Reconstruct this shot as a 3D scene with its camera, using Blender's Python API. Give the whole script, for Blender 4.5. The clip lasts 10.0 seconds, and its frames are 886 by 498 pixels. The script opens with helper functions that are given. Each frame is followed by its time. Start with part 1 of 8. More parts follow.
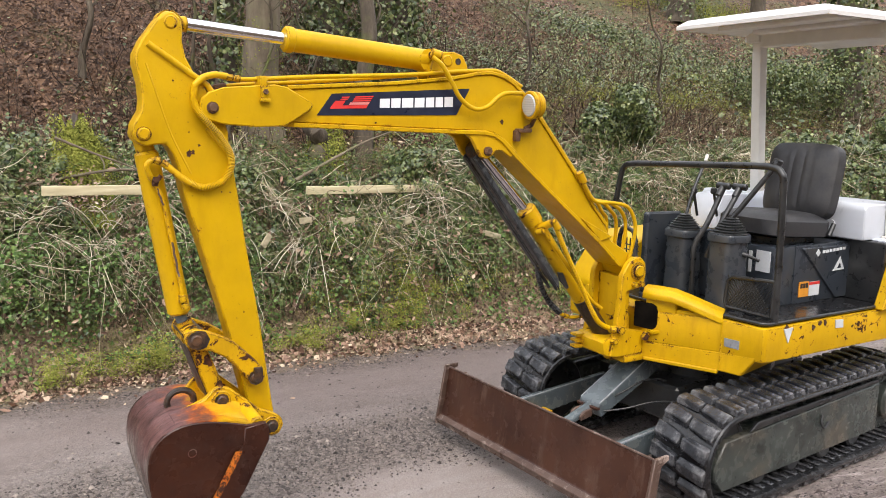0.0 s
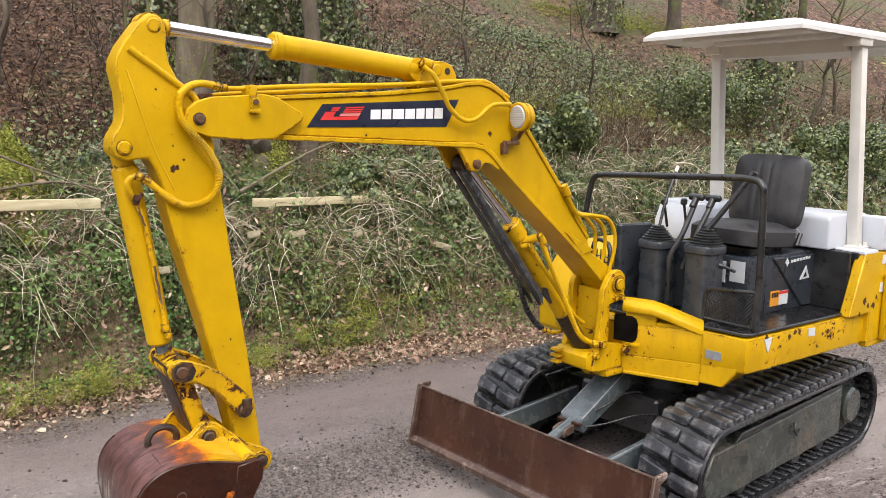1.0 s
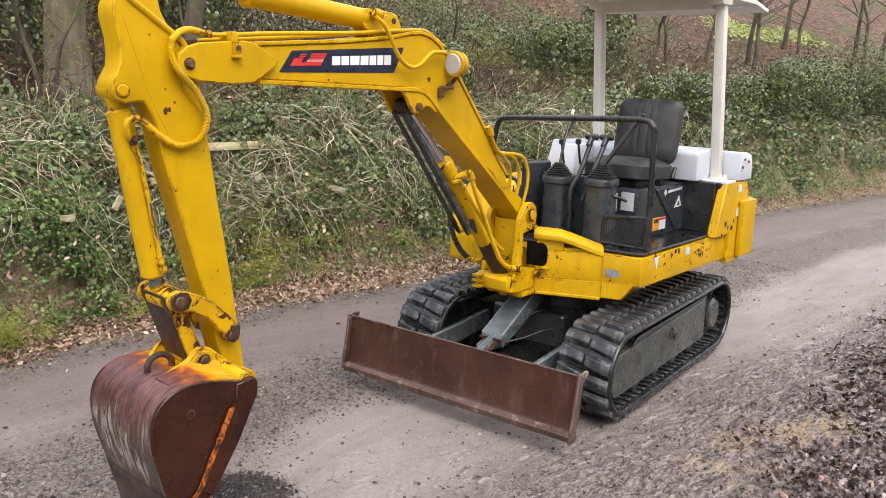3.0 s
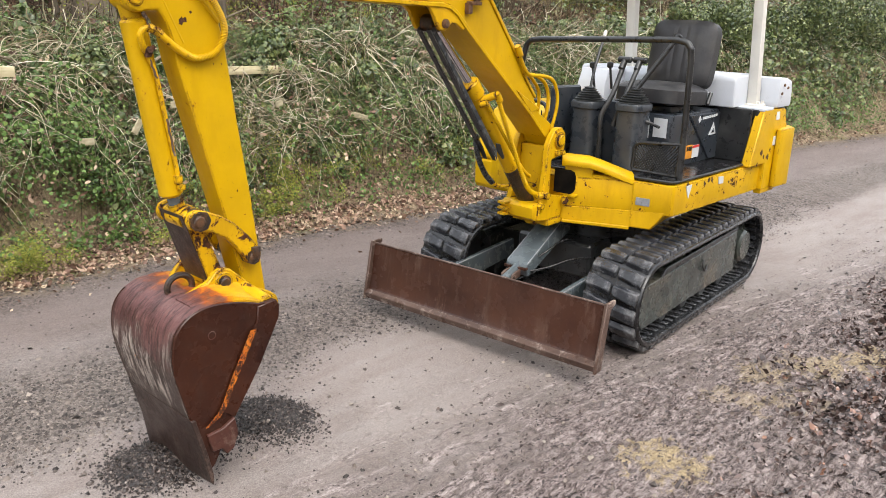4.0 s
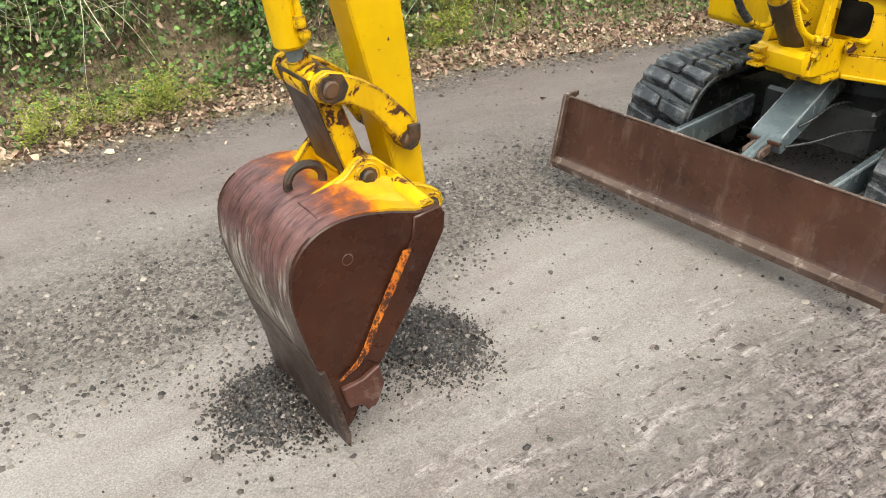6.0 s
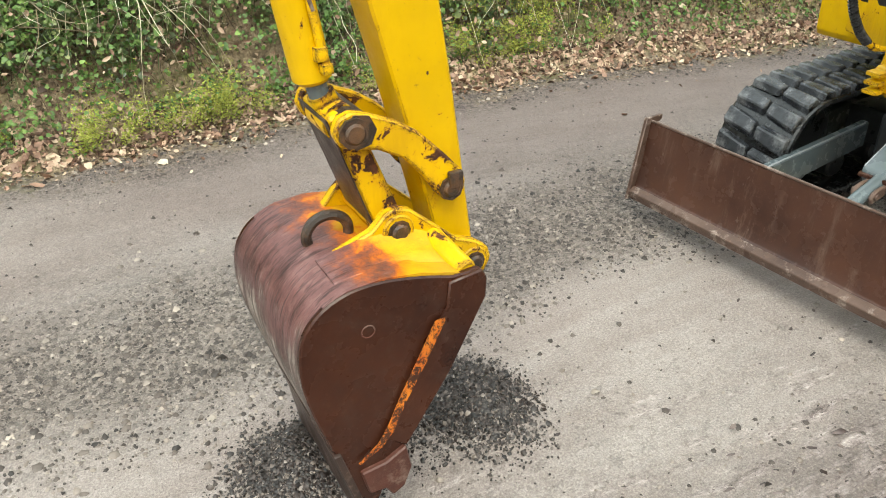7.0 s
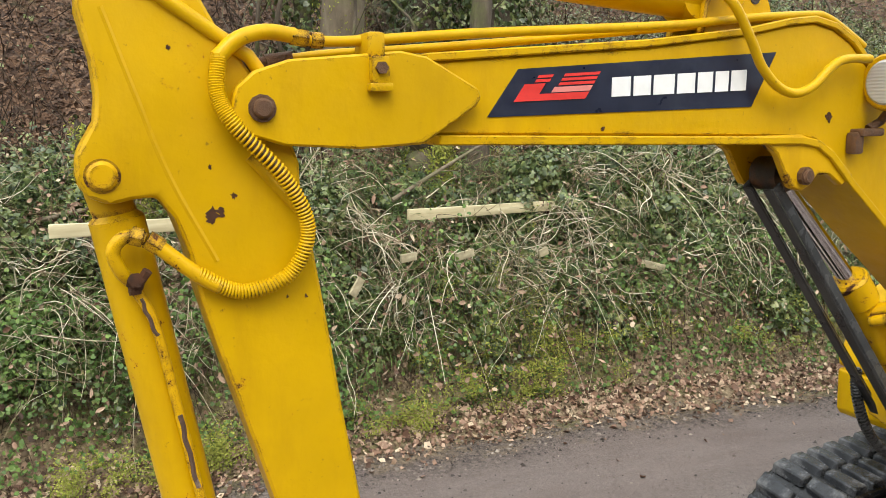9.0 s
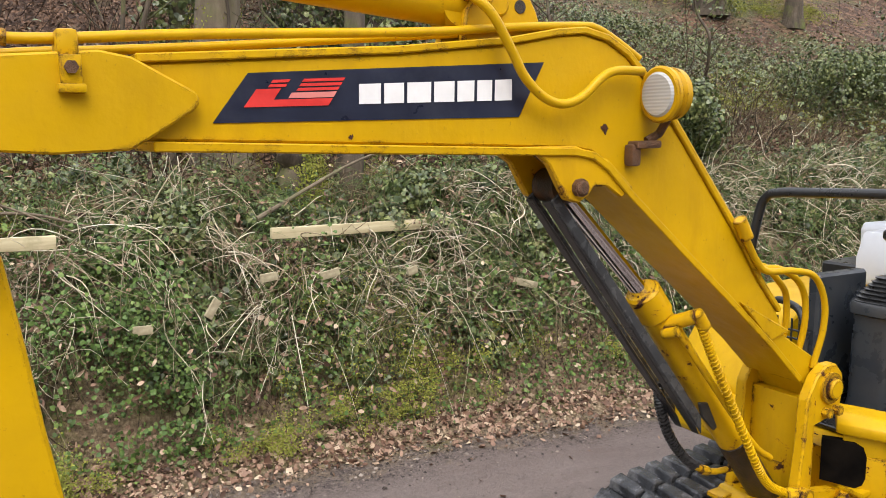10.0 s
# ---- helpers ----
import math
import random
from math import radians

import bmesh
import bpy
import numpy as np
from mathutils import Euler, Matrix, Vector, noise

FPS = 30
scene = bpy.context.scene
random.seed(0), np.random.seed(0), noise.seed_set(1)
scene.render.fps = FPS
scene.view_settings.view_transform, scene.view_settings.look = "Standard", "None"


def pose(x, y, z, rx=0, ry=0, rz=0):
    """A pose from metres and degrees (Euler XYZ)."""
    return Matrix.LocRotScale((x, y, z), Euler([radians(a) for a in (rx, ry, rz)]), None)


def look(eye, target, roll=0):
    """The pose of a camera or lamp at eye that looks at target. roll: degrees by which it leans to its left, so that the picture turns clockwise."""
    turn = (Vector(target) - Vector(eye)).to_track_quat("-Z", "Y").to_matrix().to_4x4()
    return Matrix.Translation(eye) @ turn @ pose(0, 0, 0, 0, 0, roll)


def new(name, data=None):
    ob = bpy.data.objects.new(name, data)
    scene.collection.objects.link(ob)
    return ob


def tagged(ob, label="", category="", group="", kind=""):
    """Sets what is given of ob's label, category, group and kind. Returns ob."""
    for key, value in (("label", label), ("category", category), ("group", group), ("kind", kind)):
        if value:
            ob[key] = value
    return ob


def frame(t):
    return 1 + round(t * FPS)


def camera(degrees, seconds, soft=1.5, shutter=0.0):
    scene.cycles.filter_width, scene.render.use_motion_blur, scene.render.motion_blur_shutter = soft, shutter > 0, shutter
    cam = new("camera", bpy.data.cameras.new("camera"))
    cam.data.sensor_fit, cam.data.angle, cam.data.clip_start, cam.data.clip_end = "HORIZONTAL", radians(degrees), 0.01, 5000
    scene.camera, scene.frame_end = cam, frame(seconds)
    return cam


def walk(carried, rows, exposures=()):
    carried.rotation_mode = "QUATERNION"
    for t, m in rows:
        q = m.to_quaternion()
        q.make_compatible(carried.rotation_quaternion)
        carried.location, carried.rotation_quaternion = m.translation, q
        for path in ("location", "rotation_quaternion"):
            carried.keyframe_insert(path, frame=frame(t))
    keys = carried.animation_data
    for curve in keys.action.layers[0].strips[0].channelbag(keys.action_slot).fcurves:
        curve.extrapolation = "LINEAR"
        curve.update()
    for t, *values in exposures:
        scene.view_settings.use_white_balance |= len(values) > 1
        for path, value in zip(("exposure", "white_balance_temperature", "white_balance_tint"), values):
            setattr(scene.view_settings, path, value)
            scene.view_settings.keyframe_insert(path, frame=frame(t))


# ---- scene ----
K = 1.15  # drawing units to metres
cam = camera(58.0, 10.0, soft=0.8)
PATH = [
    (0, (-3.122, -2.262, 1.465), (-2.0, -0.64, 1.138), 0.8),
    (0.5, (-3.23, -2.168, 1.492), (-2.019, -0.609, 1.169), 1.0),
    (1, (-3.262, -2.001, 1.478), (-1.962, -0.512, 1.17), 1.0),
    (1.5, (-3.317, -1.872, 1.486), (-1.912, -0.485, 1.163), 0.7),
    (2, (-3.496, -1.81, 1.479), (-1.995, -0.537, 1.126), 1.0),
    (2.2, (-3.579, -1.813, 1.492), (-2.055, -0.572, 1.121), 1.2),
    (3.3, (-3.768, -1.972, 1.46), (-2.206, -0.808, 1.01), 1.6),
    (3.5, (-3.772, -1.988, 1.465), (-2.223, -0.819, 0.981), 1.6),
    (4, (-3.702, -1.874, 1.407), (-2.204, -0.684, 0.825), 1.6),
    (4.5, (-3.599, -1.677, 1.391), (-2.184, -0.451, 0.688), 1.3),
    (5, (-3.436, -1.508, 1.335), (-2.127, -0.24, 0.512), 0.9),
    (5.5, (-3.266, -1.353, 1.316), (-2.069, -0.048, 0.387), 0.3),
    (5.7, (-3.229, -1.305, 1.306), (-2.072, 0.012, 0.344), 0.2),
    (6.8, (-2.999, -1.045, 1.277), (-2.038, 0.364, 0.231), -0.9),
    (7, (-2.946, -1.044, 1.286), (-2.015, 0.407, 0.271), -1.1),
    (7.5, (-2.791, -1.063, 1.33), (-1.924, 0.522, 0.472), -1.4),
    (8, (-2.724, -1.028, 1.394), (-1.867, 0.657, 0.74), -1.7),
    (8.5, (-2.683, -0.966, 1.441), (-1.789, 0.759, 0.963), -1.4),
    (9, (-2.639, -0.937, 1.476), (-1.677, 0.782, 1.131), -1.1),
    (9.5, (-2.518, -0.965, 1.471), (-1.474, 0.716, 1.184), -0.9),
    (10, (-2.382, -1.031, 1.451), (-1.255, 0.594, 1.155), -0.7),
]
EXPOSURES = [(0.0, 0.96, 6500, 12), (2.0, 0.94, 6500, 13), (3.5, 1.00, 6450, 13), (4.2, 1.10, 6500, 7), (5.5, 1.32, 6550, 0), (7.0, 1.34, 6550, -3), (7.9, 1.38, 6550, -6), (8.5, 1.14, 6550, -3), (9.0, 0.92, 6600, 4), (9.5, 0.84, 6600, 9), (10.0, 0.86, 6550, 12)]

walk(cam, [(t, look(Vector(eye) * K, Vector(target) * K, roll)) for t, eye, target, roll in PATH], EXPOSURES)

# ---- light: a bright overcast sky ----
world = bpy.data.worlds.new("overcast_sky")
scene.world = world
world.use_nodes = True
wn, wl = world.node_tree.nodes, world.node_tree.links
sky = wn.new("ShaderNodeTexSky")
sky.sky_type, sky.sun_disc = "NISHITA", False
sky.sun_elevation, sky.sun_rotation = radians(48), radians(205)
sky.air_density, sky.dust_density, sky.ozone_density = 1.0, 6.0, 0.6
pale = wn.new("ShaderNodeMixRGB")
pale.inputs[0].default_value = 0.75
pale.inputs[2].default_value = (8.6, 8.8, 9.2, 1)
wl.new(sky.outputs[0], pale.inputs[1])
wl.new(pale.outputs[0], wn["Background"].inputs[0])
wn["Background"].inputs[1].default_value = 0.145
sun = new("sun", bpy.data.lights.new("sun", "SUN"))
sun.data.energy, sun.data.angle, sun.data.color = 1.1, radians(35), (1.0, 0.96, 0.9)
sun.matrix_world = look((0, 0, 20), (7.0, 11.0, -1.0))


# ---- materials ----
class Nodes:
    def __init__(self, name):
        self.m = bpy.data.materials.new(name)
        self.m.use_nodes = True
        self.n, self.l = self.m.node_tree.nodes, self.m.node_tree.links
        self.b = self.n["Principled BSDF"]
        self.co = self.n.new("ShaderNodeTexCoord").outputs["Object"]

    def put(self, socket, value):
        if isinstance(value, bpy.types.NodeSocket):
            self.l.new(value, socket)
        elif isinstance(value, (tuple, list)) and len(value) == 3 and socket.type == "RGBA":
            socket.default_value = (*value, 1)
        else:
            socket.default_value = value

    def noise(self, scale, detail=6, rough=0.6, co=None, stretch=None, distortion=0.0):
        n = self.n.new("ShaderNodeTexNoise")
        co = co or self.co
        if stretch:
            mp = self.n.new("ShaderNodeMapping")
            mp.inputs["Scale"].default_value = stretch
            self.l.new(co, mp.inputs[0])
            co = mp.outputs[0]
        self.l.new(co, n.inputs["Vector"])
        n.inputs["Scale"].default_value, n.inputs["Detail"].default_value = scale, detail
        n.inputs["Roughness"].default_value, n.inputs["Distortion"].default_value = rough, distortion
        return n.outputs["Fac"]

    def cells(self, scale, feature="F1", out="Distance", co=None):
        n = self.n.new("ShaderNodeTexVoronoi")
        n.feature = feature
        self.l.new(co or self.co, n.inputs["Vector"])
        n.inputs["Scale"].default_value = scale
        return n.outputs[out]

    def ramp(self, fac, stops):
        n = self.n.new("ShaderNodeValToRGB")
        e = n.color_ramp.elements
        while len(e) < len(stops):
            e.new(0.5)
        for el, (p, c) in zip(e, stops):
            el.position = p
            el.color = (*c, 1) if isinstance(c, tuple) else (c, c, c, 1)
        self.l.new(fac, n.inputs[0])
        return n.outputs[0]

    def range(self, v, a, b, c=0.0, d=1.0):
        n = self.n.new("ShaderNodeMapRange")
        for k, x in zip(range(5), (v, a, b, c, d)):
            self.put(n.inputs[k], x)
        return n.outputs[0]

    def mix(self, fac, a, b, mode="MIX"):
        n = self.n.new("ShaderNodeMixRGB")
        n.blend_type = mode
        self.put(n.inputs[0], fac), self.put(n.inputs[1], a), self.put(n.inputs[2], b)
        return n.outputs[0]

    def math(self, op, a, b=0.0):
        n = self.n.new("ShaderNodeMath")
        n.operation = op
        self.put(n.inputs[0], a), self.put(n.inputs[1], b)
        return n.outputs[0]

    def attr(self, name):
        n = self.n.new("ShaderNodeAttribute")
        n.attribute_name = name
        return n.outputs["Fac"]

    def island(self):
        return self.n.new("ShaderNodeNewGeometry").outputs["Random Per Island"]

    def each(self):
        return self.n.new("ShaderNodeObjectInfo").outputs["Random"]

    def done(self, color, rough=0.5, metal=0.0, bump=None, strength=0.3, depth=0.01, coat=0.0, spec=0.5):
        self.put(self.b.inputs["Base Color"], color)
        self.put(self.b.inputs["Roughness"], rough)
        self.put(self.b.inputs["Metallic"], metal)
        self.put(self.b.inputs["Coat Weight"], coat)
        self.b.inputs["Coat Roughness"].default_value = 0.25
        self.b.inputs["Specular IOR Level"].default_value = spec
        if bump is not None:
            n = self.n.new("ShaderNodeBump")
            n.inputs["Strength"].default_value, n.inputs["Distance"].default_value = strength, depth
            self.l.new(bump, n.inputs["Height"])
            self.l.new(n.outputs[0], self.b.inputs["Normal"])
        return self.m


def paint(name, base, rust=0.66, dirt=0.35, rough=0.38, tone=0.12, edge=0.0):
    """Old machine paint: faded patches, grime, chips down to rust, edges knocked bare."""
    g = Nodes(name)
    fade = g.ramp(g.noise(3.5, 5), [(0.3, tuple(c * (1 - tone) for c in base)), (0.7, tuple(min(1, c * (1 + tone)) for c in base))])
    streak = g.range(g.noise(9, 6, 0.7, stretch=(1, 1, 0.22)), 0.50, 0.74, 0.0, dirt)
    c = g.mix(streak, fade, (base[0] * 0.58, base[1] * 0.50, base[2] * 0.5 + 0.006))
    speck = g.range(g.noise(70, 5, 0.7), 0.65, 0.72, 0.0, 0.6)
    c = g.mix(speck, c, (0.10, 0.055, 0.02))
    chipn = g.math("ADD", g.noise(19, 9, 0.72, distortion=0.4), g.range(g.noise(2.2, 3), 0.42, 0.66, -0.03, 0.055))
    if edge:
        bev = g.n.new("ShaderNodeBevel")
        bev.samples = 4
        bev.inputs["Radius"].default_value = 0.016
        dot = g.n.new("ShaderNodeVectorMath")
        dot.operation = "DOT_PRODUCT"
        g.l.new(bev.outputs[0], dot.inputs[0])
        g.l.new(g.n.new("ShaderNodeNewGeometry").outputs["Normal"], dot.inputs[1])
        chipn = g.math("ADD", chipn, g.range(dot.outputs["Value"], 0.965, 0.82, 0.0, edge))
    chip = g.range(chipn, rust, rust + 0.012)
    halo = g.range(chipn, rust - 0.030, rust + 0.005, 0.0, 0.65)
    c = g.mix(halo, c, (0.40, 0.15, 0.012))
    c = g.mix(chip, c, g.ramp(g.noise(60, 4), [(0.35, (0.016, 0.009, 0.006)), (0.68, (0.085, 0.030, 0.013))]))
    r = g.math("ADD", g.range(g.noise(20, 4), 0.3, 0.7, rough - 0.08, rough + 0.1), g.math("MULTIPLY", chip, 0.4))
    h = g.math("SUBTRACT", g.noise(70, 3), g.math("MULTIPLY", chip, 1.6))
    return g.done(c, r, 0.0, h, 0.18, 0.004, coat=0.0, spec=0.22)


def plain(name, base, rough=0.5, metal=0.0, var=0.25, scale=12, bump=0.1, grime=None, worn=0.0):
    g = Nodes(name)
    c = g.ramp(g.noise(scale, 7, 0.65), [(0.3, tuple(x * (1 - var) for x in base)), (0.72, tuple(min(1, x * (1 + var)) for x in base))])
    if grime:
        c = g.mix(g.range(g.noise(scale * 0.5, 8, 0.7), 0.5, 0.72, 0.0, 0.8), c, grime)
    r = g.range(g.noise(scale * 2, 5), 0.3, 0.7, max(0.03, rough - 0.1), min(1, rough + 0.12))
    return g.done(c, r, metal, g.noise(scale * 8, 4), bump, 0.004)


YELLOW = paint("yellow_paint", (0.535, 0.322, 0.002), rust=0.690, edge=0.165)
YELLOW_SMOOTH = paint("yellow_pipe_paint", (0.54, 0.325, 0.002), rust=0.70, dirt=0.5)
YELLOW_WORN = paint("worn_yellow_paint", (0.57, 0.335, 0.003), rust=0.590, dirt=0.55, edge=0.24)
YELLOW_EDGE = paint("chipped_yellow_paint", (0.58, 0.34, 0.003), rust=0.620, dirt=0.45, edge=0.13)
WHITE = plain("white_hood_paint", (0.56, 0.59, 0.64), 0.35, var=0.06, scale=5, bump=0.03)
CANOPY = plain("off_white_canopy", (0.68, 0.665, 0.635), 0.5, var=0.12, scale=5, bump=0.06, grime=(0.40, 0.375, 0.33))
POST = plain("grey_beige_post", (0.62, 0.60, 0.55), 0.5, var=0.1, scale=6, bump=0.05)
BLACK = plain("black_steel", (0.018, 0.019, 0.02), 0.32, var=0.35, scale=10, bump=0.1, grime=(0.05, 0.05, 0.048))
GUARD_STEEL = plain("dark_guard_steel", (0.040, 0.044, 0.048), 0.25, var=0.3, scale=12, bump=0.1, grime=(0.07, 0.07, 0.068))
BLACK_WET = plain("wet_black_floor", (0.012, 0.012, 0.013), 0.22, var=0.3, scale=6, bump=0.08, grime=(0.04, 0.038, 0.035))
GREY_PLASTIC = plain("dark_grey_console", (0.027, 0.033, 0.042), 0.3, var=0.2, scale=7, bump=0.06, grime=(0.06, 0.062, 0.06))
VINYL = plain("black_vinyl", (0.022, 0.022, 0.024), 0.5, var=0.3, scale=9, bump=0.25, grime=(0.06, 0.058, 0.055))
RUBBER = plain("track_rubber", (0.026, 0.028, 0.033), 0.17, var=0.65, scale=18, bump=0.8, grime=(0.20, 0.198, 0.20))
BELT = plain("belt_rubber", (0.014, 0.0145, 0.016), 0.22, var=0.4, scale=14, bump=0.25, grime=(0.05, 0.048, 0.046))
HOSE_BLACK = plain("black_hose", (0.022, 0.022, 0.023), 0.28, scale=30)
GREYGREEN = plain("grey_green_steel", (0.046, 0.055, 0.050), 0.24, var=0.55, scale=9, bump=0.3, grime=(0.115, 0.083, 0.052))
BLUEGREY = plain("blue_grey_steel", (0.088, 0.108, 0.118), 0.24, var=0.25, scale=8, bump=0.1, grime=(0.10, 0.09, 0.07))
CHROME = plain("chromed_rod", (0.75, 0.75, 0.76), 0.12, 1.0, var=0.05, scale=8, bump=0.0)
PIN = plain("greasy_dark_pin", (0.030, 0.019, 0.013), 0.38, var=0.5, scale=40, bump=0.6, grime=(0.15, 0.065, 0.022))
BOLT = plain("rusty_bolt", (0.12, 0.055, 0.022), 0.6, var=0.6, scale=60, bump=0.8, grime=(0.025, 0.014, 0.010))
RUST = plain("flaking_rust", (0.070, 0.026, 0.010), 0.9, var=0.6, scale=70, bump=0.8, grime=(0.020, 0.011, 0.008))
DECAL = plain("navy_decal", (0.012, 0.017, 0.038), 0.35, var=0.3, scale=14, bump=0.02, grime=(0.03, 0.035, 0.05))
DECAL_WHITE = plain("decal_white", (0.78, 0.79, 0.80), 0.4, var=0.05, scale=30, bump=0.0)
DECAL_RED = plain("decal_red", (0.62, 0.035, 0.03), 0.4, var=0.15, scale=25, bump=0.0)
DECAL_PINK = plain("decal_pink", (0.66, 0.22, 0.20), 0.4, var=0.1, scale=25, bump=0.0)
LABEL_WHITE = plain("label_white", (0.58, 0.60, 0.62), 0.4, var=0.15, scale=20, bump=0.0, grime=(0.40, 0.39, 0.36))
LABEL_GREY = plain("label_grey", (0.24, 0.25, 0.27), 0.35, var=0.25, scale=40, bump=0.05)
LABEL_ORANGE = plain("label_orange", (0.65, 0.27, 0.03), 0.4, var=0.15, scale=30, bump=0.0)
# Near-black without reflection: the shade inside an opening, painted as a colour.
def shade_black():
    g = Nodes("opening_shade")
    return g.done(g.ramp(g.noise(12, 5), [(0.3, (0.003, 0.003, 0.003)), (0.7, (0.012, 0.010, 0.008))]), 0.95, spec=0.0)


SHADE_BLACK = shade_black()
LABEL_BLACK = plain("label_black", (0.02, 0.02, 0.02), 0.4, var=0.1, bump=0.0)


def rusty_steel(name, lo, hi, streaks, rough=(0.3, 0.55), stretch=(1, 1, 1), orange=0.7, speck=0.45, relief=0.4):
    g = Nodes(name)
    c = g.ramp(g.noise(5, 8, 0.65), [(0.3, lo), (0.7, hi)])
    s = g.range(g.noise(16, 8, 0.75, stretch=stretch), 0.54, 0.66, 0.0, 0.8)
    c = g.mix(s, c, streaks)
    o = g.range(g.noise(7, 8, 0.7), orange, orange + 0.08, 0.0, 0.9)
    c = g.mix(o, c, (0.42, 0.13, 0.015))
    r = g.range(g.noise(11, 5), 0.3, 0.7, *rough)
    c = g.mix(g.range(g.noise(60, 6, 0.75), 0.56, 0.64, 0.0, speck), c, (0.16, 0.10, 0.075))
    return g.done(c, r, 0.0, g.noise(45, 7, 0.7), relief, 0.005, spec=0.3)


BUCKET = rusty_steel("rusty_bucket_steel", (0.040, 0.015, 0.011), (0.115, 0.042, 0.030), (0.16, 0.105, 0.085), orange=0.75)
BUCKET_SIDE = rusty_steel("red_brown_bucket_side", (0.019, 0.006, 0.004), (0.052, 0.016, 0.0075), (0.042, 0.019, 0.013), rough=(0.20, 0.36), orange=0.80, speck=0.10, relief=0.18)


HITCH_X = -2.66


def scraped_shell():
    """Purple-brown rust on the crown, scraped to pale bare streaks down the back."""
    g = Nodes("scraped_bucket_shell")
    sep = g.n.new("ShaderNodeSeparateXYZ")
    g.l.new(g.co, sep.inputs[0])
    c = g.ramp(g.noise(6, 8, 0.7), [(0.3, (0.050, 0.020, 0.019)), (0.55, (0.145, 0.066, 0.062)), (0.75, (0.26, 0.15, 0.138))])
    fine = g.noise(13, 8, 0.78, stretch=(0.7, 5, 0.7), distortion=0.4)
    c = g.mix(g.range(fine, 0.50, 0.38, 0.0, 0.8), c, (0.020, 0.009, 0.008))
    c = g.mix(g.range(g.noise(34, 5, 0.7, stretch=(0.25, 3.5, 0.25)), 0.60, 0.64, 0.0, 0.75), c, (0.016, 0.008, 0.008))
    c = g.mix(g.range(g.noise(15, 8, 0.78, stretch=(0.6, 4, 0.6), distortion=0.5), 0.57, 0.66, 0.0, 0.45), c, (0.30, 0.20, 0.18))
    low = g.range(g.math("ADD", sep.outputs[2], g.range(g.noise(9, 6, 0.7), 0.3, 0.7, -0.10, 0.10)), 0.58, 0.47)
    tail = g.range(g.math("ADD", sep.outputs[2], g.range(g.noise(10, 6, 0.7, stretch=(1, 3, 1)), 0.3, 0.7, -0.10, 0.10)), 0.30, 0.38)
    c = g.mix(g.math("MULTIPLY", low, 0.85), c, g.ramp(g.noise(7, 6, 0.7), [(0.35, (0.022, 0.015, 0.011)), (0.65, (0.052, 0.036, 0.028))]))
    pale = g.range(g.noise(12, 8, 0.8, stretch=(0.55, 3.2, 0.55), distortion=0.8), 0.50, 0.60)
    c = g.mix(g.math("MULTIPLY", g.math("MULTIPLY", pale, low), g.math("MULTIPLY", tail, 0.9)), c, (0.50, 0.435, 0.38))
    burn = g.math("ADD", g.range(sep.outputs[0], HITCH_X, HITCH_X - 0.24), g.range(g.noise(16, 6, 0.7), 0.3, 0.7, -0.30, 0.30))
    hot = g.ramp(burn, [(0.0, (0.58, 0.35, 0.005)), (0.30, (0.55, 0.27, 0.006)), (0.5, (0.47, 0.11, 0.008)), (0.75, (0.19, 0.055, 0.03))])
    c = g.mix(g.math("MULTIPLY", g.range(burn, 0.85, 0.45), g.range(sep.outputs[2], 0.60, 0.66)), c, hot)
    c = g.mix(g.range(g.noise(8, 8, 0.7), 0.68, 0.73, 0.0, 0.9), c, (0.42, 0.15, 0.02))
    return g.done(c, g.range(g.noise(11, 5), 0.3, 0.7, 0.30, 0.5), 0.2, g.math("ADD", g.noise(45, 7, 0.7), fine), 0.3, 0.004)


BUCKET_SHELL = scraped_shell()
LIP = rusty_steel("dark_worn_lip", (0.018, 0.012, 0.010), (0.050, 0.030, 0.024), (0.13, 0.09, 0.075), orange=0.69)
BLADE = rusty_steel("brown_blade_steel", (0.030, 0.0130, 0.0098), (0.072, 0.031, 0.0195), (0.105, 0.064, 0.048), rough=(0.17, 0.34), stretch=(1, 1, 0.12), orange=0.80, speck=0.14, relief=0.16)
BLADE_EDGE = rusty_steel("worn_blade_edge", (0.050, 0.028, 0.021), (0.130, 0.085, 0.066), (0.36, 0.29, 0.25), rough=(0.2, 0.45), orange=0.74, relief=0.5)


def ragged_orange():
    g = Nodes("orange_primer")
    c = g.ramp(g.noise(20, 6), [(0.35, (0.44, 0.085, 0.008)), (0.65, (0.64, 0.20, 0.016))])
    c = g.mix(g.range(g.noise(52, 8, 0.85, stretch=(1, 1, 0.6)), 0.475, 0.50), c, (0.045, 0.014, 0.007))
    return g.done(c, 0.45, 0.1, g.noise(60, 5), 0.3, 0.003)


ORANGE_WEAR = ragged_orange()


def glass_mat():
    g = Nodes("lamp_glass")
    sep = g.n.new("ShaderNodeSeparateXYZ")
    g.l.new(g.co, sep.inputs[0])
    rib = g.math("SINE", g.math("MULTIPLY", sep.outputs[2], 900.0))
    return g.done(g.ramp(g.range(rib, -1.0, 1.0), [(0.2, (0.40, 0.41, 0.41)), (0.8, (0.46, 0.47, 0.47))]), 0.3, 0.0, rib, 0.12, 0.002, coat=0.3)


GLASS = glass_mat()


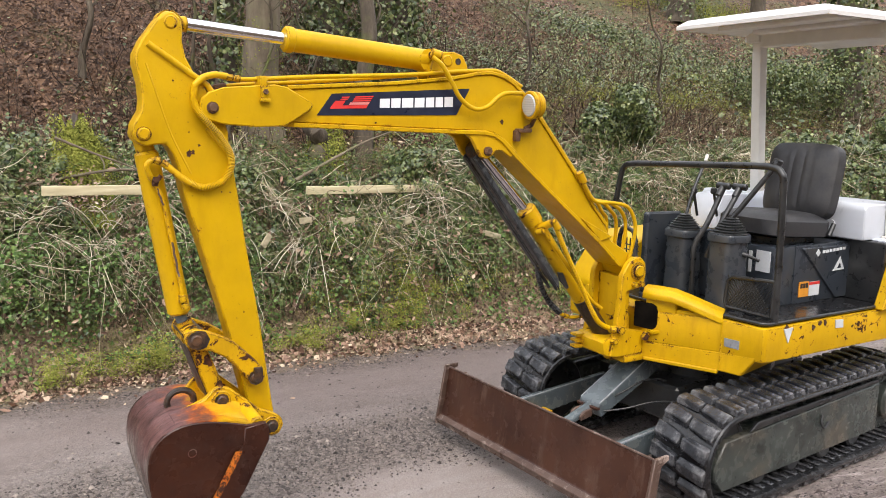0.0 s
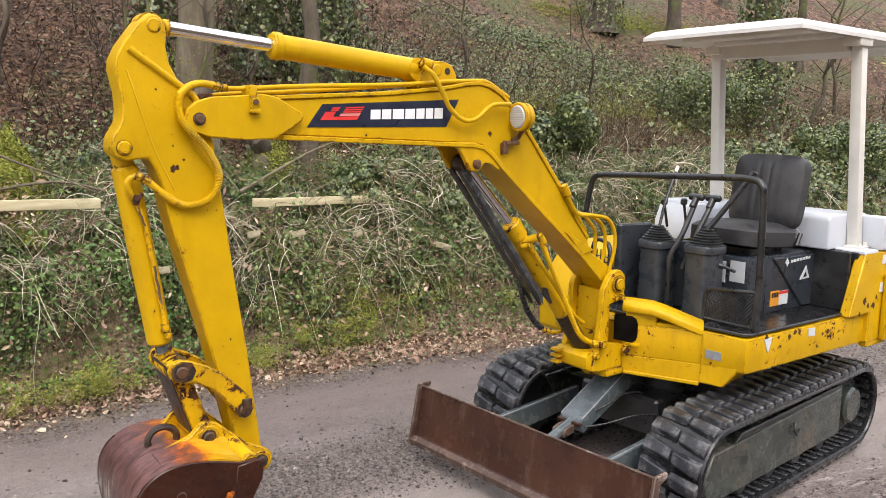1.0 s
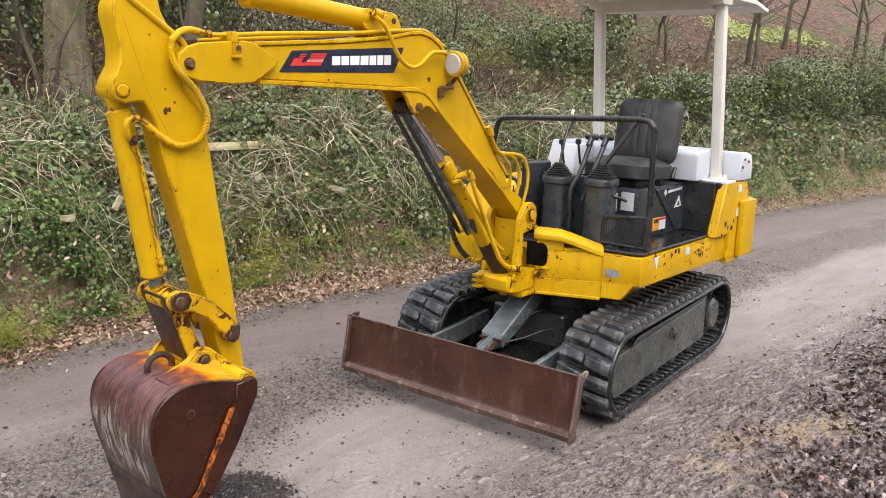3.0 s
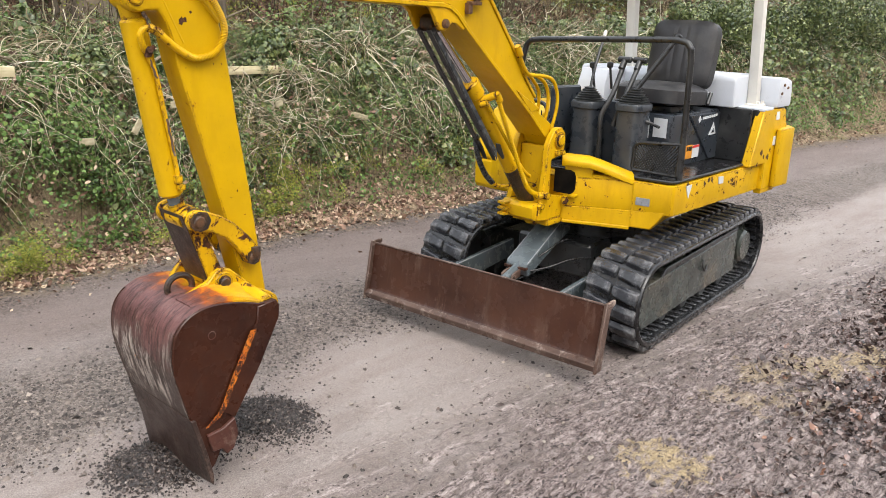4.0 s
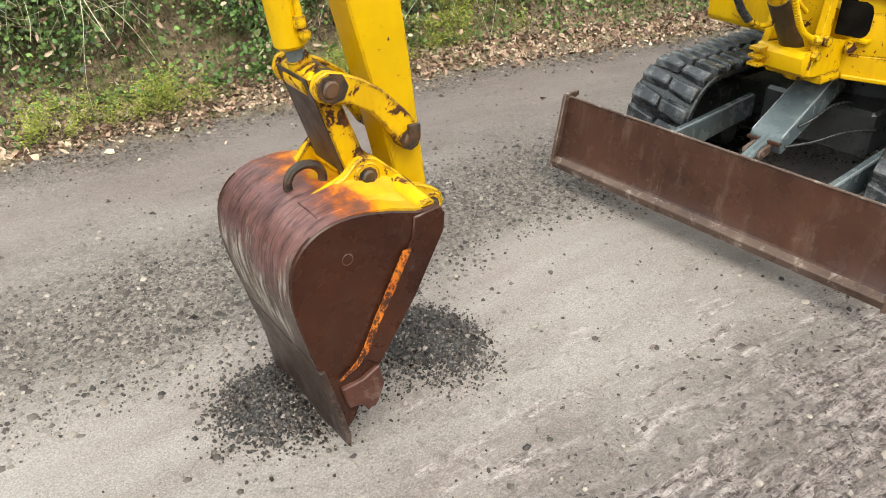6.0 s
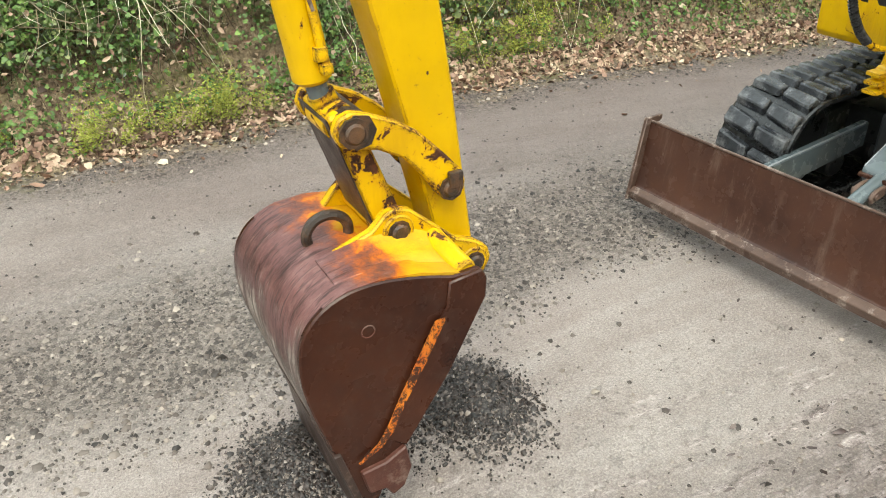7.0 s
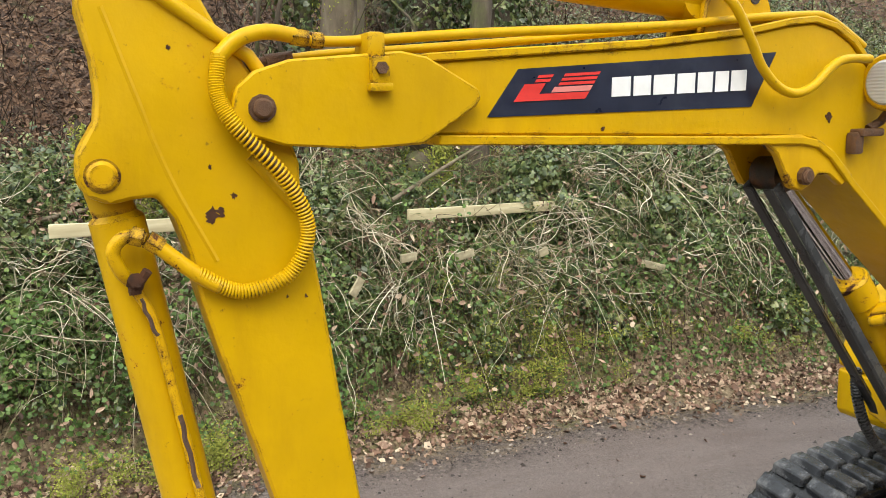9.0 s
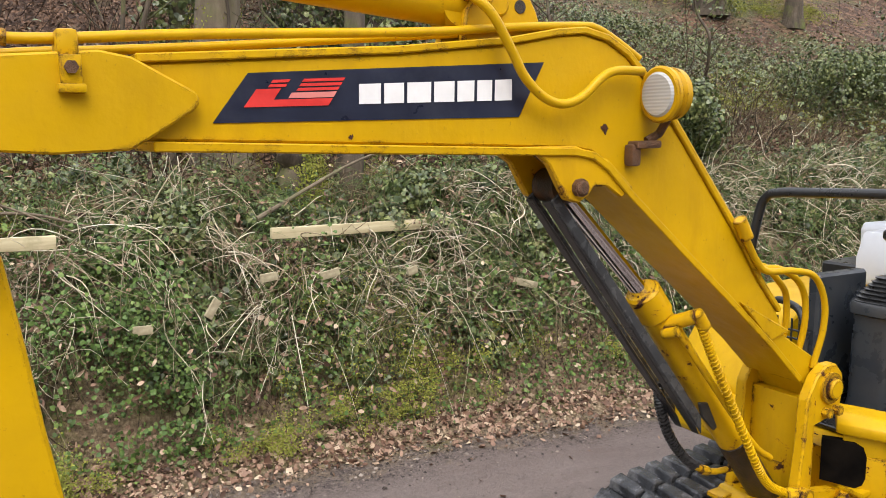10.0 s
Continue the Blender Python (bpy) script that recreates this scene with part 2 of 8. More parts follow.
def leafy(name, stops, rough=0.45, spec=0.4, patch=0.0, grain=12.0):
    """Many small pieces, each of its own tone; patch: how far neighbours share one."""
    g = Nodes(name)
    tone = g.island()
    if patch:
        tone = g.math("ADD", g.math("MULTIPLY", tone, 1 - patch), g.math("MULTIPLY", g.range(g.noise(grain, 4, 0.6), 0.32, 0.68), patch))
    c = g.ramp(tone, stops)
    c = g.mix(g.range(g.noise(30, 4), 0.35, 0.7, 0.0, 0.35), c, tuple(x * 0.5 for x in stops[0][1]))
    c = g.mix(g.range(g.noise(2.6, 4), 0.35, 0.65, 0.0, 0.5), c, g.mix(1.0, c, (0.78, 0.72, 0.72), "MULTIPLY"))
    return g.done(c, rough, 0.0, g.noise(120, 3), 0.2, 0.003, spec=spec)


IVY = leafy("ivy_leaf", [(0.0, (0.016, 0.028, 0.010)), (0.34, (0.054, 0.086, 0.027)), (0.60, (0.150, 0.194, 0.062)), (0.82, (0.30, 0.335, 0.125)), (0.95, (0.32, 0.30, 0.13)), (1.0, (0.27, 0.15, 0.075))], 0.32, 0.5, patch=0.55, grain=10.0)
HERB = leafy("fresh_green_leaf", [(0.0, (0.036, 0.080, 0.018)), (0.5, (0.100, 0.180, 0.040)), (1.0, (0.24, 0.34, 0.085))], 0.5, 0.35, patch=0.4)
MOSS_LEAF = leafy("yellow_green_moss", [(0.0, (0.09, 0.105, 0.022)), (0.5, (0.27, 0.30, 0.055)), (1.0, (0.50, 0.50, 0.13))], 0.85, 0.15, patch=0.6, grain=16.0)
DEAD_LEAF = leafy("dead_leaf", [(0.0, (0.06, 0.035, 0.024)), (0.25, (0.18, 0.100, 0.066)), (0.55, (0.37, 0.235, 0.165)), (0.85, (0.54, 0.40, 0.285)), (1.0, (0.68, 0.57, 0.41))], 0.55, 0.35)
LITTER_LEAF = leafy("hillside_litter", [(0.0, (0.022, 0.013, 0.008)), (0.33, (0.080, 0.043, 0.025)), (0.66, (0.175, 0.100, 0.058)), (0.88, (0.33, 0.215, 0.135)), (1.0, (0.48, 0.36, 0.24))], 0.6, 0.3, patch=0.45, grain=13.0)
STRAW = leafy("dry_stem", [(0.0, (0.15, 0.110, 0.068)), (0.3, (0.40, 0.335, 0.22)), (0.65, (0.68, 0.615, 0.455)), (1.0, (0.88, 0.83, 0.68))], 0.6, 0.3)
BRUSH = leafy("dry_brush", [(0.0, (0.075, 0.054, 0.030)), (0.5, (0.185, 0.142, 0.082)), (0.85, (0.32, 0.26, 0.16)), (1.0, (0.18, 0.185, 0.07))], 0.7, 0.25)
TWIG = leafy("brown_twig", [(0.0, (0.028, 0.019, 0.013)), (0.5, (0.065, 0.044, 0.030)), (1.0, (0.13, 0.095, 0.065))], 0.75, 0.25)
SHREDS = leafy("leaf_shreds", [(0.0, (0.020, 0.0135, 0.0115)), (0.35, (0.060, 0.0415, 0.0345)), (0.65, (0.15, 0.110, 0.094)), (0.88, (0.25, 0.20, 0.172)), (1.0, (0.34, 0.28, 0.24))], 0.34, 0.45, patch=0.45, grain=10.0)
# the pale grey-pink stops paint wet sheen into the leaf colour
WET_LEAF = leafy("matted_wet_leaf", [(0.0, (0.014, 0.009, 0.008)), (0.34, (0.050, 0.032, 0.027)), (0.60, (0.150, 0.106, 0.094)), (0.80, (0.34, 0.265, 0.245)), (0.91, (0.25, 0.115, 0.065)), (1.0, (0.50, 0.435, 0.395))], 0.26, 0.5, patch=0.3, grain=9.0)
MUD = leafy("churned_mud", [(0.0, (0.016, 0.011, 0.010)), (0.38, (0.058, 0.042, 0.039)), (0.68, (0.17, 0.134, 0.125)), (0.90, (0.32, 0.268, 0.25)), (1.0, (0.42, 0.357, 0.332))], 0.40, 0.4, patch=0.5, grain=11.0)
SOIL = leafy("crumbled_soil", [(0.0, (0.040, 0.028, 0.018)), (0.45, (0.14, 0.102, 0.066)), (0.8, (0.29, 0.222, 0.148)), (1.0, (0.42, 0.335, 0.23))], 0.85, 0.2)
GRASS = leafy("far_grass", [(0.0, (0.26, 0.30, 0.10)), (0.5, (0.36, 0.40, 0.14)), (1.0, (0.46, 0.50, 0.20))], 0.6, 0.3)
GRAVEL = leafy("gravel_stone", [(0.0, (0.014, 0.011, 0.0095)), (0.35, (0.060, 0.046, 0.039)), (0.68, (0.175, 0.143, 0.122)), (0.90, (0.32, 0.272, 0.232)), (1.0, (0.42, 0.36, 0.30))], 0.5, 0.4, patch=0.15, grain=9.0)
DARK_GRAVEL = leafy("damp_dark_gravel", [(0.0, (0.008, 0.006, 0.005)), (0.55, (0.027, 0.0195, 0.0175)), (0.85, (0.070, 0.054, 0.048)), (0.96, (0.17, 0.14, 0.12)), (1.0, (0.32, 0.28, 0.25))], 0.42, 0.45)


def bark():
    g = Nodes("bark")
    n = g.noise(14, 8, 0.7, stretch=(1, 1, 0.25))
    c = g.ramp(n, [(0.3, (0.030, 0.022, 0.015)), (0.55, (0.085, 0.066, 0.045)), (0.75, (0.15, 0.125, 0.088))])
    c = g.mix(g.range(g.noise(3, 6), 0.5, 0.66, 0.0, 0.8), c, (0.10, 0.13, 0.02))
    return g.done(c, 0.85, 0.0, n, 0.8, 0.02)


BARK = bark()


def pale_bark():
    g = Nodes("pale_bark")
    n = g.noise(9, 8, 0.7, stretch=(1, 1, 0.35))
    c = g.ramp(n, [(0.3, (0.070, 0.054, 0.036)), (0.55, (0.16, 0.128, 0.088)), (0.75, (0.26, 0.215, 0.155))])
    c = g.mix(g.range(g.noise(3, 6), 0.52, 0.68, 0.0, 0.6), c, (0.14, 0.15, 0.06))
    return g.done(c, 0.85, 0.0, n, 0.5, 0.012)


PALE_BARK = pale_bark()


def sawn_wood(name, fade):
    g = Nodes(name)
    grain = g.noise(22, 6, 0.6, stretch=(0.12, 1, 1.6))
    c = g.ramp(grain, [(0.3, (0.40, 0.34, 0.20)), (0.6, (0.56, 0.50, 0.32)), (0.8, (0.68, 0.62, 0.43))])
    c = g.mix(g.range(g.noise(6, 6), 0.58, 0.72, 0.0, 0.5), c, (0.20, 0.18, 0.08))
    c = g.mix(fade, c, g.ramp(g.noise(30, 6), [(0.35, (0.13, 0.11, 0.07)), (0.65, (0.36, 0.32, 0.22))]))
    return g.done(c, 0.7, 0.0, grain, 0.4, 0.004)


TIMBER = sawn_wood("pale_sawn_timber", 0.0)
OLD_TIMBER = sawn_wood("weathered_timber", 0.65)


# spilt yellow sand beside the lane: x, y, reach, strength
SAND = ((-1.65, -1.18, 0.15, 0.92), (-1.98, -1.36, 0.07, 0.92), (-0.60, -1.19, 0.15, 0.55), (-0.95, -1.20, 0.13, 0.40), (-0.35, -1.36, 0.17, 0.65), (-0.14, -1.56, 0.17, 0.75), (-0.82, -1.42, 0.13, 0.45))


def earth():
    g = Nodes("lane_and_bank")
    a = g.attr("across")
    wob = g.math("ADD", a, g.range(g.noise(1.6, 5), 0.25, 0.75, -0.28, 0.28))
    # lane: pale fines in the wheel tracks, dark loose gravel between and beside them, drawn out along the lane
    sep = g.n.new("ShaderNodeSeparateXYZ")
    g.l.new(g.co, sep.inputs[0])
    along = g.n.new("ShaderNodeCombineXYZ")
    g.l.new(g.math("MULTIPLY", sep.outputs[0], 0.22), along.inputs[0])
    g.l.new(a, along.inputs[1])
    drawn = g.noise(5.5, 7, 0.7, co=along.outputs[0])
    track = g.math("ADD", g.math("ADD", a, g.range(g.noise(1.6, 5), 0.25, 0.75, -0.15, 0.15)), g.range(drawn, 0.25, 0.75, -0.09, 0.09))
    fines = g.ramp(g.range(track, -4.6, 0.2), [(0.0, 0.35), (0.25, 0.45), (0.33, 0.60), (0.38, 0.85), (0.52, 1.0), (0.548, 0.85), (0.585, 0.08), (0.670, 0.10), (0.715, 0.62), (0.80, 0.85), (0.875, 0.72), (0.915, 0.25), (0.945, 0.0)])
    fines = g.math("MULTIPLY", fines, g.range(g.noise(30, 8, 0.8), 0.32, 0.46, 0.82, 1.0))
    grit = g.noise(170, 4, 0.8)
    stone = g.ramp(g.cells(75, out="Color"), [(0.15, 0.06), (0.85, 1.0)])
    pale = g.ramp(grit, [(0.34, (0.225, 0.198, 0.185)), (0.5, (0.335, 0.300, 0.280)), (0.66, (0.46, 0.418, 0.392))])
    pale = g.mix(g.range(drawn, 0.38, 0.62, 0.0, 0.55), g.mix(1.0, pale, (0.70, 0.655, 0.64), "MULTIPLY"), pale)
    dark = g.ramp(grit, [(0.38, (0.026, 0.020, 0.018)), (0.51, (0.112, 0.090, 0.080)), (0.64, (0.38, 0.325, 0.285))])
    dark = g.mix(0.5, dark, g.mix(1.0, stone, (0.40, 0.34, 0.30), "MULTIPLY"))
    lane = g.mix(fines, dark, pale)
    lane = g.mix(g.range(g.noise(0.9, 5), 0.45, 0.65, 0.0, 0.45), lane, g.mix(1.0, lane, (0.80, 0.74, 0.73), "MULTIPLY"))
    lane = g.mix(g.math("MULTIPLY", g.range(a, -1.5, -0.9, 0.0, 0.80), g.range(sep.outputs[0], -3.4, -1.6, 0.25, 1.0)), lane, g.mix(1.0, lane, (0.66, 0.61, 0.61), "MULTIPLY"))
    # trodden mud and shredded leaves on the near side, with spilt yellow sand
    mudn = g.math("ADD", g.math("MULTIPLY", g.noise(40, 8, 0.85, co=along.outputs[0]), 0.58), g.math("MULTIPLY", g.noise(52, 8, 0.85, distortion=0.5), 0.42))
    # the darkest stop paints crevice shade into the mud's low spots
    mud = g.ramp(mudn, [(0.425, (0.026, 0.018, 0.016)), (0.470, (0.165, 0.131, 0.123)), (0.530, (0.43, 0.366, 0.346)), (0.61, (0.74, 0.655, 0.615))])
    lane = g.mix(g.range(g.math("ADD", g.math("ADD", wob, g.range(g.noise(4, 6), 0.3, 0.7, -0.2, 0.2)), g.range(g.noise(13, 4, 0.6, co=along.outputs[0]), 0.35, 0.65, -0.42, 0.42)), -2.80, -3.30, 0.0, 0.92), lane, mud)
    soft = g.range(wob, -2.75, -3.25)
    lane = g.mix(soft, lane, g.mix(1.0, lane, (1.0, 0.965, 0.962), "MULTIPLY"))
    for cx, cy, r, most in SAND:
        off = g.n.new("ShaderNodeVectorMath")
        off.operation = "DISTANCE"
        g.l.new(g.co, off.inputs[0])
        off.inputs[1].default_value = (cx, cy, 0.02)
        q = g.math("ADD", off.outputs["Value"], g.range(g.noise(8, 8, 0.75), 0.3, 0.7, -0.17, 0.17))
        lane = g.mix(g.range(q, r, r * 0.55, 0.0, most), lane, g.ramp(g.noise(70, 8, 0.8), [(0.38, (0.13, 0.092, 0.056)), (0.47, (0.43, 0.325, 0.185)), (0.64, (0.74, 0.60, 0.37))]))
    # verge, bank and hillside
    soil = g.ramp(g.noise(24, 8, 0.75), [(0.34, (0.046, 0.033, 0.021)), (0.50, (0.225, 0.168, 0.106)), (0.66, (0.44, 0.345, 0.23))])
    green = g.range(g.noise(2.6, 7, 0.7), 0.50, 0.62, 0.0, 0.7)
    soil = g.mix(green, soil, g.ramp(g.noise(60, 5), [(0.35, (0.05, 0.062, 0.014)), (0.7, (0.18, 0.19, 0.045))]))
    litter = g.ramp(g.cells(14, out="Color"), [(0.2, (0.045, 0.024, 0.015)), (0.5, (0.10, 0.054, 0.032)), (0.85, (0.19, 0.11, 0.065))])
    hill = g.mix(g.range(g.noise(0.7, 7, 0.65), 0.50, 0.60, 0.0, 0.75), litter, g.ramp(g.noise(30, 6), [(0.3, (0.03, 0.045, 0.012)), (0.7, (0.11, 0.125, 0.035))]))
    land = g.mix(g.range(g.math("ABSOLUTE", g.math("ADD", wob, 2.5)), 3.3, 3.8), soil, hill)
    edge = g.range(g.math("ADD", a, g.range(g.noise(7, 5), 0.3, 0.7, -0.16, 0.16)), -0.22, 0.03)
    edge = g.math("MAXIMUM", edge, g.range(wob, -5.6, -6.4))
    c = g.mix(edge, lane, land)
    bump = g.math("ADD", g.math("MULTIPLY", g.noise(150, 4, 0.75), 0.6), g.noise(28, 6, 0.7))
    bump = g.math("MULTIPLY", bump, g.range(fines, 0.2, 0.9, 1.0, 0.35))
    bump = g.math("ADD", bump, g.math("MULTIPLY", g.math("MULTIPLY", mudn, soft), 2.2))
    return g.done(c, g.range(fines, 0.1, 0.9, 0.72, 0.60), 0.0, bump, 0.8, 0.03, spec=0.3)


EARTH = earth()


# ---- mesh tools ----
def smooth_by_angle(me, degrees=34):
    bm = bmesh.new()
    bm.from_mesh(me)
    lim = radians(degrees)
    for f in bm.faces:
        f.smooth = True
    for e in bm.edges:
        e.smooth = len(e.link_faces) == 2 and e.calc_face_angle(0) < lim
    bm.to_mesh(me)
    bm.free()


def part(name, bm, material, parent=None, label="", m=None):
    """Links a bmesh as one mesh object under a thing or a part."""
    if m is not None:
        bm.transform(m)
    bmesh.ops.recalc_face_normals(bm, faces=bm.faces)
    me = bpy.data.meshes.new(name)
    bm.to_mesh(me)
    bm.free()
    me.materials.append(material)
    smooth_by_angle(me)
    ob = new(name, me)
    ob.parent = parent
    return tagged(ob, label)


def thing(name, at, label, category, group=""):
    ob = new(name)
    ob.location = at
    ob.empty_display_size = 0.2
    return tagged(ob, label, category, group)


def bevelled(bm, width, seg=2):
    if width > 0:
        bmesh.ops.recalc_face_normals(bm, faces=bm.faces)
        edges = [e for e in bm.edges if len(e.link_faces) == 2 and e.calc_face_angle(0) > radians(25)]
        bmesh.ops.bevel(bm, geom=edges, offset=width, segments=seg, affect="EDGES", profile=0.6, clamp_overlap=True)
    return bm


def box(a, b, bevel=0.006, seg=2):
    bm = bmesh.new()
    bmesh.ops.create_cube(bm, size=1)
    for v in bm.verts:
        for k in range(3):
            v.co[k] = a[k] if v.co[k] < 0 else b[k]
    return bevelled(bm, bevel, seg)


def prism(profile, v0, v1, bevel=0.004, seg=1, axis="v"):
    """A flat outline in (u, z), or (u, v) for axis "z", made solid between two planes."""
    bm = bmesh.new()
    low = [bm.verts.new((p[0], v0, p[1]) if axis == "v" else (p[0], p[1], v0)) for p in profile]
    high = [bm.verts.new((p[0], v1, p[1]) if axis == "v" else (p[0], p[1], v1)) for p in profile]
    bm.faces.new(low), bm.faces.new(high[::-1])
    n = len(profile)
    for i in range(n):
        bm.faces.new((low[i], low[(i + 1) % n], high[(i + 1) % n], high[i]))
    return bevelled(bm, bevel, seg)


def loft(rings, closed_ends=True):
    bm = bmesh.new()
    rows = [[bm.verts.new(p) for p in r] for r in rings]
    n = len(rows[0])
    for a, b in zip(rows, rows[1:]):
        for i in range(n):
            bm.faces.new((a[i], a[(i + 1) % n], b[(i + 1) % n], b[i]))
    if closed_ends:
        bm.faces.new(rows[0][::-1]), bm.faces.new(rows[-1])
    return bm


def frame_of(d):
    d = d.normalized()
    s = d.cross(Vector((0, 0, 1)) if abs(d.z) < 0.9 else Vector((1, 0, 0))).normalized()
    return s, s.cross(d)


def rod(a, b, r, r2=None, n=20, bevel=0.0):
    a, b = Vector(a), Vector(b)
    s, t = frame_of(b - a)
    r2 = r if r2 is None else r2
    ring = lambda c, rr: [c + (s * math.cos(k * 2 * math.pi / n) + t * math.sin(k * 2 * math.pi / n)) * rr for k in range(n)]
    d = (b - a).normalized()
    if bevel:
        rings = [ring(a, r - bevel), ring(a + d * bevel, r), ring(b - d * bevel, r2), ring(b, r2 - bevel)]
    else:
        rings = [ring(a, r), ring(b, r2)]
    return loft(rings)


def spline(points, step=8):
    """A smooth line through the points."""
    p = [Vector(q) for q in points]
    p = [p[0] * 2 - p[1]] + p + [p[-1] * 2 - p[-2]]
    out = []
    for i in range(1, len(p) - 2):
        for k in range(step):
            t = k / step
            out.append(0.5 * ((2 * p[i]) + (p[i + 1] - p[i - 1]) * t + (2 * p[i - 1] - 5 * p[i] + 4 * p[i + 1] - p[i + 2]) * t * t
                              + (3 * p[i] - p[i - 1] - 3 * p[i + 1] + p[i + 2]) * t ** 3))
    return out + [p[-2]]


def tube(points, r, n=14, step=8, curved=True, taper=None):
    p = spline(points, step) if curved else [Vector(q) for q in points]
    s, t = frame_of(p[1] - p[0])
    rings = []
    for i, c in enumerate(p):
        d = (p[min(i + 1, len(p) - 1)] - p[max(i - 1, 0)]).normalized()
        s = (s - d * s.dot(d)).normalized()
        t = d.cross(s)
        rr = r if taper is None else r + (taper - r) * i / (len(p) - 1)
        rings.append([c + (s * math.cos(k * 2 * math.pi / n) + t * math.sin(k * 2 * math.pi / n)) * rr for k in range(n)])
    return loft(rings)


def joined(*bms):
    me = bpy.data.meshes.new("tmp")
    out = bmesh.new()
    for b in bms:
        b.to_mesh(me)
        out.from_mesh(me)
        b.free()
    bpy.data.meshes.remove(me)
    return out


MU = Matrix.Rotation(radians(-4.2), 4, "Z") @ Matrix.Scale(K, 4)   # upper works and digging arm, slewed a little
ML = Matrix.Scale(K, 4)                                            # undercarriage


# ---- the mini excavator ----
digger = thing("mini_excavator", (0, 0, 0), "yellow open-cab mini excavator with rust chips, parked on a gravel lane", "excavator")
VC = -0.04                       # middle plane of boom, arm and bucket


# boom: box section bent at the elbow, with flange lips
BOOM_TOP = [(-2.104, 1.540), (-1.726, 1.565), (-1.516, 1.588), (-1.420, 1.606), (-1.360, 1.612), (-1.310, 1.602), (-1.262, 1.578), (-1.212, 1.535),
            (-1.11, 1.420), (-0.937, 1.215), (-0.868, 1.120), (-0.80, 1.045), (-0.765, 0.985), (-0.665, 0.925)]
BOOM_LOW = [(-2.09, 1.440), (-1.618, 1.424), (-1.379, 1.416), (-1.338, 1.408), (-1.300, 1.385), (-1.247, 1.335), (-1.103, 1.215), (-0.947, 1.088), (-0.812, 0.975), (-0.715, 0.885)]
boom = part("boom", prism(BOOM_TOP + [(-0.615, 0.89), (-0.605, 0.85), (-0.63, 0.82), (-0.67, 0.82)] + BOOM_LOW[::-1], VC - 0.060, VC + 0.060, 0.004),
            YELLOW, digger, "yellow box-section boom with chipped paint", MU)


def flange(line, thick, half, side):
    rings = []
    for i, (u, z) in enumerate(line):
        a, b = line[max(i - 1, 0)], line[min(i + 1, len(line) - 1)]
        d = Vector((b[0] - a[0], b[1] - a[1])).normalized()
        n = Vector((-d.y, d.x)) * side * thick
        rings.append([(u, VC - half, z), (u, VC + half, z), (u + n.x, VC + half, z + n.y), (u + n.x, VC - half, z + n.y)])
    return bevelled(loft(rings), 0.002, 1)


part("top_flange", flange(BOOM_TOP[:12], 0.012, 0.066, 1), YELLOW, boom, m=MU)
part("bottom_flange", flange(BOOM_LOW, 0.014, 0.072, -1), YELLOW, boom, m=MU)
EAR = [(-2.376, 1.480), (-2.368, 1.507), (-2.344, 1.527), (-2.30, 1.541), (-2.15, 1.553), (-2.112, 1.546), (-2.034, 1.503), (-2.030, 1.490), (-2.038, 1.479), (-2.120, 1.429), (-2.21, 1.426), (-2.311, 1.434), (-2.352, 1.447), (-2.371, 1.463)]
for side in (-1, 1):
    part("ear_plate", prism(EAR, VC + side * 0.064, VC + side * 0.084, 0.003), YELLOW, boom, m=MU)
part("elbow_gusset", prism([(-0.93, 1.086), (-0.80, 1.02), (-0.762, 1.0), (-0.83, 0.985)], VC - 0.068, VC - 0.059, 0.003), YELLOW, boom, m=MU)
LUG = [(-1.53, 1.420), (-1.47, 1.408), (-1.437, 1.388), (-1.412, 1.345), (-1.398, 1.325), (-1.372, 1.318), (-1.348, 1.330), (-1.335, 1.346), (-1.305, 1.345), (-1.27, 1.322), (-1.24, 1.340), (-1.30, 1.392), (-1.38, 1.42)]
for side in (-1, 1):
    part("cylinder_lug", prism(LUG, VC + side * 0.048, VC + side * 0.066, 0.003), YELLOW_EDGE, boom, m=MU)
part("cylinder_pin", joined(rod((-1.372, VC - 0.082, 1.346), (-1.372, VC + 0.082, 1.346), 0.013, bevel=0.003), rod((-1.372, VC - 0.076, 1.346), (-1.372, VC - 0.066, 1.346), 0.0165, n=9)), BOLT, boom, "greasy rusted pin", MU)
TOPLUG = [(-1.60, 1.590), (-1.592, 1.640), (-1.572, 1.668), (-1.54, 1.682), (-1.50, 1.682), (-1.468, 1.672), (-1.452, 1.645), (-1.435, 1.60)]
for side in (-1, 1):
    part("arm_cylinder_lug", prism(TOPLUG, VC + side * 0.030, VC + side * 0.046, 0.003), YELLOW_EDGE, boom, m=MU)
part("lug_pin", rod((-1.531, VC - 0.052, 1.652), (-1.531, VC + 0.052, 1.652), 0.02, bevel=0.004), YELLOW_EDGE, boom, m=MU)
# lugs are not bored: a dark plug's colour gives the shade of the hole
part("hole_plug", rod((-1.487, VC - 0.0475, 1.651), (-1.487, VC + 0.0475, 1.651), 0.011), PIN, boom, "dark plug standing for the shade in an empty pin hole", MU)
part("arm_pin", joined(rod((-2.338, VC - 0.098, 1.481), (-2.338, VC + 0.098, 1.481), 0.0125, bevel=0.003), rod((-2.338, VC - 0.088, 1.481), (-2.338, VC + 0.088, 1.481), 0.0175, n=11)), BOLT, boom, "rust-caked arm pivot pin", MU)
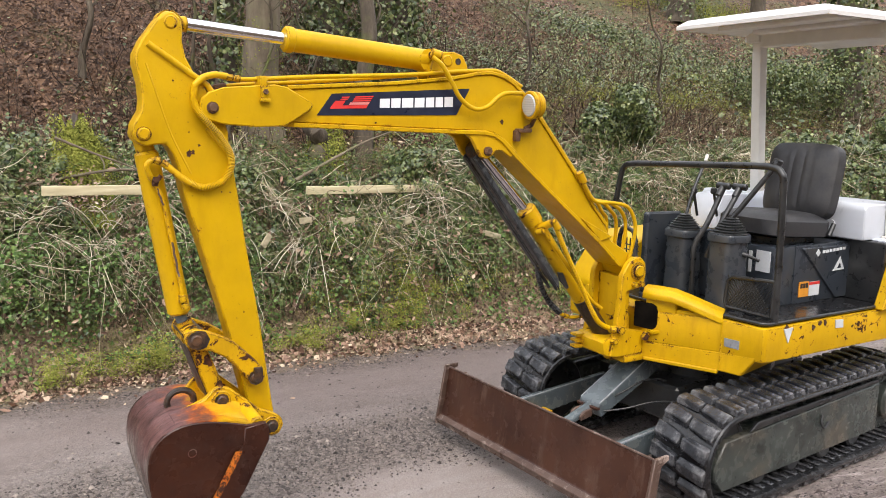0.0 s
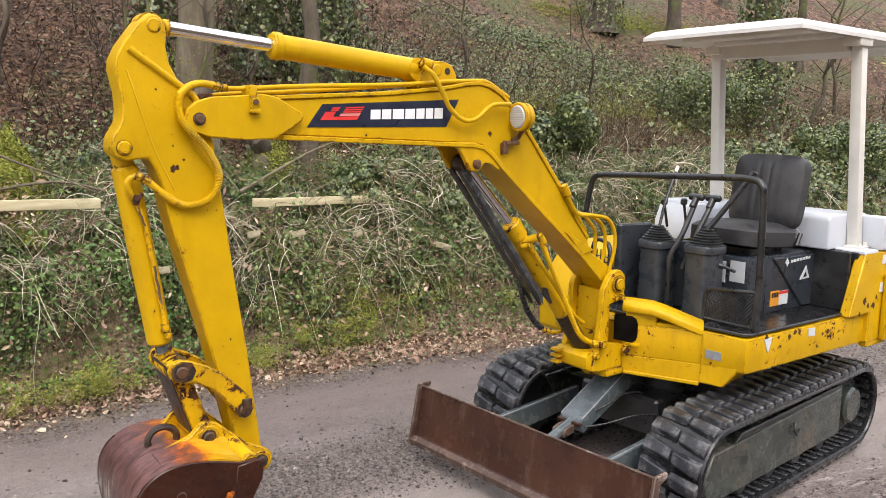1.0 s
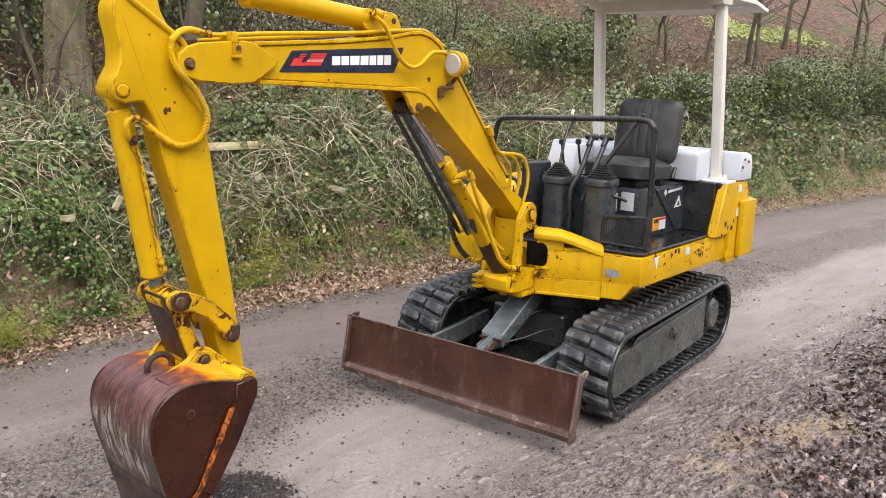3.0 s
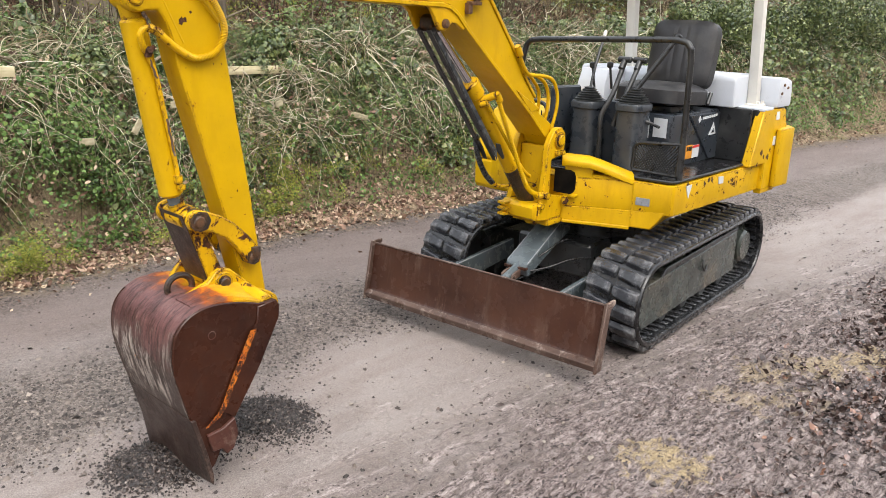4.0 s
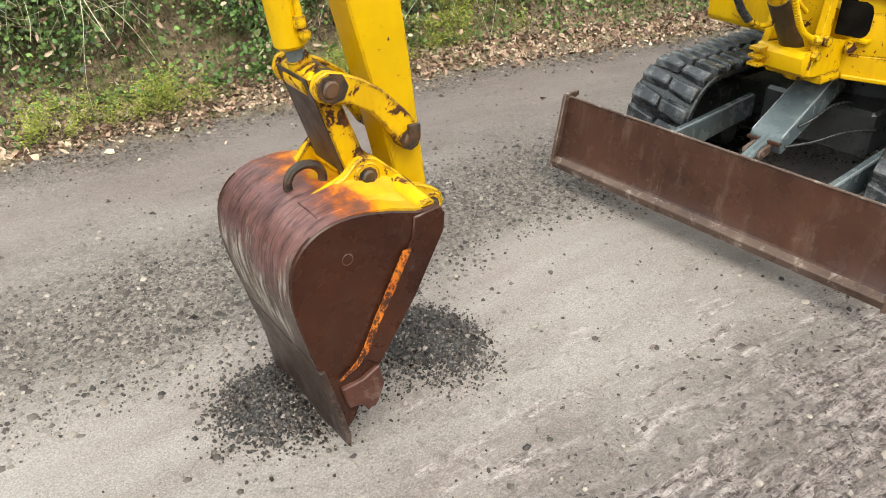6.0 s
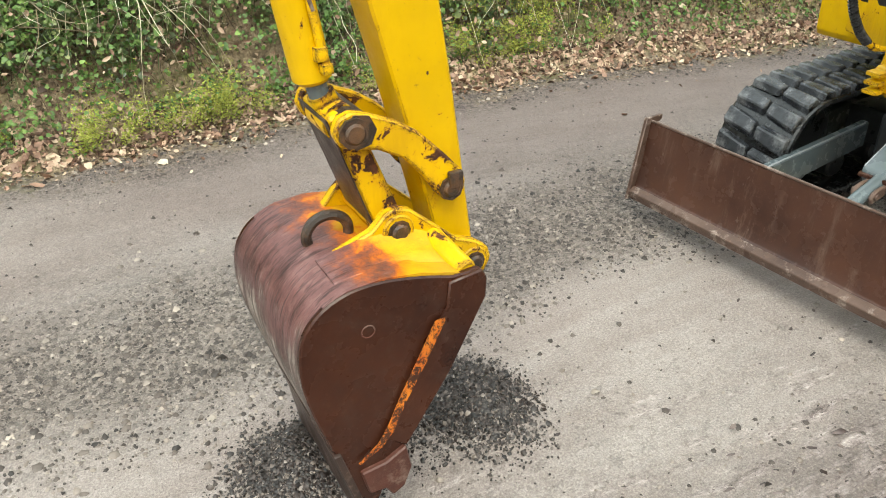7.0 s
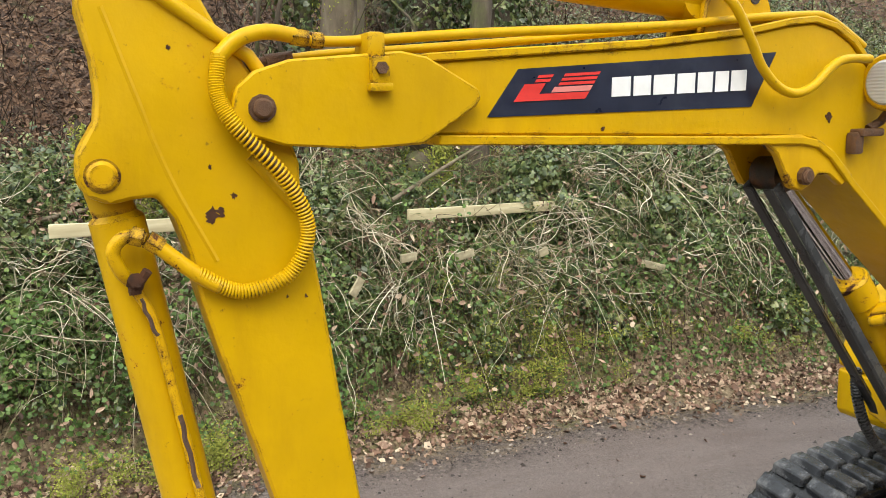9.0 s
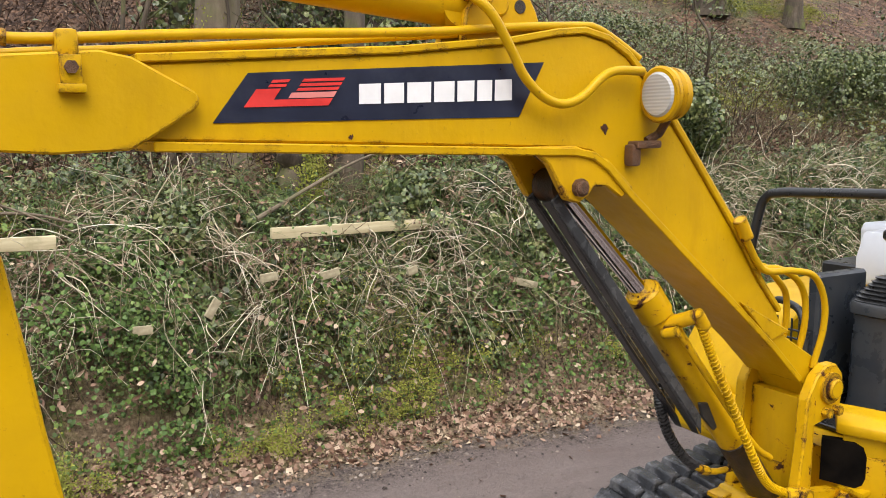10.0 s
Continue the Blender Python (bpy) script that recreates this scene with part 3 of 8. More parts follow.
part("pin_grease", prism([(-2.338 + 0.0205 * (1 + 0.12 * math.sin(5 * q)) * math.cos(q), 1.4795 + 0.0205 * (1 + 0.12 * math.sin(5 * q)) * math.sin(q)) for q in [k * 0.2618 for k in range(24)]], VC - 0.080, VC - 0.070, 0), PIN, boom, "black grease round the pin", MU)
part("hose_bracket", joined(box((-2.196, VC - 0.098, 1.508), (-2.172, VC - 0.084, 1.545), 0.002), box((-2.200, VC - 0.100, 1.500), (-2.168, VC - 0.084, 1.511), 0.003),
     box((-2.197, VC - 0.086, 1.540), (-2.172, VC - 0.03, 1.577), 0.006)), YELLOW, boom, m=MU)
part("bracket_bolt", rod((-2.184, VC - 0.104, 1.530), (-2.184, VC - 0.090, 1.530), 0.0085, n=6), BOLT, boom, "rusted bolt head", MU)
# decal: plain shapes in the maker's colours
DV = VC - 0.0605
decal = part("decal", prism([(-2.010, 1.463), (-1.958, 1.531), (-1.448, 1.561), (-1.500, 1.470)], DV - 0.0012, DV, 0), DECAL, boom, "dark navy parallelogram decal with white and red shapes", MU)


def decal_point(s, t):
    """A place on the decal: s along it, t up it, 0 to 1."""
    lo = Vector((-2.010, 1.463)).lerp(Vector((-1.500, 1.470)), s)
    hi = Vector((-1.958, 1.531)).lerp(Vector((-1.448, 1.561)), s)
    q = lo.lerp(hi, t)
    return (q.x, q.y)


def decal_patch(s0, s1, t0, t1, mat_, name, lift=0.0024, lean=0.0):
    part(name, prism([decal_point(s0, t0), decal_point(s1, t0), decal_point(s1 + lean, t1), decal_point(s0 + lean, t1)], DV - lift, DV - lift + 0.001, 0), mat_, decal, m=MU)


x = 0.395
for w in (0.070, 0.066, 0.082, 0.072, 0.062, 0.056, 0.066):
    decal_patch(x, x + w, 0.31, 0.70, DECAL_WHITE, "white_block", lean=-0.038)
    x += w + 0.0115
for s0, s1, t0, t1 in ((0.055, 0.30, 0.30, 0.44), (0.055, 0.125, 0.44, 0.66), (0.175, 0.30, 0.60, 0.66), (0.085, 0.135, 0.69, 0.75), (0.175, 0.30, 0.69, 0.75), (0.085, 0.135, 0.78, 0.84), (0.175, 0.30, 0.78, 0.84)):
    decal_patch(s0, s1, t0, t1, DECAL_RED, "red_bar")
decal_patch(0.165, 0.30, 0.46, 0.57, DECAL_PINK, "pink_bar")

# pipes along the boom
V1 = VC - 0.055
part("steel_pipe", tube([(-2.293, V1, 1.571), (-2.261, V1, 1.566), (-2.198, V1, 1.567), (-2.045, V1, 1.579), (-1.869, V1, 1.589), (-1.667, V1, 1.601), (-1.50, V1, 1.617), (-1.36, V1, 1.626), (-1.33, V1, 1.624), (-1.295, V1, 1.611), (-1.225, V1, 1.575)], 0.0072), YELLOW_SMOOTH, boom, "yellow painted hydraulic pipe", MU)
part("steel_pipe", tube([(-2.284, V1 + 0.035, 1.545), (-2.227, V1 + 0.035, 1.552), (-2.122, V1 + 0.035, 1.559), (-1.945, V1 + 0.035, 1.573), (-1.75, V1 + 0.035, 1.591), (-1.50, V1 + 0.035, 1.613), (-1.36, V1 + 0.035, 1.622), (-1.295, V1 + 0.035, 1.607), (-1.225, V1 + 0.035, 1.571)], 0.0066), YELLOW_SMOOTH, boom, "yellow painted hydraulic pipe", MU)
part("union_nut", joined(rod((-2.290, V1, 1.571), (-2.268, V1, 1.568), 0.0115, n=6), rod((-2.264, V1, 1.567), (-2.248, V1, 1.566), 0.0105, n=8)), YELLOW_WORN, boom, "chipped union nut", MU)
part("rusty_fitting", joined(rod((-2.350, V1 + 0.02, 1.534), (-2.318, V1 + 0.02, 1.539), 0.0085, n=16), rod((-2.320, V1 + 0.02, 1.539), (-2.285, V1 + 0.02, 1.544), 0.0105, n=16)), BOLT, boom, "rust-brown pipe fitting", MU)
part("feed_pipe", tube([(-1.600, V1 - 0.014, 1.660), (-1.571, V1 - 0.030, 1.632), (-1.534, V1 - 0.034, 1.575), (-1.509, V1 - 0.034, 1.535), (-1.471, V1 - 0.034, 1.503), (-1.43, V1 - 0.034, 1.491), (-1.387, V1 - 0.034, 1.503), (-1.342, V1 - 0.034, 1.537), (-1.308, V1 - 0.034, 1.549), (-1.244, V1 - 0.030, 1.550)], 0.0080), YELLOW_SMOOTH, boom, "bent yellow hydraulic pipe", MU)
# hoses at the boom foot
part("pipe_clip", joined(rod((-0.955, V1 - 0.02, 1.262), (-0.93, V1 - 0.02, 1.222), 0.014), rod((-0.945, V1 + 0.02, 1.25), (-0.92, V1 + 0.02, 1.212), 0.014)), YELLOW_WORN, boom, m=MU)
for k in range(4):
    v = VC - 0.075 + 0.036 * k
    part("foot_hose", tube([(-0.955, v, 1.255), (-0.90, v, 1.175), (-0.86, v, 1.145), (-0.78, v, 1.138), (-0.70 - 0.012 * k, v, 1.118 - 0.01 * k), (-0.658 - 0.018 * k, v, 1.06), (-0.655 - 0.018 * k, v, 0.99), (-0.672 - 0.014 * k, v + 0.01, 0.90)], 0.0075), YELLOW_SMOOTH, boom, "yellow painted hose", MU)
part("edge_pipe", tube([(-1.20, V1 - 0.0, 1.545), (-1.11, V1, 1.437), (-0.955, V1, 1.255)], 0.008), YELLOW_SMOOTH, boom, m=MU)

def chip(u, z, r, v, seed, host):
    rr = random.Random(seed)
    pts = [(u + r * rr.uniform(0.35, 1.35) * math.cos(q), z + r * rr.uniform(0.45, 1.5) * math.sin(q)) for q in [k * math.pi / 9 for k in range(18)]]
    part("paint_chip", prism(pts, v - 0.0006, v + 0.002, 0), RUST, host, "rust chip in the paint", MU)


# work lamp on the elbow
LAMP = Vector((-1.221, -0.145, 1.508))      # middle of the lens
ax = Vector((-1.0, 0.02, -0.04)).normalized()
lamp = part("work_lamp", joined(rod(LAMP - ax * 0.012, LAMP + ax * 0.004, 0.050, 0.051, 36, 0.004), rod(LAMP - ax * 0.048, LAMP - ax * 0.010, 0.046, 0.048, 36, 0.012)), YELLOW_EDGE, boom, "round yellow work lamp", MU)
part("lens", rod(LAMP + ax * 0.002, LAMP + ax * 0.008, 0.0425, 0.036, 36), GLASS, lamp, "ribbed clear lamp lens", MU)
part("lamp_bracket", joined(tube([LAMP + Vector((0.03, 0.005, -0.04)), LAMP + Vector((0.032, 0.03, -0.07)), (-1.215, VC - 0.07, 1.425)], 0.008, curved=False), box((-1.255, VC - 0.090, 1.412), (-1.195, VC - 0.062, 1.426), 0.004), box((-1.262, VC - 0.084, 1.380), (-1.240, VC - 0.060, 1.42), 0.006)), BOLT, boom, "rusted lamp bracket", MU)

# arm
ARM = [(-2.452, 1.747), (-2.428, 1.744), (-2.411, 1.728), (-2.407, 1.700), (-2.410, 1.665), (-2.402, 1.622), (-2.380, 1.580), (-2.345, 1.530), (-2.305, 1.47), (-2.286, 1.41), (-2.286, 1.345), (-2.272, 1.29), (-2.256, 1.18),
       (-2.242, 1.069), (-2.205, 0.825), (-2.186, 0.668), (-2.166, 0.515), (-2.164, 0.485), (-2.178, 0.462), (-2.200, 0.462), (-2.222, 0.48), (-2.250, 0.56), (-2.273, 0.66), (-2.303, 0.79), (-2.326, 0.88), (-2.368, 1.036), (-2.404, 1.167),
       (-2.424, 1.246), (-2.434, 1.304), (-2.448, 1.348), (-2.466, 1.376), (-2.495, 1.374), (-2.520, 1.369), (-2.546, 1.380), (-2.556, 1.402), (-2.554, 1.430), (-2.530, 1.470), (-2.526, 1.500), (-2.528, 1.544), (-2.540, 1.60), (-2.538, 1.628), (-2.520, 1.665), (-2.478, 1.722)]
arm = part("arm", prism(ARM, VC - 0.057, VC + 0.034, 0.014, 3), YELLOW, digger, "tapered yellow dipper arm", MU)
part("weld_crease", tube([(-2.512, VC - 0.055, 1.60), (-2.482, VC - 0.055, 1.50), (-2.45, VC - 0.055, 1.40), (-2.40, VC - 0.055, 1.29)], 0.004, 6), YELLOW_SMOOTH, arm, m=MU)
part("stiffener_bar", tube([(-2.505, VC - 0.058, 1.655), (-2.345, VC - 0.058, 1.545), (-2.325, VC - 0.058, 1.515)], 0.009, curved=False), YELLOW, arm, "welded round bar", MU)
part("side_rib", tube([(-2.352, VC - 0.056, 1.42), (-2.29, VC - 0.056, 1.345)], 0.006, curved=False), YELLOW, arm, m=MU)
for name, (u, z), r, vv in (("tip_pin", (-2.440, 1.717), 0.019, 0.062), ("cylinder_pin", (-2.526, 1.405), 0.018, 0.064)):
    part(name, rod((u, VC - vv, z), (u, VC + vv, z), r, n=24, bevel=0.004), YELLOW_EDGE, arm, "yellow pin end", MU)
    part("pin_collar", rod((u, VC - vv + 0.006, z), (u, VC + vv - 0.006, z), r + 0.003), YELLOW_WORN, arm, m=MU)
for k, (u, z, r) in enumerate(((-2.401, 1.350, 0.0085), (-2.391, 1.353, 0.006), (-2.405, 1.343, 0.005), (-2.401, 1.410, 0.0026), (-2.312, 1.234, 0.0022), (-2.287, 1.232, 0.0026), (-2.374, 1.372, 0.004), (-2.440, 1.555, 0.003), (-2.470, 1.640, 0.004), (-2.255, 0.86, 0.003))):
    chip(u, z, r, VC - 0.057, 40 + k, arm)

# arm cylinder on top of the boom
cyl = part("arm_cylinder", joined(rod((-2.082, VC, 1.694), (-1.575, VC, 1.652), 0.036, n=28, bevel=0.006), rod((-2.092, VC, 1.695), (-2.06, VC, 1.692), 0.040, n=28, bevel=0.006), rod((-1.59, VC - 0.032, 1.652), (-1.59, VC + 0.032, 1.652), 0.038), rod((-1.59, VC, 1.652), (-1.531, VC, 1.652), 0.026)), YELLOW, digger, "yellow arm cylinder barrel", MU)
part("piston_rod", rod((-2.40, VC, 1.719), (-2.085, VC, 1.694), 0.0195, n=24), CHROME, cyl, "polished chrome piston rod", MU)
part("rod_eye", joined(rod((-2.438, VC - 0.03, 1.717), (-2.438, VC + 0.03, 1.717), 0.036), rod((-2.43, VC, 1.72), (-2.385, VC, 1.718), 0.023)), YELLOW_WORN, cyl, m=MU)
part("port_elbow", joined(rod((-1.585, VC - 0.03, 1.668), (-1.585, VC - 0.065, 1.672), 0.014), rod((-1.60, VC - 0.06, 1.675), (-1.567, VC - 0.07, 1.666), 0.015)), YELLOW_WORN, cyl, m=MU)

# bucket cylinder in front of the arm
bc = part("bucket_cylinder", joined(rod((-2.513, VC, 1.355), (-2.437, VC, 0.862), 0.034, n=28, bevel=0.008), rod((-2.526, VC - 0.03, 1.405), (-2.526, VC + 0.03, 1.405), 0.030), rod((-2.526, VC, 1.405), (-2.511, VC, 1.345), 0.027)), YELLOW, digger, "yellow bucket cylinder barrel", MU)
part("piston_rod", rod((-2.440, VC, 0.88), (-2.424, VC, 0.815), 0.018), BLUEGREY, bc, "dull steel piston rod", MU)
part("rod_eye", joined(rod((-2.412, VC - 0.045, 0.798), (-2.412, VC + 0.045, 0.798), 0.032), rod((-2.428, VC, 0.84), (-2.412, VC, 0.80), 0.024)), YELLOW_WORN, bc, m=MU)
part("cylinder_pipe", tube([(-2.500, VC - 0.040, 1.262), (-2.480, VC - 0.040, 1.215), (-2.462, VC - 0.039, 1.11), (-2.440, VC - 0.039, 0.97), (-2.432, VC - 0.038, 0.91)], 0.0065), YELLOW_EDGE, bc, m=MU)
for a, c in (((-2.494, 1.250), (-2.478, 1.200)), ((-2.459, 1.09), (-2.443, 0.985))):
    way = [(a[0] + (c[0] - a[0]) * k / 6 + 0.0012 * math.sin(k * 2.3), VC - 0.0437, a[1] + (c[1] - a[1]) * k / 6) for k in range(7)]
    part("bare_streak", tube(way, 0.0036, 6), BLADE_EDGE, bc, "paint rubbed to bare steel", MU)
part("pipe_clamp", joined(box((-2.446, VC - 0.048, 0.905), (-2.424, VC - 0.03, 0.928), 0.003), box((-2.438, VC - 0.055, 0.885), (-2.420, VC - 0.03, 0.902), 0.003)), YELLOW_WORN, bc, m=MU)
part("hose_elbow", joined(tube([(-2.500, VC - 0.038, 1.268), (-2.514, VC - 0.050, 1.286), (-2.522, VC - 0.056, 1.312), (-2.512, VC - 0.058, 1.328), (-2.496, VC - 0.058, 1.331), (-2.484, VC - 0.060, 1.326)], 0.0085), rod((-2.500, VC - 0.058, 1.332), (-2.487, VC - 0.060, 1.328), 0.0125, n=6), rod((-2.482, VC - 0.060, 1.326), (-2.466, VC - 0.062, 1.314), 0.0125, n=6)), YELLOW_WORN, bc, "painted hose elbow with chipped nuts", MU)
part("rusty_union", joined(rod((-2.507, VC - 0.048, 1.276), (-2.489, VC - 0.052, 1.270), 0.009, n=6), rod((-2.498, VC - 0.034, 1.272), (-2.499, VC - 0.060, 1.276), 0.0095, n=6), rod((-2.494, VC - 0.050, 1.272), (-2.484, VC - 0.054, 1.286), 0.0065, n=6), rod((-2.507, VC - 0.050, 1.262), (-2.494, VC - 0.048, 1.262), 0.0065, n=7)), RUST, bc, "rusted pipe union", MU)


def coil_hose(line, r, turns, wire):
    """A hose and the wire that is wound round it."""
    p = spline(line, 24)
    core = tube(p, r, 10, curved=False)
    s, t = frame_of(p[1] - p[0])
    pts, n = [], turns * 10
    for k in range(n + 1):
        f = k / n * (len(p) - 1)
        i = min(int(f), len(p) - 2)
        c, d = p[i].lerp(p[i + 1], f - i), (p[i + 1] - p[i]).normalized()
        s = (s - d * s.dot(d)).normalized()
        a = k / 10 * 2 * math.pi
        pts.append(c + (s * math.cos(a) + d.cross(s) * math.sin(a)) * (r + wire * 0.4))
    return core, tube(pts, wire, 5, curved=False)


HL = [(-2.285, VC - 0.055, 1.571), (-2.350, VC - 0.070, 1.570), (-2.385, VC - 0.075, 1.545), (-2.390, VC - 0.080, 1.50), (-2.372, VC - 0.085, 1.46), (-2.314, VC - 0.085, 1.393), (-2.286, VC - 0.080, 1.325), (-2.313, VC - 0.075, 1.267), (-2.375, VC - 0.072, 1.251), (-2.428, VC - 0.068, 1.279), (-2.472, VC - 0.064, 1.312)]
part("hose_end", tube([(-2.285, VC - 0.055, 1.572), (-2.325, VC - 0.064, 1.575), (-2.360, VC - 0.072, 1.565), (-2.387, VC - 0.075, 1.542)], 0.0100), YELLOW_SMOOTH, boom, m=MU)
core, wire = coil_hose(HL[2:-1], 0.0080, 104, 0.0020)
hose = part("wound_hose", core, PIN, boom, "hydraulic hose wound with yellow wire", MU)
part("wire_wrap", wire, YELLOW_SMOOTH, hose, "yellow spiral wire guard", MU)
part("hose_tail", tube([(-2.400, VC - 0.071, 1.259), (-2.430, VC - 0.068, 1.280), (-2.472, VC - 0.063, 1.318)], 0.0098), YELLOW_EDGE, boom, m=MU)

# linkage
LINK = [(-2.446, 0.800), (-2.436, 0.824), (-2.412, 0.832), (-2.38, 0.822), (-2.335, 0.802), (-2.294, 0.775), (-2.25, 0.730), (-2.210, 0.685), (-2.202, 0.660), (-2.212, 0.636), (-2.236, 0.630), (-2.256, 0.645), (-2.29, 0.693), (-2.325, 0.733), (-2.37, 0.758), (-2.412, 0.766), (-2.436, 0.776)]
for side in (-1, 1):
    part("side_link", prism(LINK, VC + side * 0.072, VC + side * 0.094, 0.004), YELLOW_WORN, arm, "curved chipped yellow link plate", MU)
part("link_pin", joined(rod((-2.412, VC - 0.107, 0.798), (-2.412, VC + 0.107, 0.798), 0.018, bevel=0.004), rod((-2.412, VC - 0.101, 0.798), (-2.412, VC + 0.101, 0.798), 0.027, n=9), rod((-2.402, VC - 0.0965, 0.797), (-2.402, VC + 0.0965, 0.797), 0.031, 0.031, 7)), PIN, arm, "greasy rusted link pin", MU)
part("arm_link_pin", joined(rod((-2.234, VC - 0.104, 0.656), (-2.234, VC + 0.104, 0.656), 0.017, bevel=0.004), rod((-2.234, VC - 0.099, 0.656), (-2.234, VC + 0.099, 0.656), 0.024, n=8), box((-2.242, VC - 0.108, 0.66), (-2.215, VC - 0.095, 0.69), 0.003)), PIN, arm, "greasy rusted pin", MU)
HBAR = [(-2.445, 0.815), (-2.42, 0.825), (-2.388, 0.80), (-2.318, 0.612), (-2.320, 0.575), (-2.352, 0.562), (-2.372, 0.590)]
part("bucket_link", prism(HBAR, VC - 0.064, VC + 0.064, 0.006), YELLOW_WORN, arm, "chipped yellow bucket link", MU)
part("link_back", prism([(-2.4465, 0.815), (-2.3755, 0.600), (-2.3725, 0.600), (-2.4435, 0.815)], VC - 0.0645, VC + 0.0645, 0), LIP, arm, "rust-dark back of the link", MU)

# bucket
B0, B1 = VC - 0.212, VC + 0.148
SHELL = [(-2.300, 0.556), (-2.36, 0.574), (-2.43, 0.587), (-2.49, 0.585), (-2.535, 0.567), (-2.566, 0.537), (-2.581, 0.50), (-2.585, 0.445), (-2.577, 0.385), (-2.558, 0.31), (-2.535, 0.23), (-2.512, 0.14), (-2.496, 0.07)]
CUT = [(-2.245, 0.556), (-2.238, 0.535), (-2.240, 0.50), (-2.275, 0.433), (-2.335, 0.33), (-2.408, 0.224), (-2.436, 0.17), (-2.470, 0.10)]
SHELL = [(q.x, q.y) for q in spline([(u, z, 0) for u, z in SHELL], 3)]
rings = []
for i, (u, z) in enumerate(SHELL):
    a, b = SHELL[max(i - 1, 0)], SHELL[min(i + 1, len(SHELL) - 1)]
    d = Vector((b[0] - a[0], b[1] - a[1])).normalized()
    nx, nz = -d.y * -0.012, d.x * -0.012
    rings.append([(u, B0, z), (u, B1, z), (u - nx, B1, z - nz), (u - nx, B0, z - nz)])
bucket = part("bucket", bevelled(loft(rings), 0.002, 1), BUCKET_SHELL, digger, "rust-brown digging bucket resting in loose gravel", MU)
for va, vb in ((B0 - 0.004, B0 + 0.010), (B1 - 0.010, B1 + 0.004)):
    part("side_plate", prism(SHELL + CUT[::-1], va, vb, 0.003), BUCKET_SIDE, bucket, "red-brown bucket side plate", MU)
    part("edge_bar", prism([CUT[0], (CUT[1][0] + 0.004, CUT[1][1]), (-2.236, 0.498), (-2.31, 0.36), (-2.405, 0.222), (-2.450, 0.258), (-2.405, 0.338), (-2.337, 0.462), (-2.314, 0.505), (-2.310, 0.549)], va - 0.006 if va < VC else vb - 0.004, va + 0.004 if va < VC else vb + 0.006, 0.003), BUCKET_SIDE, bucket, m=MU)
    w = va - 0.0045 if va < VC else vb + 0.0045
    part("side_cutter", prism([(-2.408, 0.226), (-2.398, 0.17), (-2.415, 0.128), (-2.440, 0.115), (-2.455, 0.140), (-2.487, 0.142), (-2.500, 0.20), (-2.45, 0.205)], min(va, w) - 0.006, max(vb, w) - 0.002, 0.003), BUCKET, bucket, "worn bolt-on side cutter", MU)
part("orange_wear", prism([(-2.340, 0.482), (-2.316, 0.484), (-2.360, 0.400), (-2.400, 0.332), (-2.430, 0.270), (-2.455, 0.243), (-2.500, 0.221), (-2.503, 0.226), (-2.462, 0.256), (-2.441, 0.288), (-2.414, 0.345), (-2.373, 0.420)], B0 - 0.0112, B0 - 0.0104, 0), ORANGE_WEAR, bucket, "scratched orange primer showing through", MU)
part("round_mark", tube([(-2.462 + 0.012 * math.cos(k * math.pi / 6), B0 - 0.0042, 0.500 + 0.012 * math.sin(k * math.pi / 6)) for k in range(13)], 0.0014, 5, curved=False), BUCKET, bucket, m=MU)
lip_near = [(-2.5485, 0.262), (-2.540, 0.230), (-2.516, 0.138), (-2.496, 0.040), (-2.488, 0.030), (-2.486, 0.066), (-2.502, 0.140), (-2.534, 0.262)]
lip_far = [(u + 0.004, z - 0.040 * (z < 0.1)) for u, z in lip_near]
part("lip_plate", bevelled(loft([[(u, B0 - 0.012, z) for u, z in lip_near], [(u, B1 + 0.010, z) for u, z in lip_far]]), 0.002, 1), LIP, bucket, "dark worn cutting lip", MU)
fill = []
for u, zt in ((-2.500, 0.589), (-2.455, 0.597), (-2.400, 0.607), (-2.345, 0.610), (-2.300, 0.594), (-2.262, 0.566)):
    zs = np.interp(u, [-2.53, -2.49, -2.43, -2.36, -2.30, -2.25], [0.570, 0.585, 0.587, 0.574, 0.556, 0.545])
    fill.append([(u, VC - 0.096, zs - 0.01), (u, VC - 0.096, zt), (u, VC - 0.112, zt - 0.3 * (zt - zs)), (u, VC - 0.135, zs + 0.2 * (zt - zs) + 0.006), (u, VC - 0.178, zs + 0.0045), (u, VC - 0.190, zs - 0.008)])
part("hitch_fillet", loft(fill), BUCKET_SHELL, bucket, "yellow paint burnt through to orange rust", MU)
for side, rear in ((-1, [(-2.50, 0.575), (-2.455, 0.592)]), (1, [(-2.42, 0.582)])):
    part("hitch_plate", prism(rear + [(-2.395, 0.612), (-2.366, 0.640), (-2.345, 0.646), (-2.318, 0.636), (-2.28, 0.602), (-2.225, 0.552), (-2.185, 0.535), (-2.158, 0.515), (-2.150, 0.488), (-2.164, 0.462), (-2.192, 0.455), (-2.225, 0.50), (-2.26, 0.54), (-2.36, 0.57), (-2.45, 0.585)],
         VC + side * 0.078, VC + side * 0.100, 0.004), YELLOW_WORN, bucket, "yellow hitch plate faded to orange rust", MU)
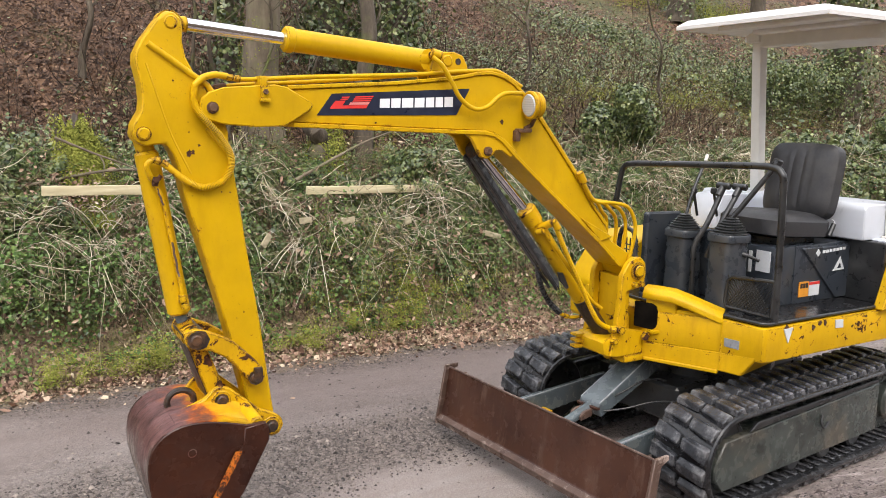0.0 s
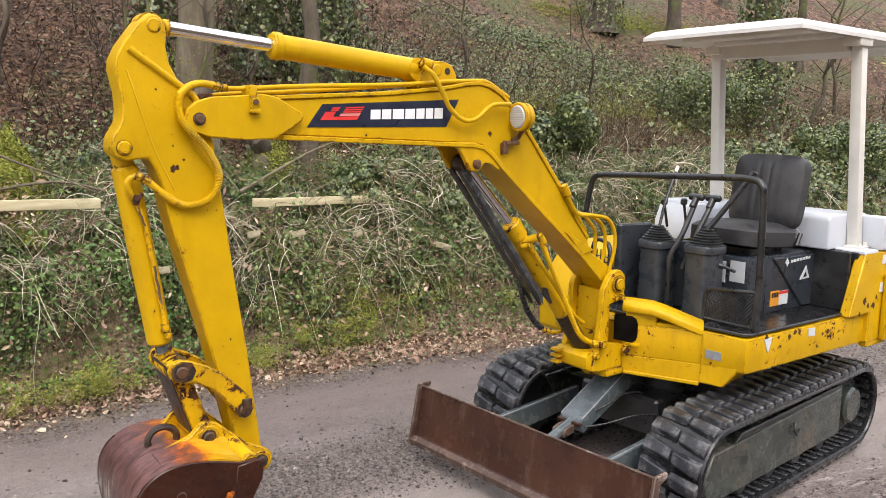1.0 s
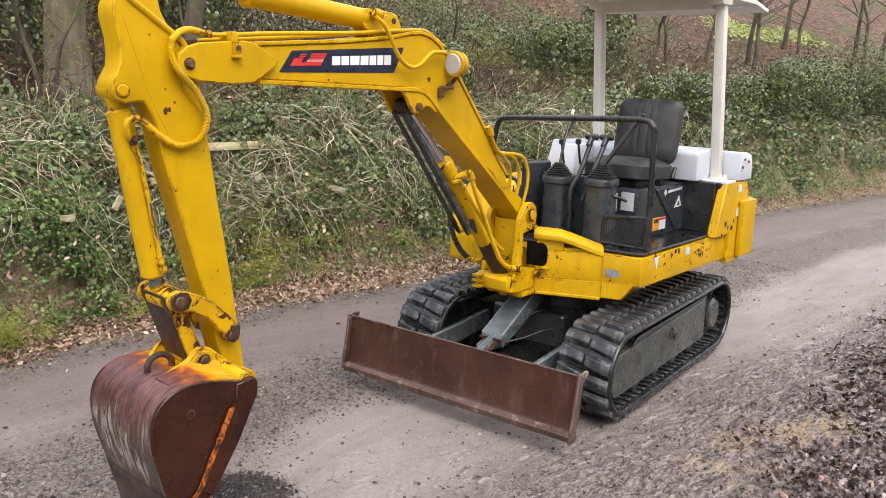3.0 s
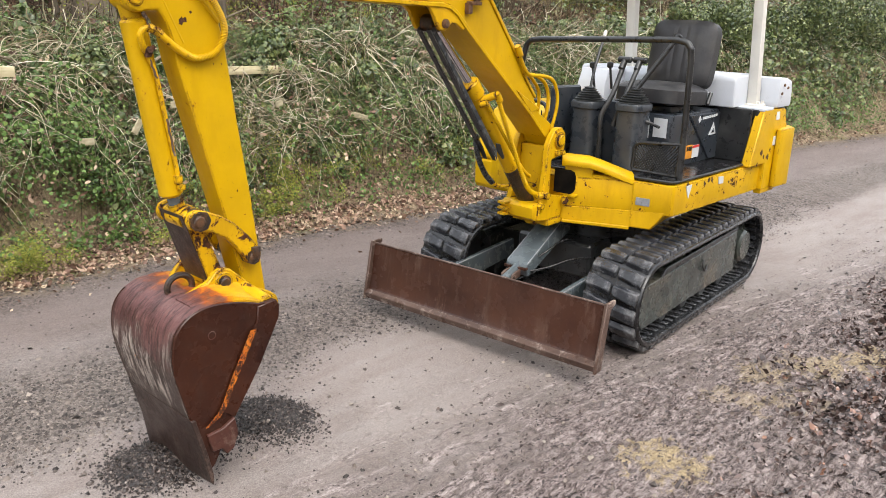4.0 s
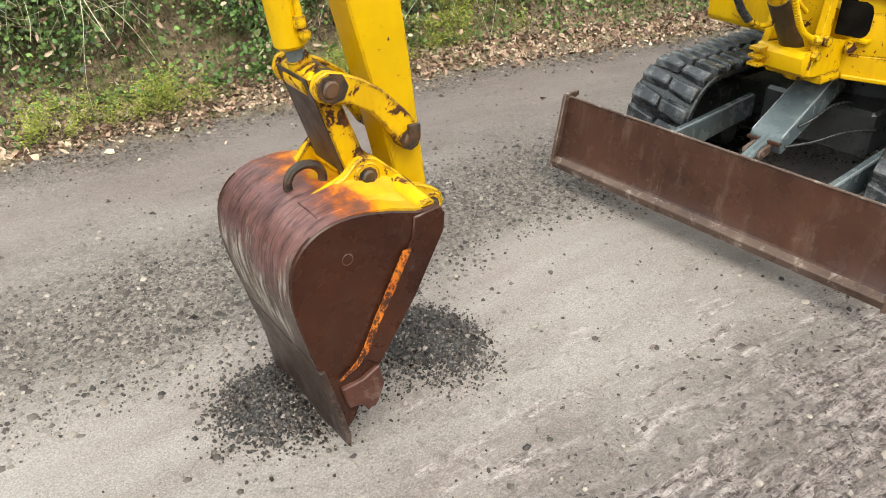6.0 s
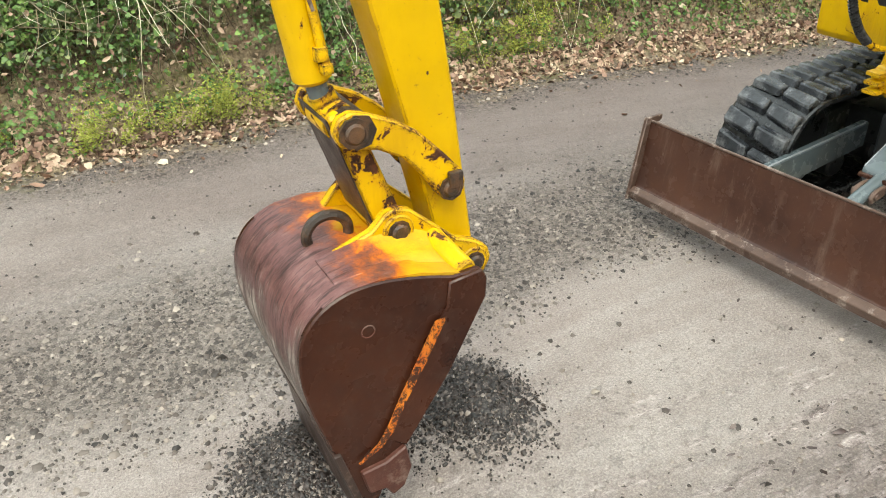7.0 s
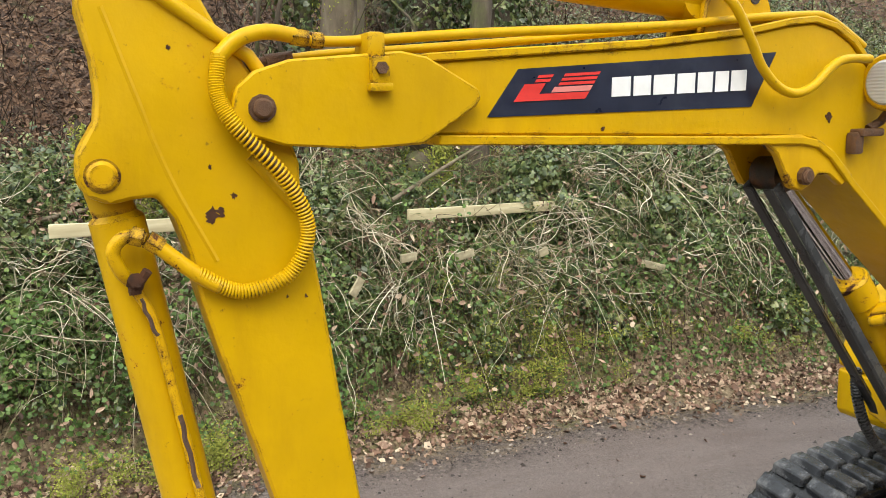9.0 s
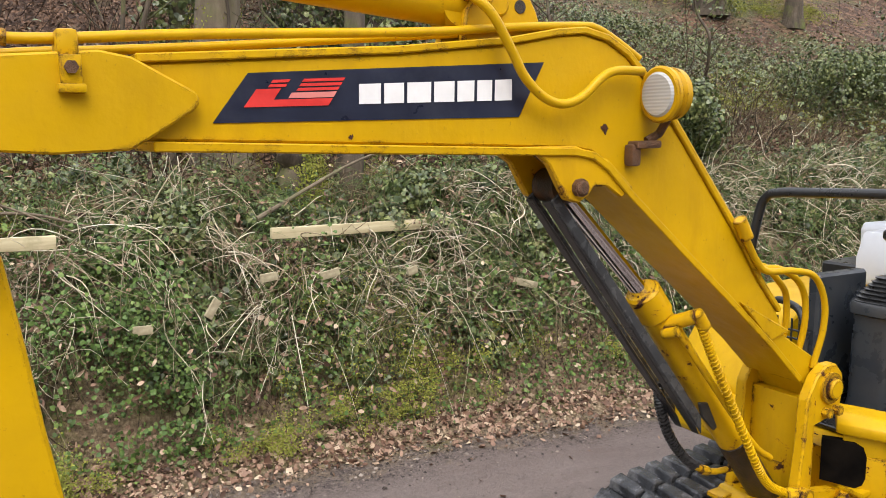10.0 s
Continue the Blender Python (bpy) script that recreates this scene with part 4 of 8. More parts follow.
part("hitch_cover", prism([(-2.534, 0.5685), (-2.512, 0.5795), (-2.49, 0.5870), (-2.43, 0.591), (-2.36, 0.580), (-2.285, 0.557), (-2.262, 0.540), (-2.35, 0.565), (-2.43, 0.580), (-2.49, 0.578)], VC - 0.212, VC + 0.148, 0), BUCKET_SHELL, bucket, "yellow top plate faded to orange rust", MU)
part("corner_boss", rod((-2.278, VC - 0.085, 0.566), (-2.266, VC - 0.204, 0.548), 0.024, 0.021, n=20, bevel=0.004), YELLOW_WORN, bucket, "welded yellow corner boss", MU)
for name, (u, z), hv in (("hitch_pin", (-2.345, 0.603), 0.116), ("foot_pin", (-2.190, 0.492), 0.114)):
    pin = part(name, joined(rod((u, VC - hv, z), (u, VC + hv, z), 0.016, bevel=0.004), rod((u, VC - hv + 0.008, z), (u, VC + hv - 0.008, z), 0.022, n=10)), PIN, bucket, "greasy rusted pin", MU)
    part("boss", rod((u, VC - hv + 0.010, z), (u, VC + hv - 0.010, z), 0.031, n=24, bevel=0.003), YELLOW_WORN, pin, "chipped yellow boss ring", MU)
part("lifting_eye", tube([(-2.452 - 0.040 * math.cos(a), VC - 0.035, 0.596 + 0.036 * math.sin(a)) for a in [k * math.pi / 8 for k in range(-1, 10)]], 0.010, 8), PIN, bucket, "dark welded lifting eye", m=MU)

# boom cylinder with its black guard
bmc = part("boom_cylinder", joined(rod((-1.125, VC, 1.092), (-0.705, VC, 0.545), 0.032, n=24, bevel=0.006), rod((-1.150, VC, 1.125), (-1.105, VC, 1.067), 0.037, n=24, bevel=0.006)), YELLOW_EDGE, digger, "yellow boom lift cylinder", MU)
part("greasy_sleeve", rod((-0.86, VC, 0.747), (-0.70, VC, 0.539), 0.034, n=24, bevel=0.003), PIN, bmc, "barrel end black with grease", MU)
part("piston_rod", rod((-1.372, VC, 1.346), (-1.13, VC, 1.10), 0.017), CHROME, bmc, "chrome piston rod", MU)
part("rod_eye", rod((-1.372, VC - 0.03, 1.346), (-1.372, VC + 0.03, 1.346), 0.032), PIN, bmc, m=MU)
part("port_fitting", joined(rod((-1.10, VC - 0.02, 1.05), (-1.075, VC - 0.075, 1.075), 0.015), rod((-1.075, VC - 0.078, 1.082), (-1.05, VC - 0.078, 1.05), 0.014), rod((-1.115, VC - 0.03, 1.035), (-1.105, VC - 0.06, 1.045), 0.011)), YELLOW_WORN, bmc, m=MU)
core, wire = coil_hose([(-1.06, VC - 0.078, 1.055), (-1.01, VC - 0.078, 0.96), (-0.93, VC - 0.072, 0.83), (-0.86, VC - 0.072, 0.71), (-0.82, VC - 0.078, 0.655), (-0.765, VC - 0.085, 0.625)], 0.008, 60, 0.0022)
h2 = part("wound_hose", core, YELLOW_SMOOTH, bmc, "yellow wire-wound hose", MU)
part("wire_wrap", wire, YELLOW_SMOOTH, h2, m=MU)
part("second_hose", tube([(-1.09, VC - 0.045, 1.04), (-0.97, VC - 0.052, 0.89), (-0.86, VC - 0.06, 0.755), (-0.80, VC - 0.06, 0.71)], 0.0075), YELLOW_EDGE, bmc, m=MU)
part("base_eye", joined(rod((-0.70, VC - 0.035, 0.54), (-0.70, VC + 0.035, 0.54), 0.04), rod((-0.76, VC, 0.62), (-0.70, VC, 0.54), 0.030)), PIN, bmc, "greasy cylinder base", MU)
d = Vector((0.247, 0, -0.254)).normalized()
g0, g1 = Vector((-1.392, VC, 1.338)), Vector((-1.00, VC, 0.845))


def guard_bar(o0, o1, va, vb):
    """A plate of the guard: o0, o1 across the cylinder's axis."""
    dd = (g1 - g0).normalized()
    nn = Vector((dd.z, 0, -dd.x))
    return prism([((g0 + nn * o0).x, (g0 + nn * o0).z), ((g1 + nn * o0).x, (g1 + nn * o0).z), ((g1 + nn * o1).x + 0.02, (g1 + nn * o1).z - 0.03), ((g0 + nn * o1).x, (g0 + nn * o1).z)], va, vb, 0.003)


guard = part("rod_guard", joined(guard_bar(0.024, 0.029, VC - 0.036, VC - 0.012), guard_bar(0.024, 0.029, VC + 0.012, VC + 0.036)), BLACK, bmc, "black steel rod guard channel", MU)
for side in (-1, 1):
    for o0, o1, w in ((0.004, 0.025, 0.036),):
        part("guard_side", guard_bar(o0, o1, VC + side * w - 0.003, VC + side * w + 0.003), GUARD_STEEL, guard, "dark steel guard strip", MU)
part("guard_toe", prism([(-1.012, 0.872), (-0.985, 0.868), (-0.952, 0.806), (-0.962, 0.800), (-1.000, 0.838)], VC - 0.039, VC - 0.031, 0.002), BLACK, guard, m=MU)
core, wire = coil_hose([(-1.052, 0.0, 0.905), (-1.046, 0.0, 0.85), (-1.018, 0.0, 0.78), (-0.975, 0.0, 0.722), (-0.930, 0.0, 0.683)], 0.0085, 34, 0.0030)
h3 = part("black_hose", core, HOSE_BLACK, bmc, "black ribbed rubber hose", MU)
part("hose_rib", wire, HOSE_BLACK, h3, m=MU)
part("hose_end", joined(tube([(-0.935, 0.0, 0.686), (-0.900, -0.005, 0.667), (-0.868, -0.015, 0.662), (-0.825, -0.03, 0.668)], 0.0075), rod((-0.912, -0.003, 0.672), (-0.893, -0.006, 0.665), 0.0115, n=6)), YELLOW_WORN, bmc, "chipped yellow hose end", MU)

# swing post
post = part("swing_post", joined(
    prism([(-0.775, 0.512), (-0.735, 0.505), (-0.60, 0.505), (-0.600, 0.60), (-0.700, 0.62), (-0.700, 0.775), (-0.612, 0.79), (-0.600, 0.84), (-0.605, 0.885), (-0.632, 0.912), (-0.668, 0.912), (-0.70, 0.89), (-0.73, 0.84), (-0.735, 0.73), (-0.75, 0.62)], VC - 0.098, VC - 0.070, 0.004),
    prism([(-0.775, 0.512), (-0.735, 0.505), (-0.60, 0.505), (-0.600, 0.60), (-0.700, 0.62), (-0.700, 0.775), (-0.612, 0.79), (-0.600, 0.84), (-0.605, 0.885), (-0.632, 0.912), (-0.668, 0.912), (-0.70, 0.89), (-0.73, 0.84), (-0.735, 0.73), (-0.75, 0.62)], VC + 0.070, VC + 0.098, 0.004),
    box((-0.70, VC - 0.075, 0.60), (-0.665, VC + 0.075, 0.83), 0.004),
    prism([(-0.800, 0.522), (-0.775, 0.508), (-0.60, 0.497), (-0.60, 0.575), (-0.785, 0.590), (-0.808, 0.572)], VC - 0.088, VC + 0.088, 0.010, 2))
    , YELLOW_EDGE, digger, "yellow boom swing post", MU)
part("boom_foot_pin", joined(rod((-0.652, VC - 0.118, 0.858), (-0.652, VC + 0.118, 0.858), 0.024, bevel=0.004), rod((-0.652, VC - 0.106, 0.858), (-0.652, VC + 0.106, 0.858), 0.036)), YELLOW_WORN, post, "boom foot pin with yellow collar", MU)
for u, z in ((-0.668, 0.803), (-0.63, 0.803)):
    part("pin_bolt", rod((u, VC - 0.115, z), (u, VC - 0.095, z), 0.012, n=6), YELLOW_WORN, post, m=MU)
part("hose_union", joined(rod((-0.775, VC - 0.085, 0.625), (-0.735, VC - 0.098, 0.622), 0.016, n=8), rod((-0.735, VC - 0.12, 0.622), (-0.735, VC - 0.09, 0.622), 0.017, n=8), rod((-0.757, VC - 0.11, 0.575), (-0.757, VC - 0.085, 0.575), 0.014, n=6)), YELLOW_WORN, post, m=MU)
part("swing_pivot", joined(rod((-0.655, VC, 0.47), (-0.655, VC, 0.66), 0.05), box((-0.70, VC - 0.10, 0.475), (-0.52, VC + 0.10, 0.505), 0.006)), YELLOW_EDGE, post, m=MU)
part("bracket_tabs", joined(*[box((-0.835, VC + 0.04, 0.520 + 0.025 * k), (-0.79, VC + 0.085, 0.532 + 0.025 * k), 0.004) for k in range(3)]), YELLOW_EDGE, post, m=MU)

# house: revolving frame, tank side, counterweight
FRAME_PLAN = [(-0.60, -0.145), (-0.446, -0.407), (-0.422, -0.580), (-0.410, -0.588), (0.63, -0.603), (0.70, -0.55), (0.70, 0.50), (0.60, 0.56), (-0.30, 0.56), (-0.42, 0.48), (-0.60, 0.10)]


def side_v(u):
    """The near face of the revolving frame."""
    return -0.588 - 0.0144 * (u + 0.41)


house = part("revolving_frame", prism(FRAME_PLAN, 0.557, 0.690, 0.006, 2, axis="z"), YELLOW_EDGE, digger, "yellow revolving frame with rust along the edge", MU)
keel = [[(-0.60, -0.145, 0.560), (-0.446, -0.407, 0.560), (-0.424, -0.566, 0.575), (-0.18, -0.560, 0.565), (-0.10, 0.10, 0.56), (-0.60, 0.10, 0.56)],
        [(-0.598, -0.142, 0.490), (-0.449, -0.407, 0.482), (-0.440, -0.506, 0.486), (-0.26, -0.470, 0.492), (-0.14, 0.10, 0.492), (-0.598, 0.10, 0.492)]]
part("front_keel", bevelled(loft(keel), 0.005, 1), YELLOW_EDGE, house, "deep yellow front plate with a cut corner", MU)
part("fold_seam", tube([(-0.4475, -0.4085, 0.684), (-0.4475, -0.4085, 0.57), (-0.4500, -0.4085, 0.487)], 0.004, 6, curved=False), YELLOW, house, m=MU)
part("bottom_lip", bevelled(loft([[(-0.606, -0.150, 0.480), (-0.56, -0.12, 0.480), (-0.56, -0.12, 0.494), (-0.606, -0.150, 0.494)], [(-0.455, -0.408, 0.470), (-0.41, -0.38, 0.470), (-0.41, -0.38, 0.486), (-0.455, -0.408, 0.486)]]), 0.003, 1), YELLOW, house, m=MU)
FEND = [(-0.612, -0.135, 0.768), (-0.590, -0.190, 0.768), (-0.563, -0.250, 0.766), (-0.530, -0.302, 0.748), (-0.490, -0.355, 0.724), (-0.448, -0.410, 0.700)]
fr = []
for u, v, z in FEND:
    fr.append([(u + 0.004, v + 0.003, z - 0.030), (u + 0.085, v + 0.060, z - 0.022), (u + 0.088, v + 0.062, z + 0.012), (u + 0.026, v + 0.018, z + 0.015), (u, v, z - 0.004), (u, v, z - 0.028)])
part("front_rail", bevelled(loft(fr), 0.003, 1), YELLOW, house, "folded yellow front rail", MU)
part("front_upstand", prism([(-0.598, -0.143), (-0.535, -0.250), (-0.46, -0.22), (-0.53, -0.11)], 0.688, 0.742, 0.003, axis="z"), YELLOW, house, m=MU)
part("upstand_end", prism([(-0.535, -0.250), (-0.470, -0.362), (-0.42, -0.34), (-0.46, -0.22)], 0.688, 0.706, 0.003, axis="z"), YELLOW, house, m=MU)
# flat dark plate, no recess cut: the opening's inner shade is its colour
part("opening_plate", prism([(-0.06, 0.62), (0.015, 0.612), (0.030, 0.622), (0.036, 0.64), (0.036, 0.69), (0.028, 0.712), (0.010, 0.722), (-0.06, 0.722)], -0.0035, 0.02, 0), SHADE_BLACK, house, "dark plate painted as the shade of an opening beside the swing post", MU @ Matrix.Translation((-0.592, -0.158, 0)) @ Matrix.Rotation(math.atan2(-0.26, 0.16), 4, "Z"))
part("rib", box((-0.60, -0.20, 0.600), (-0.50, -0.12, 0.612), 0.003), YELLOW, house, m=MU)
part("rib_bolt", rod((-0.615, -0.165, 0.585), (-0.585, -0.145, 0.585), 0.018, n=6), YELLOW_WORN, house, m=MU)
part("maker_plate", prism([(-0.4465, -0.424), (-0.4375, -0.487), (-0.4345, -0.487), (-0.4435, -0.424)], 0.588, 0.622, 0, axis="z"), LABEL_GREY, house, "small worn metal plate", MU)
part("white_triangle", prism([(-0.318, 0.680), (-0.264, 0.682), (-0.288, 0.622)], -0.5935, -0.5875, 0), LABEL_WHITE, house, "peeling white triangle sticker", MU)
part("white_square", prism([(-0.006, 0.682), (0.044, 0.679), (0.048, 0.645), (0.000, 0.648)], -0.5985, -0.5925, 0), LABEL_WHITE, house, "peeling white sticker", MU)
REAR = [(0.272, 0.692), (0.372, 0.968), (0.64, 0.955), (0.69, 0.85), (0.69, 0.60), (0.60, 0.557), (0.45, 0.557), (0.45, 0.692)]
part("rear_side_panel", prism(REAR, -0.622, -0.575, 0.006), YELLOW_EDGE, house, "yellow rear side panel with rust streaks", MU)
part("rear_body", prism([(0.36, -0.60), (0.66, -0.61), (0.72, -0.50), (0.72, 0.48), (0.62, 0.56), (0.33, 0.56)], 0.688, 0.965, 0.008, axis="z"), BLACK, house, "black engine bulkhead", MU)
ctw = part("counterweight", prism([(0.545, -0.652), (0.70, -0.660), (0.775, -0.60), (0.80, -0.40), (0.80, 0.42), (0.72, 0.58), (0.66, 0.58), (0.66, -0.60), (0.545, -0.625)], 0.560, 0.858, 0.012, 2, axis="z"), YELLOW, house, "rounded yellow counterweight", MU)
part("counterweight_foot", prism([(0.46, -0.619), (0.62, -0.622), (0.60, -0.58), (0.46, -0.58)], 0.535, 0.559, 0.004, axis="z"), YELLOW_EDGE, ctw, m=MU)
for z, s in ((0.925, 0.02), (0.80, 0.022)):
    part("sticker", prism([(0.52, z - s), (0.565, z - s), (0.558, z + s), (0.525, z + s)], -0.6245, -0.6215, 0), LABEL_WHITE, house, "small white sticker", MU)
# hood
hood = part("engine_hood", joined(prism([(0.30, 0.965), (0.295, 1.10), (0.31, 1.122), (0.60, 1.115), (0.665, 1.095), (0.685, 1.04), (0.690, 0.965)], -0.490, 0.40, 0.012, 3), prism([(0.500, 0.965), (0.500, 1.112), (0.60, 1.108), (0.655, 1.092), (0.672, 1.04), (0.676, 0.965)], -0.628, -0.487, 0.012, 2), prism([(0.365, 0.955), (0.365, 0.972), (0.48, 0.972), (0.48, 0.955)], -0.622, -0.45, 0.004)), WHITE, digger, "white painted engine hood", MU)
part("hood_cap", rod((0.292, -0.34, 1.02), (0.286, -0.34, 1.02), 0.024), WHITE, hood, m=MU)
for u, v, z in ((0.55, -0.629, 1.075), (0.53, -0.629, 1.035), (0.60, -0.629, 1.06)):
    part("hood_screw", rod((u, v, z), (u, v - 0.006, z), 0.007, n=8), BOLT, hood, m=MU)
part("tank_cover", prism([(0.10, 1.035), (0.135, 1.115), (0.30, 1.115), (0.30, 0.95), (0.10, 0.95)], 0.12, 0.29, 0.012, 2), WHITE, hood, "white side cover", MU)
# right-hand tank side seen behind the boom
tank = part("tank_cover", joined(prism([(-0.450, 0.52), (-0.462, 0.54), (-0.466, 0.662), (-0.455, 0.668), (0.30, 0.668), (0.30, 0.52)], 0.20, 0.50, 0.014, 3), prism([(-0.462, 0.672), (-0.466, 0.700), (-0.440, 0.760), (-0.330, 0.905), (-0.290, 0.925), (0.05, 0.935), (0.30, 0.94), (0.30, 0.672)], 0.195, 0.505, 0.016, 3)), YELLOW, digger, "yellow tank and valve cover", MU)
part("tank_sticker", prism([(-0.27, 0.93), (-0.20, 0.93), (-0.20, 0.78), (-0.27, 0.78)], 0.1945, 0.1985, 0), LABEL_WHITE, tank, "white instruction sticker", MU)

# rust chips in the paint of the boom and the house
for k, (u, z, r) in enumerate(((-1.309, 1.449, 0.008), (-1.806, 1.441, 0.004), (-2.246, 1.470, 0.005))):
    chip(u, z, r, VC - (0.0745 if k == 2 else 0.0605), k, boom)
for k, (u, z, r) in enumerate(((-0.30, 0.682, 0.012), (-0.215, 0.676, 0.007), (-0.138, 0.668, 0.010), (-0.10, 0.680, 0.012), (-0.065, 0.674, 0.011), (0.113, 0.641, 0.007), (0.02, 0.61, 0.004), (0.20, 0.675, 0.006), (-0.21, 0.56, 0.004), (0.25, 0.60, 0.004))):
    chip(u, z, r, side_v(u) - 0.0006, 20 + k, house)
for k, (u, z, r) in enumerate(((0.398, 0.753, 0.014), (0.43, 0.73, 0.010), (0.478, 0.726, 0.016), (0.36, 0.70, 0.008), (0.50, 0.76, 0.009))):
    chip(u, z, r, -0.6226, 40 + k, house)

# cab floor and operator's place
floor_ = part("cab_floor", prism([(-0.50, -0.16), (-0.425, -0.385), (-0.405, -0.555), (-0.385, -0.572), (0.27, -0.582), (0.36, -0.57), (0.36, 0.19), (-0.50, 0.19)], 0.692, 0.706, 0.003, axis="z"), BLACK_WET, digger, "wet black cab floor", MU)
part("floor_edge", tube([(-0.426, -0.385, 0.703), (-0.406, -0.557, 0.703), (-0.386, -0.574, 0.703), (0.272, -0.584, 0.703)], 0.007, curved=False), BLACK, floor_, m=MU)
seatbox = part("seat_box", joined(prism([(-0.03, 0.705), (-0.03, 0.958), (0.385, 0.952), (0.385, 0.705)], -0.41, -0.03, 0.012, 2), prism([(0.0, 0.945), (0.25, 0.71), (0.37, 0.71), (0.37, 0.94)], -0.418, -0.408, 0.005)), GREY_PLASTIC, digger, "dark grey box under the seat", MU)
part("box_step", box((-0.16, -0.405, 0.705), (-0.02, -0.06, 0.955), 0.012), GREY_PLASTIC, seatbox, m=MU)
part("white_logo", joined(prism([(0.09, 0.918), (0.105, 0.936), (0.12, 0.918), (0.105, 0.902)], -0.4205, -0.4185, 0), *[prism([(0.135 + 0.023 * k, 0.915 + 0.001 * k), (0.152 + 0.023 * k, 0.915 + 0.001 * k), (0.152 + 0.023 * k, 0.927 + 0.001 * k), (0.135 + 0.023 * k, 0.927 + 0.001 * k)], -0.4205, -0.4185, 0) for k in range(7)]), LABEL_WHITE, seatbox, "plain white printed shapes", MU)
part("warning_triangle", prism([(0.215, 0.832), (0.295, 0.834), (0.261, 0.892)], -0.4205, -0.4185, 0), LABEL_WHITE, seatbox, "pale triangular warning sticker", MU)
part("warning_mark", prism([(0.243, 0.842), (0.271, 0.843), (0.260, 0.866)], -0.4215, -0.4200, 0), GREY_PLASTIC, seatbox, m=MU)
part("white_label", prism([(0.07, 0.735), (0.14, 0.735), (0.14, 0.795), (0.07, 0.795)], -0.4145, -0.4105, 0), LABEL_WHITE, seatbox, "white and red paper label", MU)
part("red_stripe", prism([(0.07, 0.783), (0.14, 0.783), (0.14, 0.795), (0.07, 0.795)], -0.4155, -0.4140, 0), DECAL_RED, seatbox, m=MU)
part("orange_label", prism([(0.005, 0.735), (0.068, 0.735), (0.068, 0.80), (0.005, 0.80)], -0.4145, -0.4105, 0), LABEL_ORANGE, seatbox, "orange warning label with black marks", MU)
part("black_marks", joined(*[prism([(0.012 + 0.018 * k, 0.773), (0.026 + 0.018 * k, 0.773), (0.026 + 0.018 * k, 0.793), (0.012 + 0.018 * k, 0.793)], -0.4155, -0.4140, 0) for k in range(3)]), LABEL_BLACK, seatbox, m=MU)
for v0, v1, z0, z1 in ((-0.322, -0.390, 0.85, 0.938), (-0.285, -0.300, 0.84, 0.93)):
    part("front_label", prism([(-0.1645, min(v0, v1)), (-0.1610, min(v0, v1)), (-0.1610, max(v0, v1)), (-0.1645, max(v0, v1))], z0, z1, 0, axis="z"), LABEL_WHITE, seatbox, "white instruction label", MU)
part("cab_wall", prism([(0.325, 0.705), (0.325, 0.965), (0.345, 0.965), (0.345, 0.705)], -0.575, -0.02, 0.004), BLACK, digger, "black bulkhead behind the seat", MU)


def cushion(c, size, bulge, seams, tilt):
    """A padded cushion: rounded slab with stitched channels across its front."""
    bm = bmesh.new()
    n = 26
    sx, sy, sz = size
    grid_ = lambda i, j: ((i / n - 0.5), (j / n - 0.5))
    def shape(a, b, s):
        k = (1 - abs(2 * a) ** 5) * (1 - abs(2 * b) ** 5)
        groove = sum(math.exp(-((a - q) / 0.012) ** 2) for q in seams) * 0.006 * (abs(b) < 0.42)
        e = 1 - 0.11 * (abs(2 * a) ** 5 * abs(2 * b) ** 5)
        return Vector((s * (sx * (0.35 + 0.15 * k) + (bulge * k if s > 0 else 0) - (groove if s > 0 else 0)), a * sy * e, b * sz * e))
    front = [[bm.verts.new(shape(*grid_(i, j), 1)) for j in range(n + 1)] for i in range(n + 1)]
    back = [[bm.verts.new(shape(*grid_(i, j), -1)) for j in range(n + 1)] for i in range(n + 1)]
    for i in range(n):
        for j in range(n):
            bm.faces.new((front[i][j], front[i + 1][j], front[i + 1][j + 1], front[i][j + 1]))
            bm.faces.new((back[i][j], back[i][j + 1], back[i + 1][j + 1], back[i + 1][j]))
    ring = [(i, 0) for i in range(n)] + [(n, j) for j in range(n)] + [(i, n) for i in range(n, 0, -1)] + [(0, j) for j in range(n, 0, -1)]
    for (a, b), (c2, d2) in zip(ring, ring[1:] + ring[:1]):
        bm.faces.new((front[a][b], back[a][b], back[c2][d2], front[c2][d2]))
    bm.transform(Matrix.Translation(c) @ tilt)
    return bm


seat = part("seat", cushion((0.03, -0.245, 1.022), (0.085, 0.340, 0.36), 0.025, (), Matrix.Rotation(radians(-86), 4, "Y") @ Matrix.Rotation(radians(0), 4, "Z")), VINYL, digger, "black vinyl operator seat", MU)
part("backrest", cushion((0.207, -0.245, 1.208), (0.075, 0.335, 0.325), 0.022, (-0.2, -0.07, 0.07, 0.2), Matrix.Rotation(radians(180), 4, "Z") @ Matrix.Rotation(radians(-10), 4, "Y")), VINYL, seat, "black vinyl backrest with stitched channels", MU)
part("seat_base", joined(box((-0.08, -0.36, 0.952), (0.16, -0.12, 0.985), 0.01), rod((0.170, -0.416, 0.985), (0.205, -0.412, 1.035), 0.010)), BLACK, seat, m=MU)

